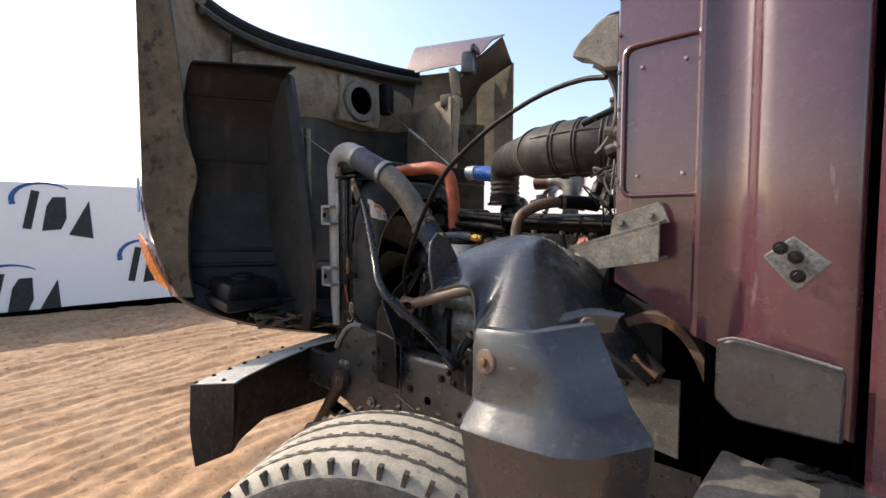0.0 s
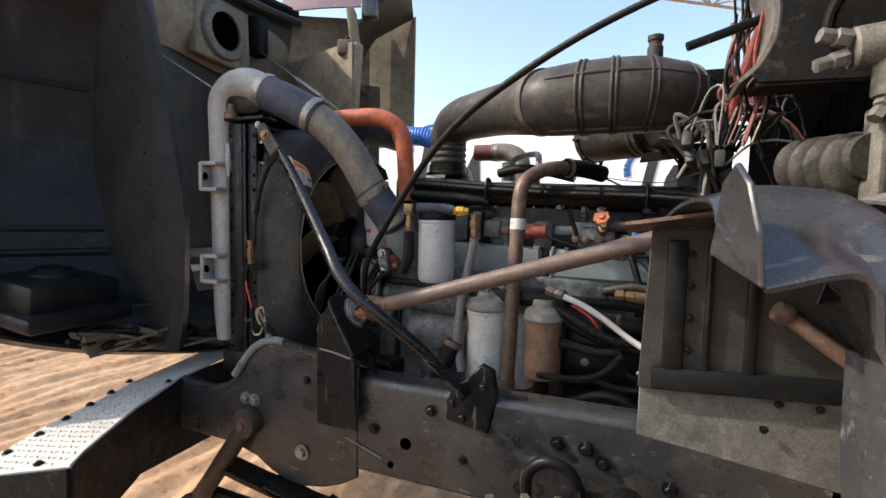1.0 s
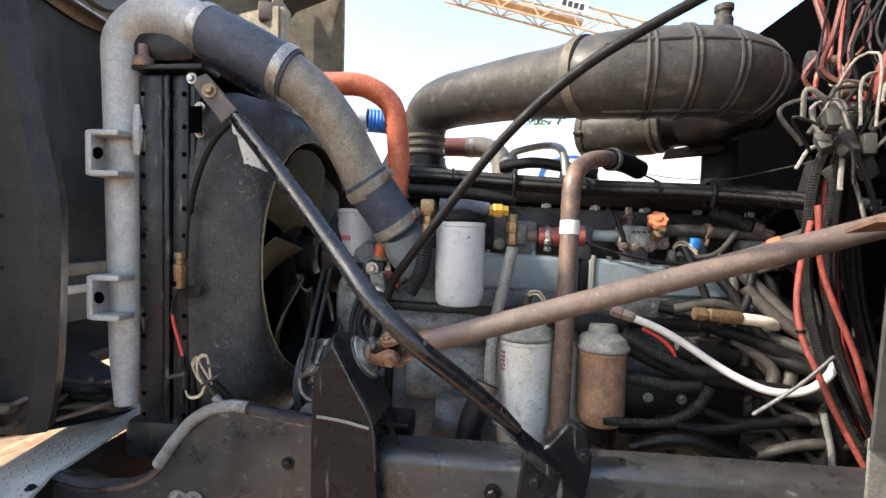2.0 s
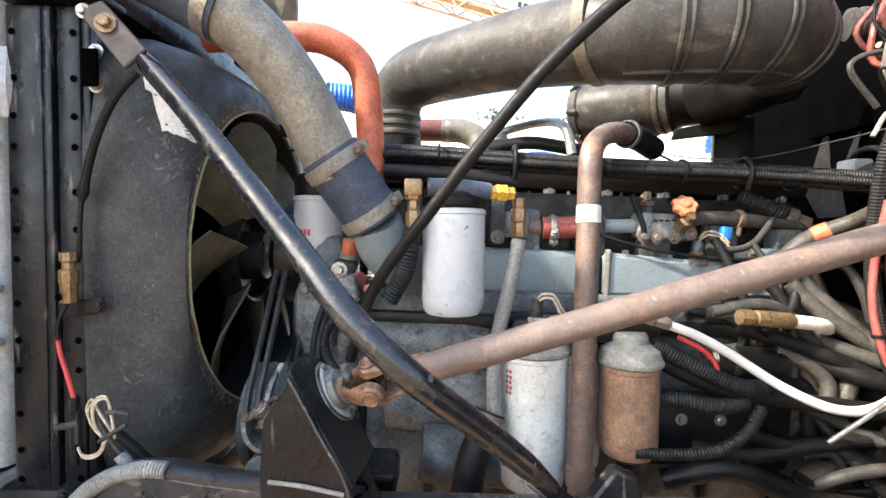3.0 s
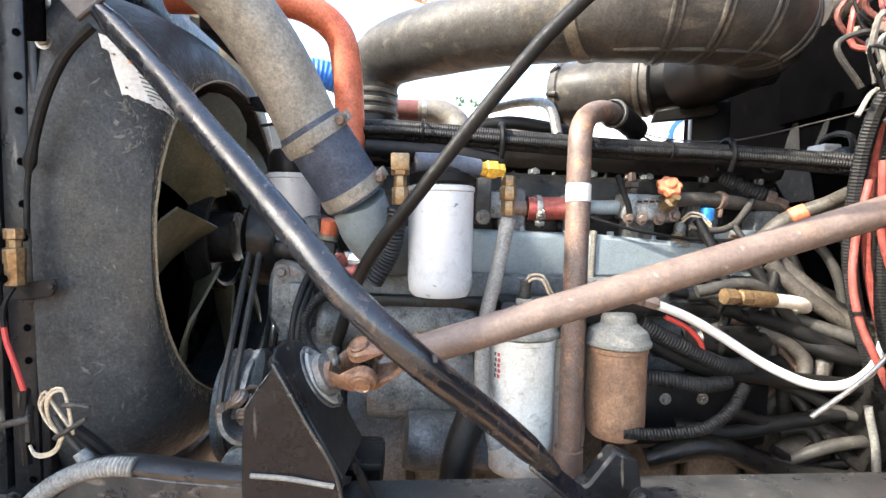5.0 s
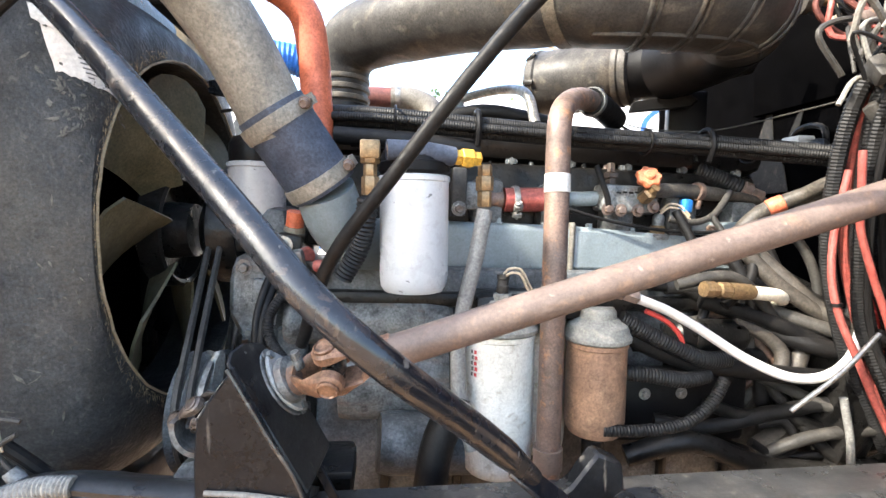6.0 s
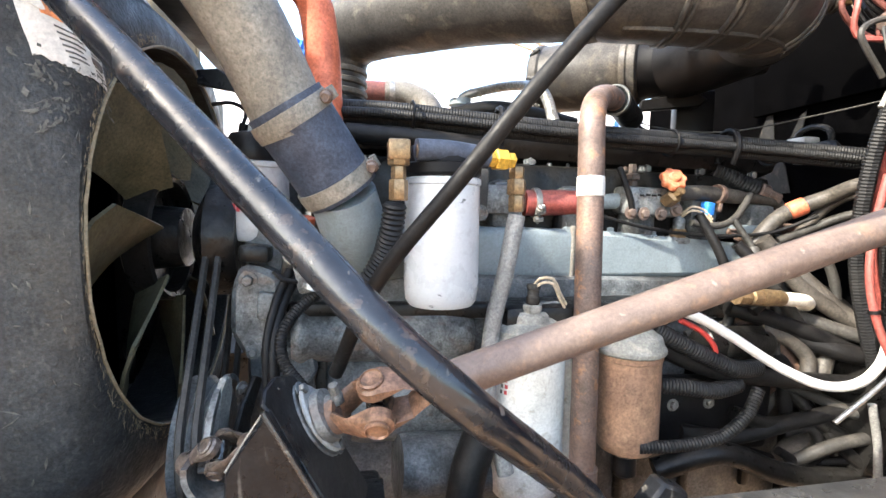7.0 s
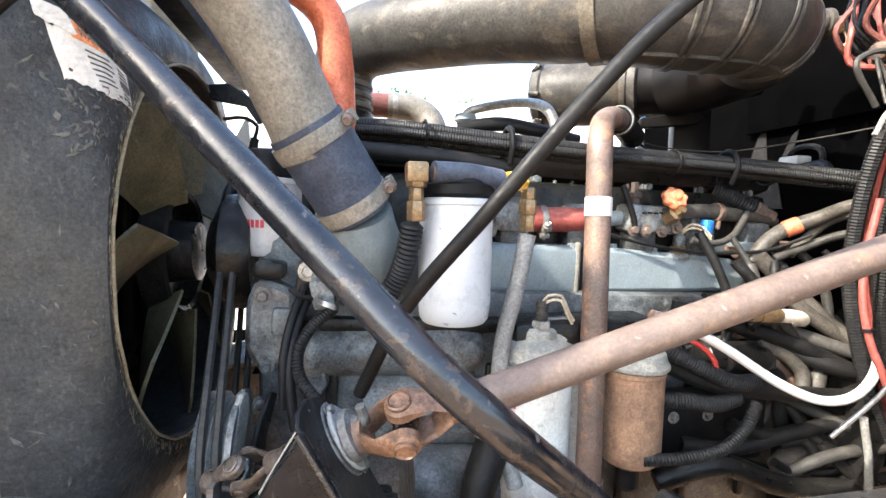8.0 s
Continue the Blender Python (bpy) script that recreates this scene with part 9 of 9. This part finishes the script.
for k in range(9):
    x = -1.15 + 0.043 * k + rnd.uniform(-0.008, 0.008)
    m = [CASTING, GREASE, RUST_DARK, CASTING, GREASE][k % 5]
    f = thing("injector_stud", (x, 1.43, 1.40), "small stud and nut on the cylinder head", "stud", "studs along the head")
    part("post", lathe([(0.008, 0), (0.008, 0.04 + rnd.uniform(0, 0.02)), (0.005, 0.062), (0, 0.063)], (x, 1.43, 1.405), (rnd.uniform(-0.1, 0.1), -0.05, 1), 10), m, f)
    part("nut", lathe([(0.013, 0), (0.013, 0.012), (0.009, 0.014), (0, 0.014)], (x, 1.43, 1.405 + rnd.uniform(0.0, 0.02)), (0, 0, 1), 6), m, f)
for x in (-1.34, -1.23, -1.105, -1.0, -0.90, -0.80, -0.66):
    f = thing("manifold_bolt", (x, 1.372, 1.33), "grey hex bolt on the intake manifold", "bolt", "bolts on the manifold")
    z = 1.332 if x < -0.96 else 1.326 - (x + 0.955) * 0.075
    part("head", lathe([(0.012, 0), (0.012, 0.002), (0.008, 0.003), (0.008, 0.011), (0, 0.012)], (x, 1.378, z - 0.004), (0, 0, 1), 6), ENGINE, f)
    part("boss", lathe([(0.013, -0.03), (0.013, 0.0), (0, 0.001)], (x, 1.378, z - 0.005), (0, 0, 1), 14), ENGINE, f)
so = thing("oil_sender", (-1.51, 1.24, 1.25), "grey oil pressure sender with steel clip", "sender")
part("body", box((0.036, 0.03, 0.05), (-1.510, 1.245, 1.252), (8, -10, 0), 0.006), CASTING, so)
part("clip", lathe([(0.012, -0.004), (0.017, -0.004), (0.017, 0.004), (0.012, 0.004)], (-1.500, 1.225, 1.235), (0.4, 0.2, 1), 14), STEEL, so, "steel clip")
part("lead", tube([(-1.525, 1.235, 1.245), (-1.545, 1.225, 1.25), (-1.56, 1.23, 1.262)], 0.004, 8), RUBBER, so)
eb = thing("drain_stub", (-1.52, 1.30, 1.31), "orange stub with a tan band under the elbow", "stub")
part("stub", lathe([(0.017, 0), (0.017, 0.03)], (-1.522, 1.305, 1.318), (0.15, -0.2, 1), 14), ORANGE, eb)
part("band", lathe([(0.015, 0), (0.020, 0), (0.020, 0.010), (0.015, 0.010)], (-1.523, 1.306, 1.309), (0.15, -0.2, 1), 14), TAN_PIPE, eb, "tan band")
hose("elbow_lead", [(-1.50, 1.27, 1.25), (-1.475, 1.255, 1.247), (-1.45, 1.255, 1.255), (-1.43, 1.27, 1.27)], 0.009, HOSE_GREY, "short grey lead beside the elbow")
single("lead_cap", lathe([(0.009, 0), (0.011, 0.002), (0.011, 0.018), (0.008, 0.022), (0, 0.022)], (-1.475, 1.246, 1.248), (0.9, -0.3, 0.1), 12), RED, "small red plug cap", "cap")
fs = thing("fan_bracket", (-1.69, 1.5, 1.61), "black fan shroud arm with bolt", "bracket")
part("arm", slab([(-0.05, 0.02), (-0.01, 0.025), (0.045, -0.01), (0.06, -0.05), (0.045, -0.055), (0.02, -0.02), (-0.05, -0.01)], 0.012, (-1.70, 1.52, 1.62), (1, 0, 0), (0, 0, 1), 0.002), BLACK, fs)
bolt(fs, (-1.69, 1.519, 1.622), (0, -1, 0), 0.008, GASKET)
lp = thing("sensor_plug", (-1.67, 1.5, 1.51), "black sensor plug on a looped lead", "plug")
part("plug", lathe([(0.010, 0), (0.013, 0.004), (0.013, 0.02), (0.009, 0.024), (0.009, 0.045), (0, 0.046)], (-1.668, 1.50, 1.49), (0.2, 0, 1), 12), GASKET, lp)
part("lead", tube([(-1.66, 1.50, 1.535), (-1.655, 1.50, 1.56), (-1.68, 1.50, 1.575), (-1.72, 1.50, 1.57)], 0.004, 8), RUBBER, lp)
part("lead", tube([(-1.668, 1.50, 1.49), (-1.67, 1.49, 1.47), (-1.655, 1.48, 1.455), (-1.64, 1.48, 1.47)], 0.003, 8), GREY_HOSE, lp)
# cable ties round the looms
for x, z in ((-1.33, 1.534), (-0.98, 1.512), (-0.80, 1.505), (-0.56, 1.492)):
    single("cable_tie", tube([(x, 1.335 + 0.031 * math.cos(a), z + 0.026 * math.sin(a)) for a in [k * 2 * math.pi / 14 for k in range(15)]], 0.0026, 6, raw=True), GASKET, "black cable tie round the looms", "cable tie", "ties round the looms")


def cowl_wiring():
    rnd = random.Random(17)
    w = thing("cowl_wiring", (-0.5, 1.22, 1.65), "tangle of red, brown and tan wires under the cowl", "wiring")
    for k in range(13):
        x, y = -0.43 + rnd.uniform(-0.035, 0.05), 1.22 + rnd.uniform(-0.05, 0.05)
        pts = [(x + rnd.uniform(-0.02, 0.04), y, 1.93 + rnd.uniform(-0.02, 0.05)), (x + rnd.uniform(-0.05, 0.04), y + rnd.uniform(-0.03, 0.03), 1.84), (x + rnd.uniform(-0.06, 0.03), y + rnd.uniform(-0.03, 0.03), 1.77), (x + rnd.uniform(-0.02, 0.05), y - 0.02, 1.71), (-0.38, 1.15, 1.68), (-0.33, 1.12, 1.60)]
        part("wire", tube(pts, rnd.choice([0.003, 0.004, 0.0055]), 7, 0.015), [MAROON, HOSE_TAN, RUBBER, RED, RUBBER, MAROON, RUBBER][k % 7], w)
    part("knot", lathe([(0.0, 0), (0.016, 0.006), (0.022, 0.022), (0.016, 0.04), (0, 0.046)], (-0.47, 1.20, 1.72), (0.9, 0.1, 0.2), 14), RUST_DARK, w, "taped brown splice")


cowl_wiring()
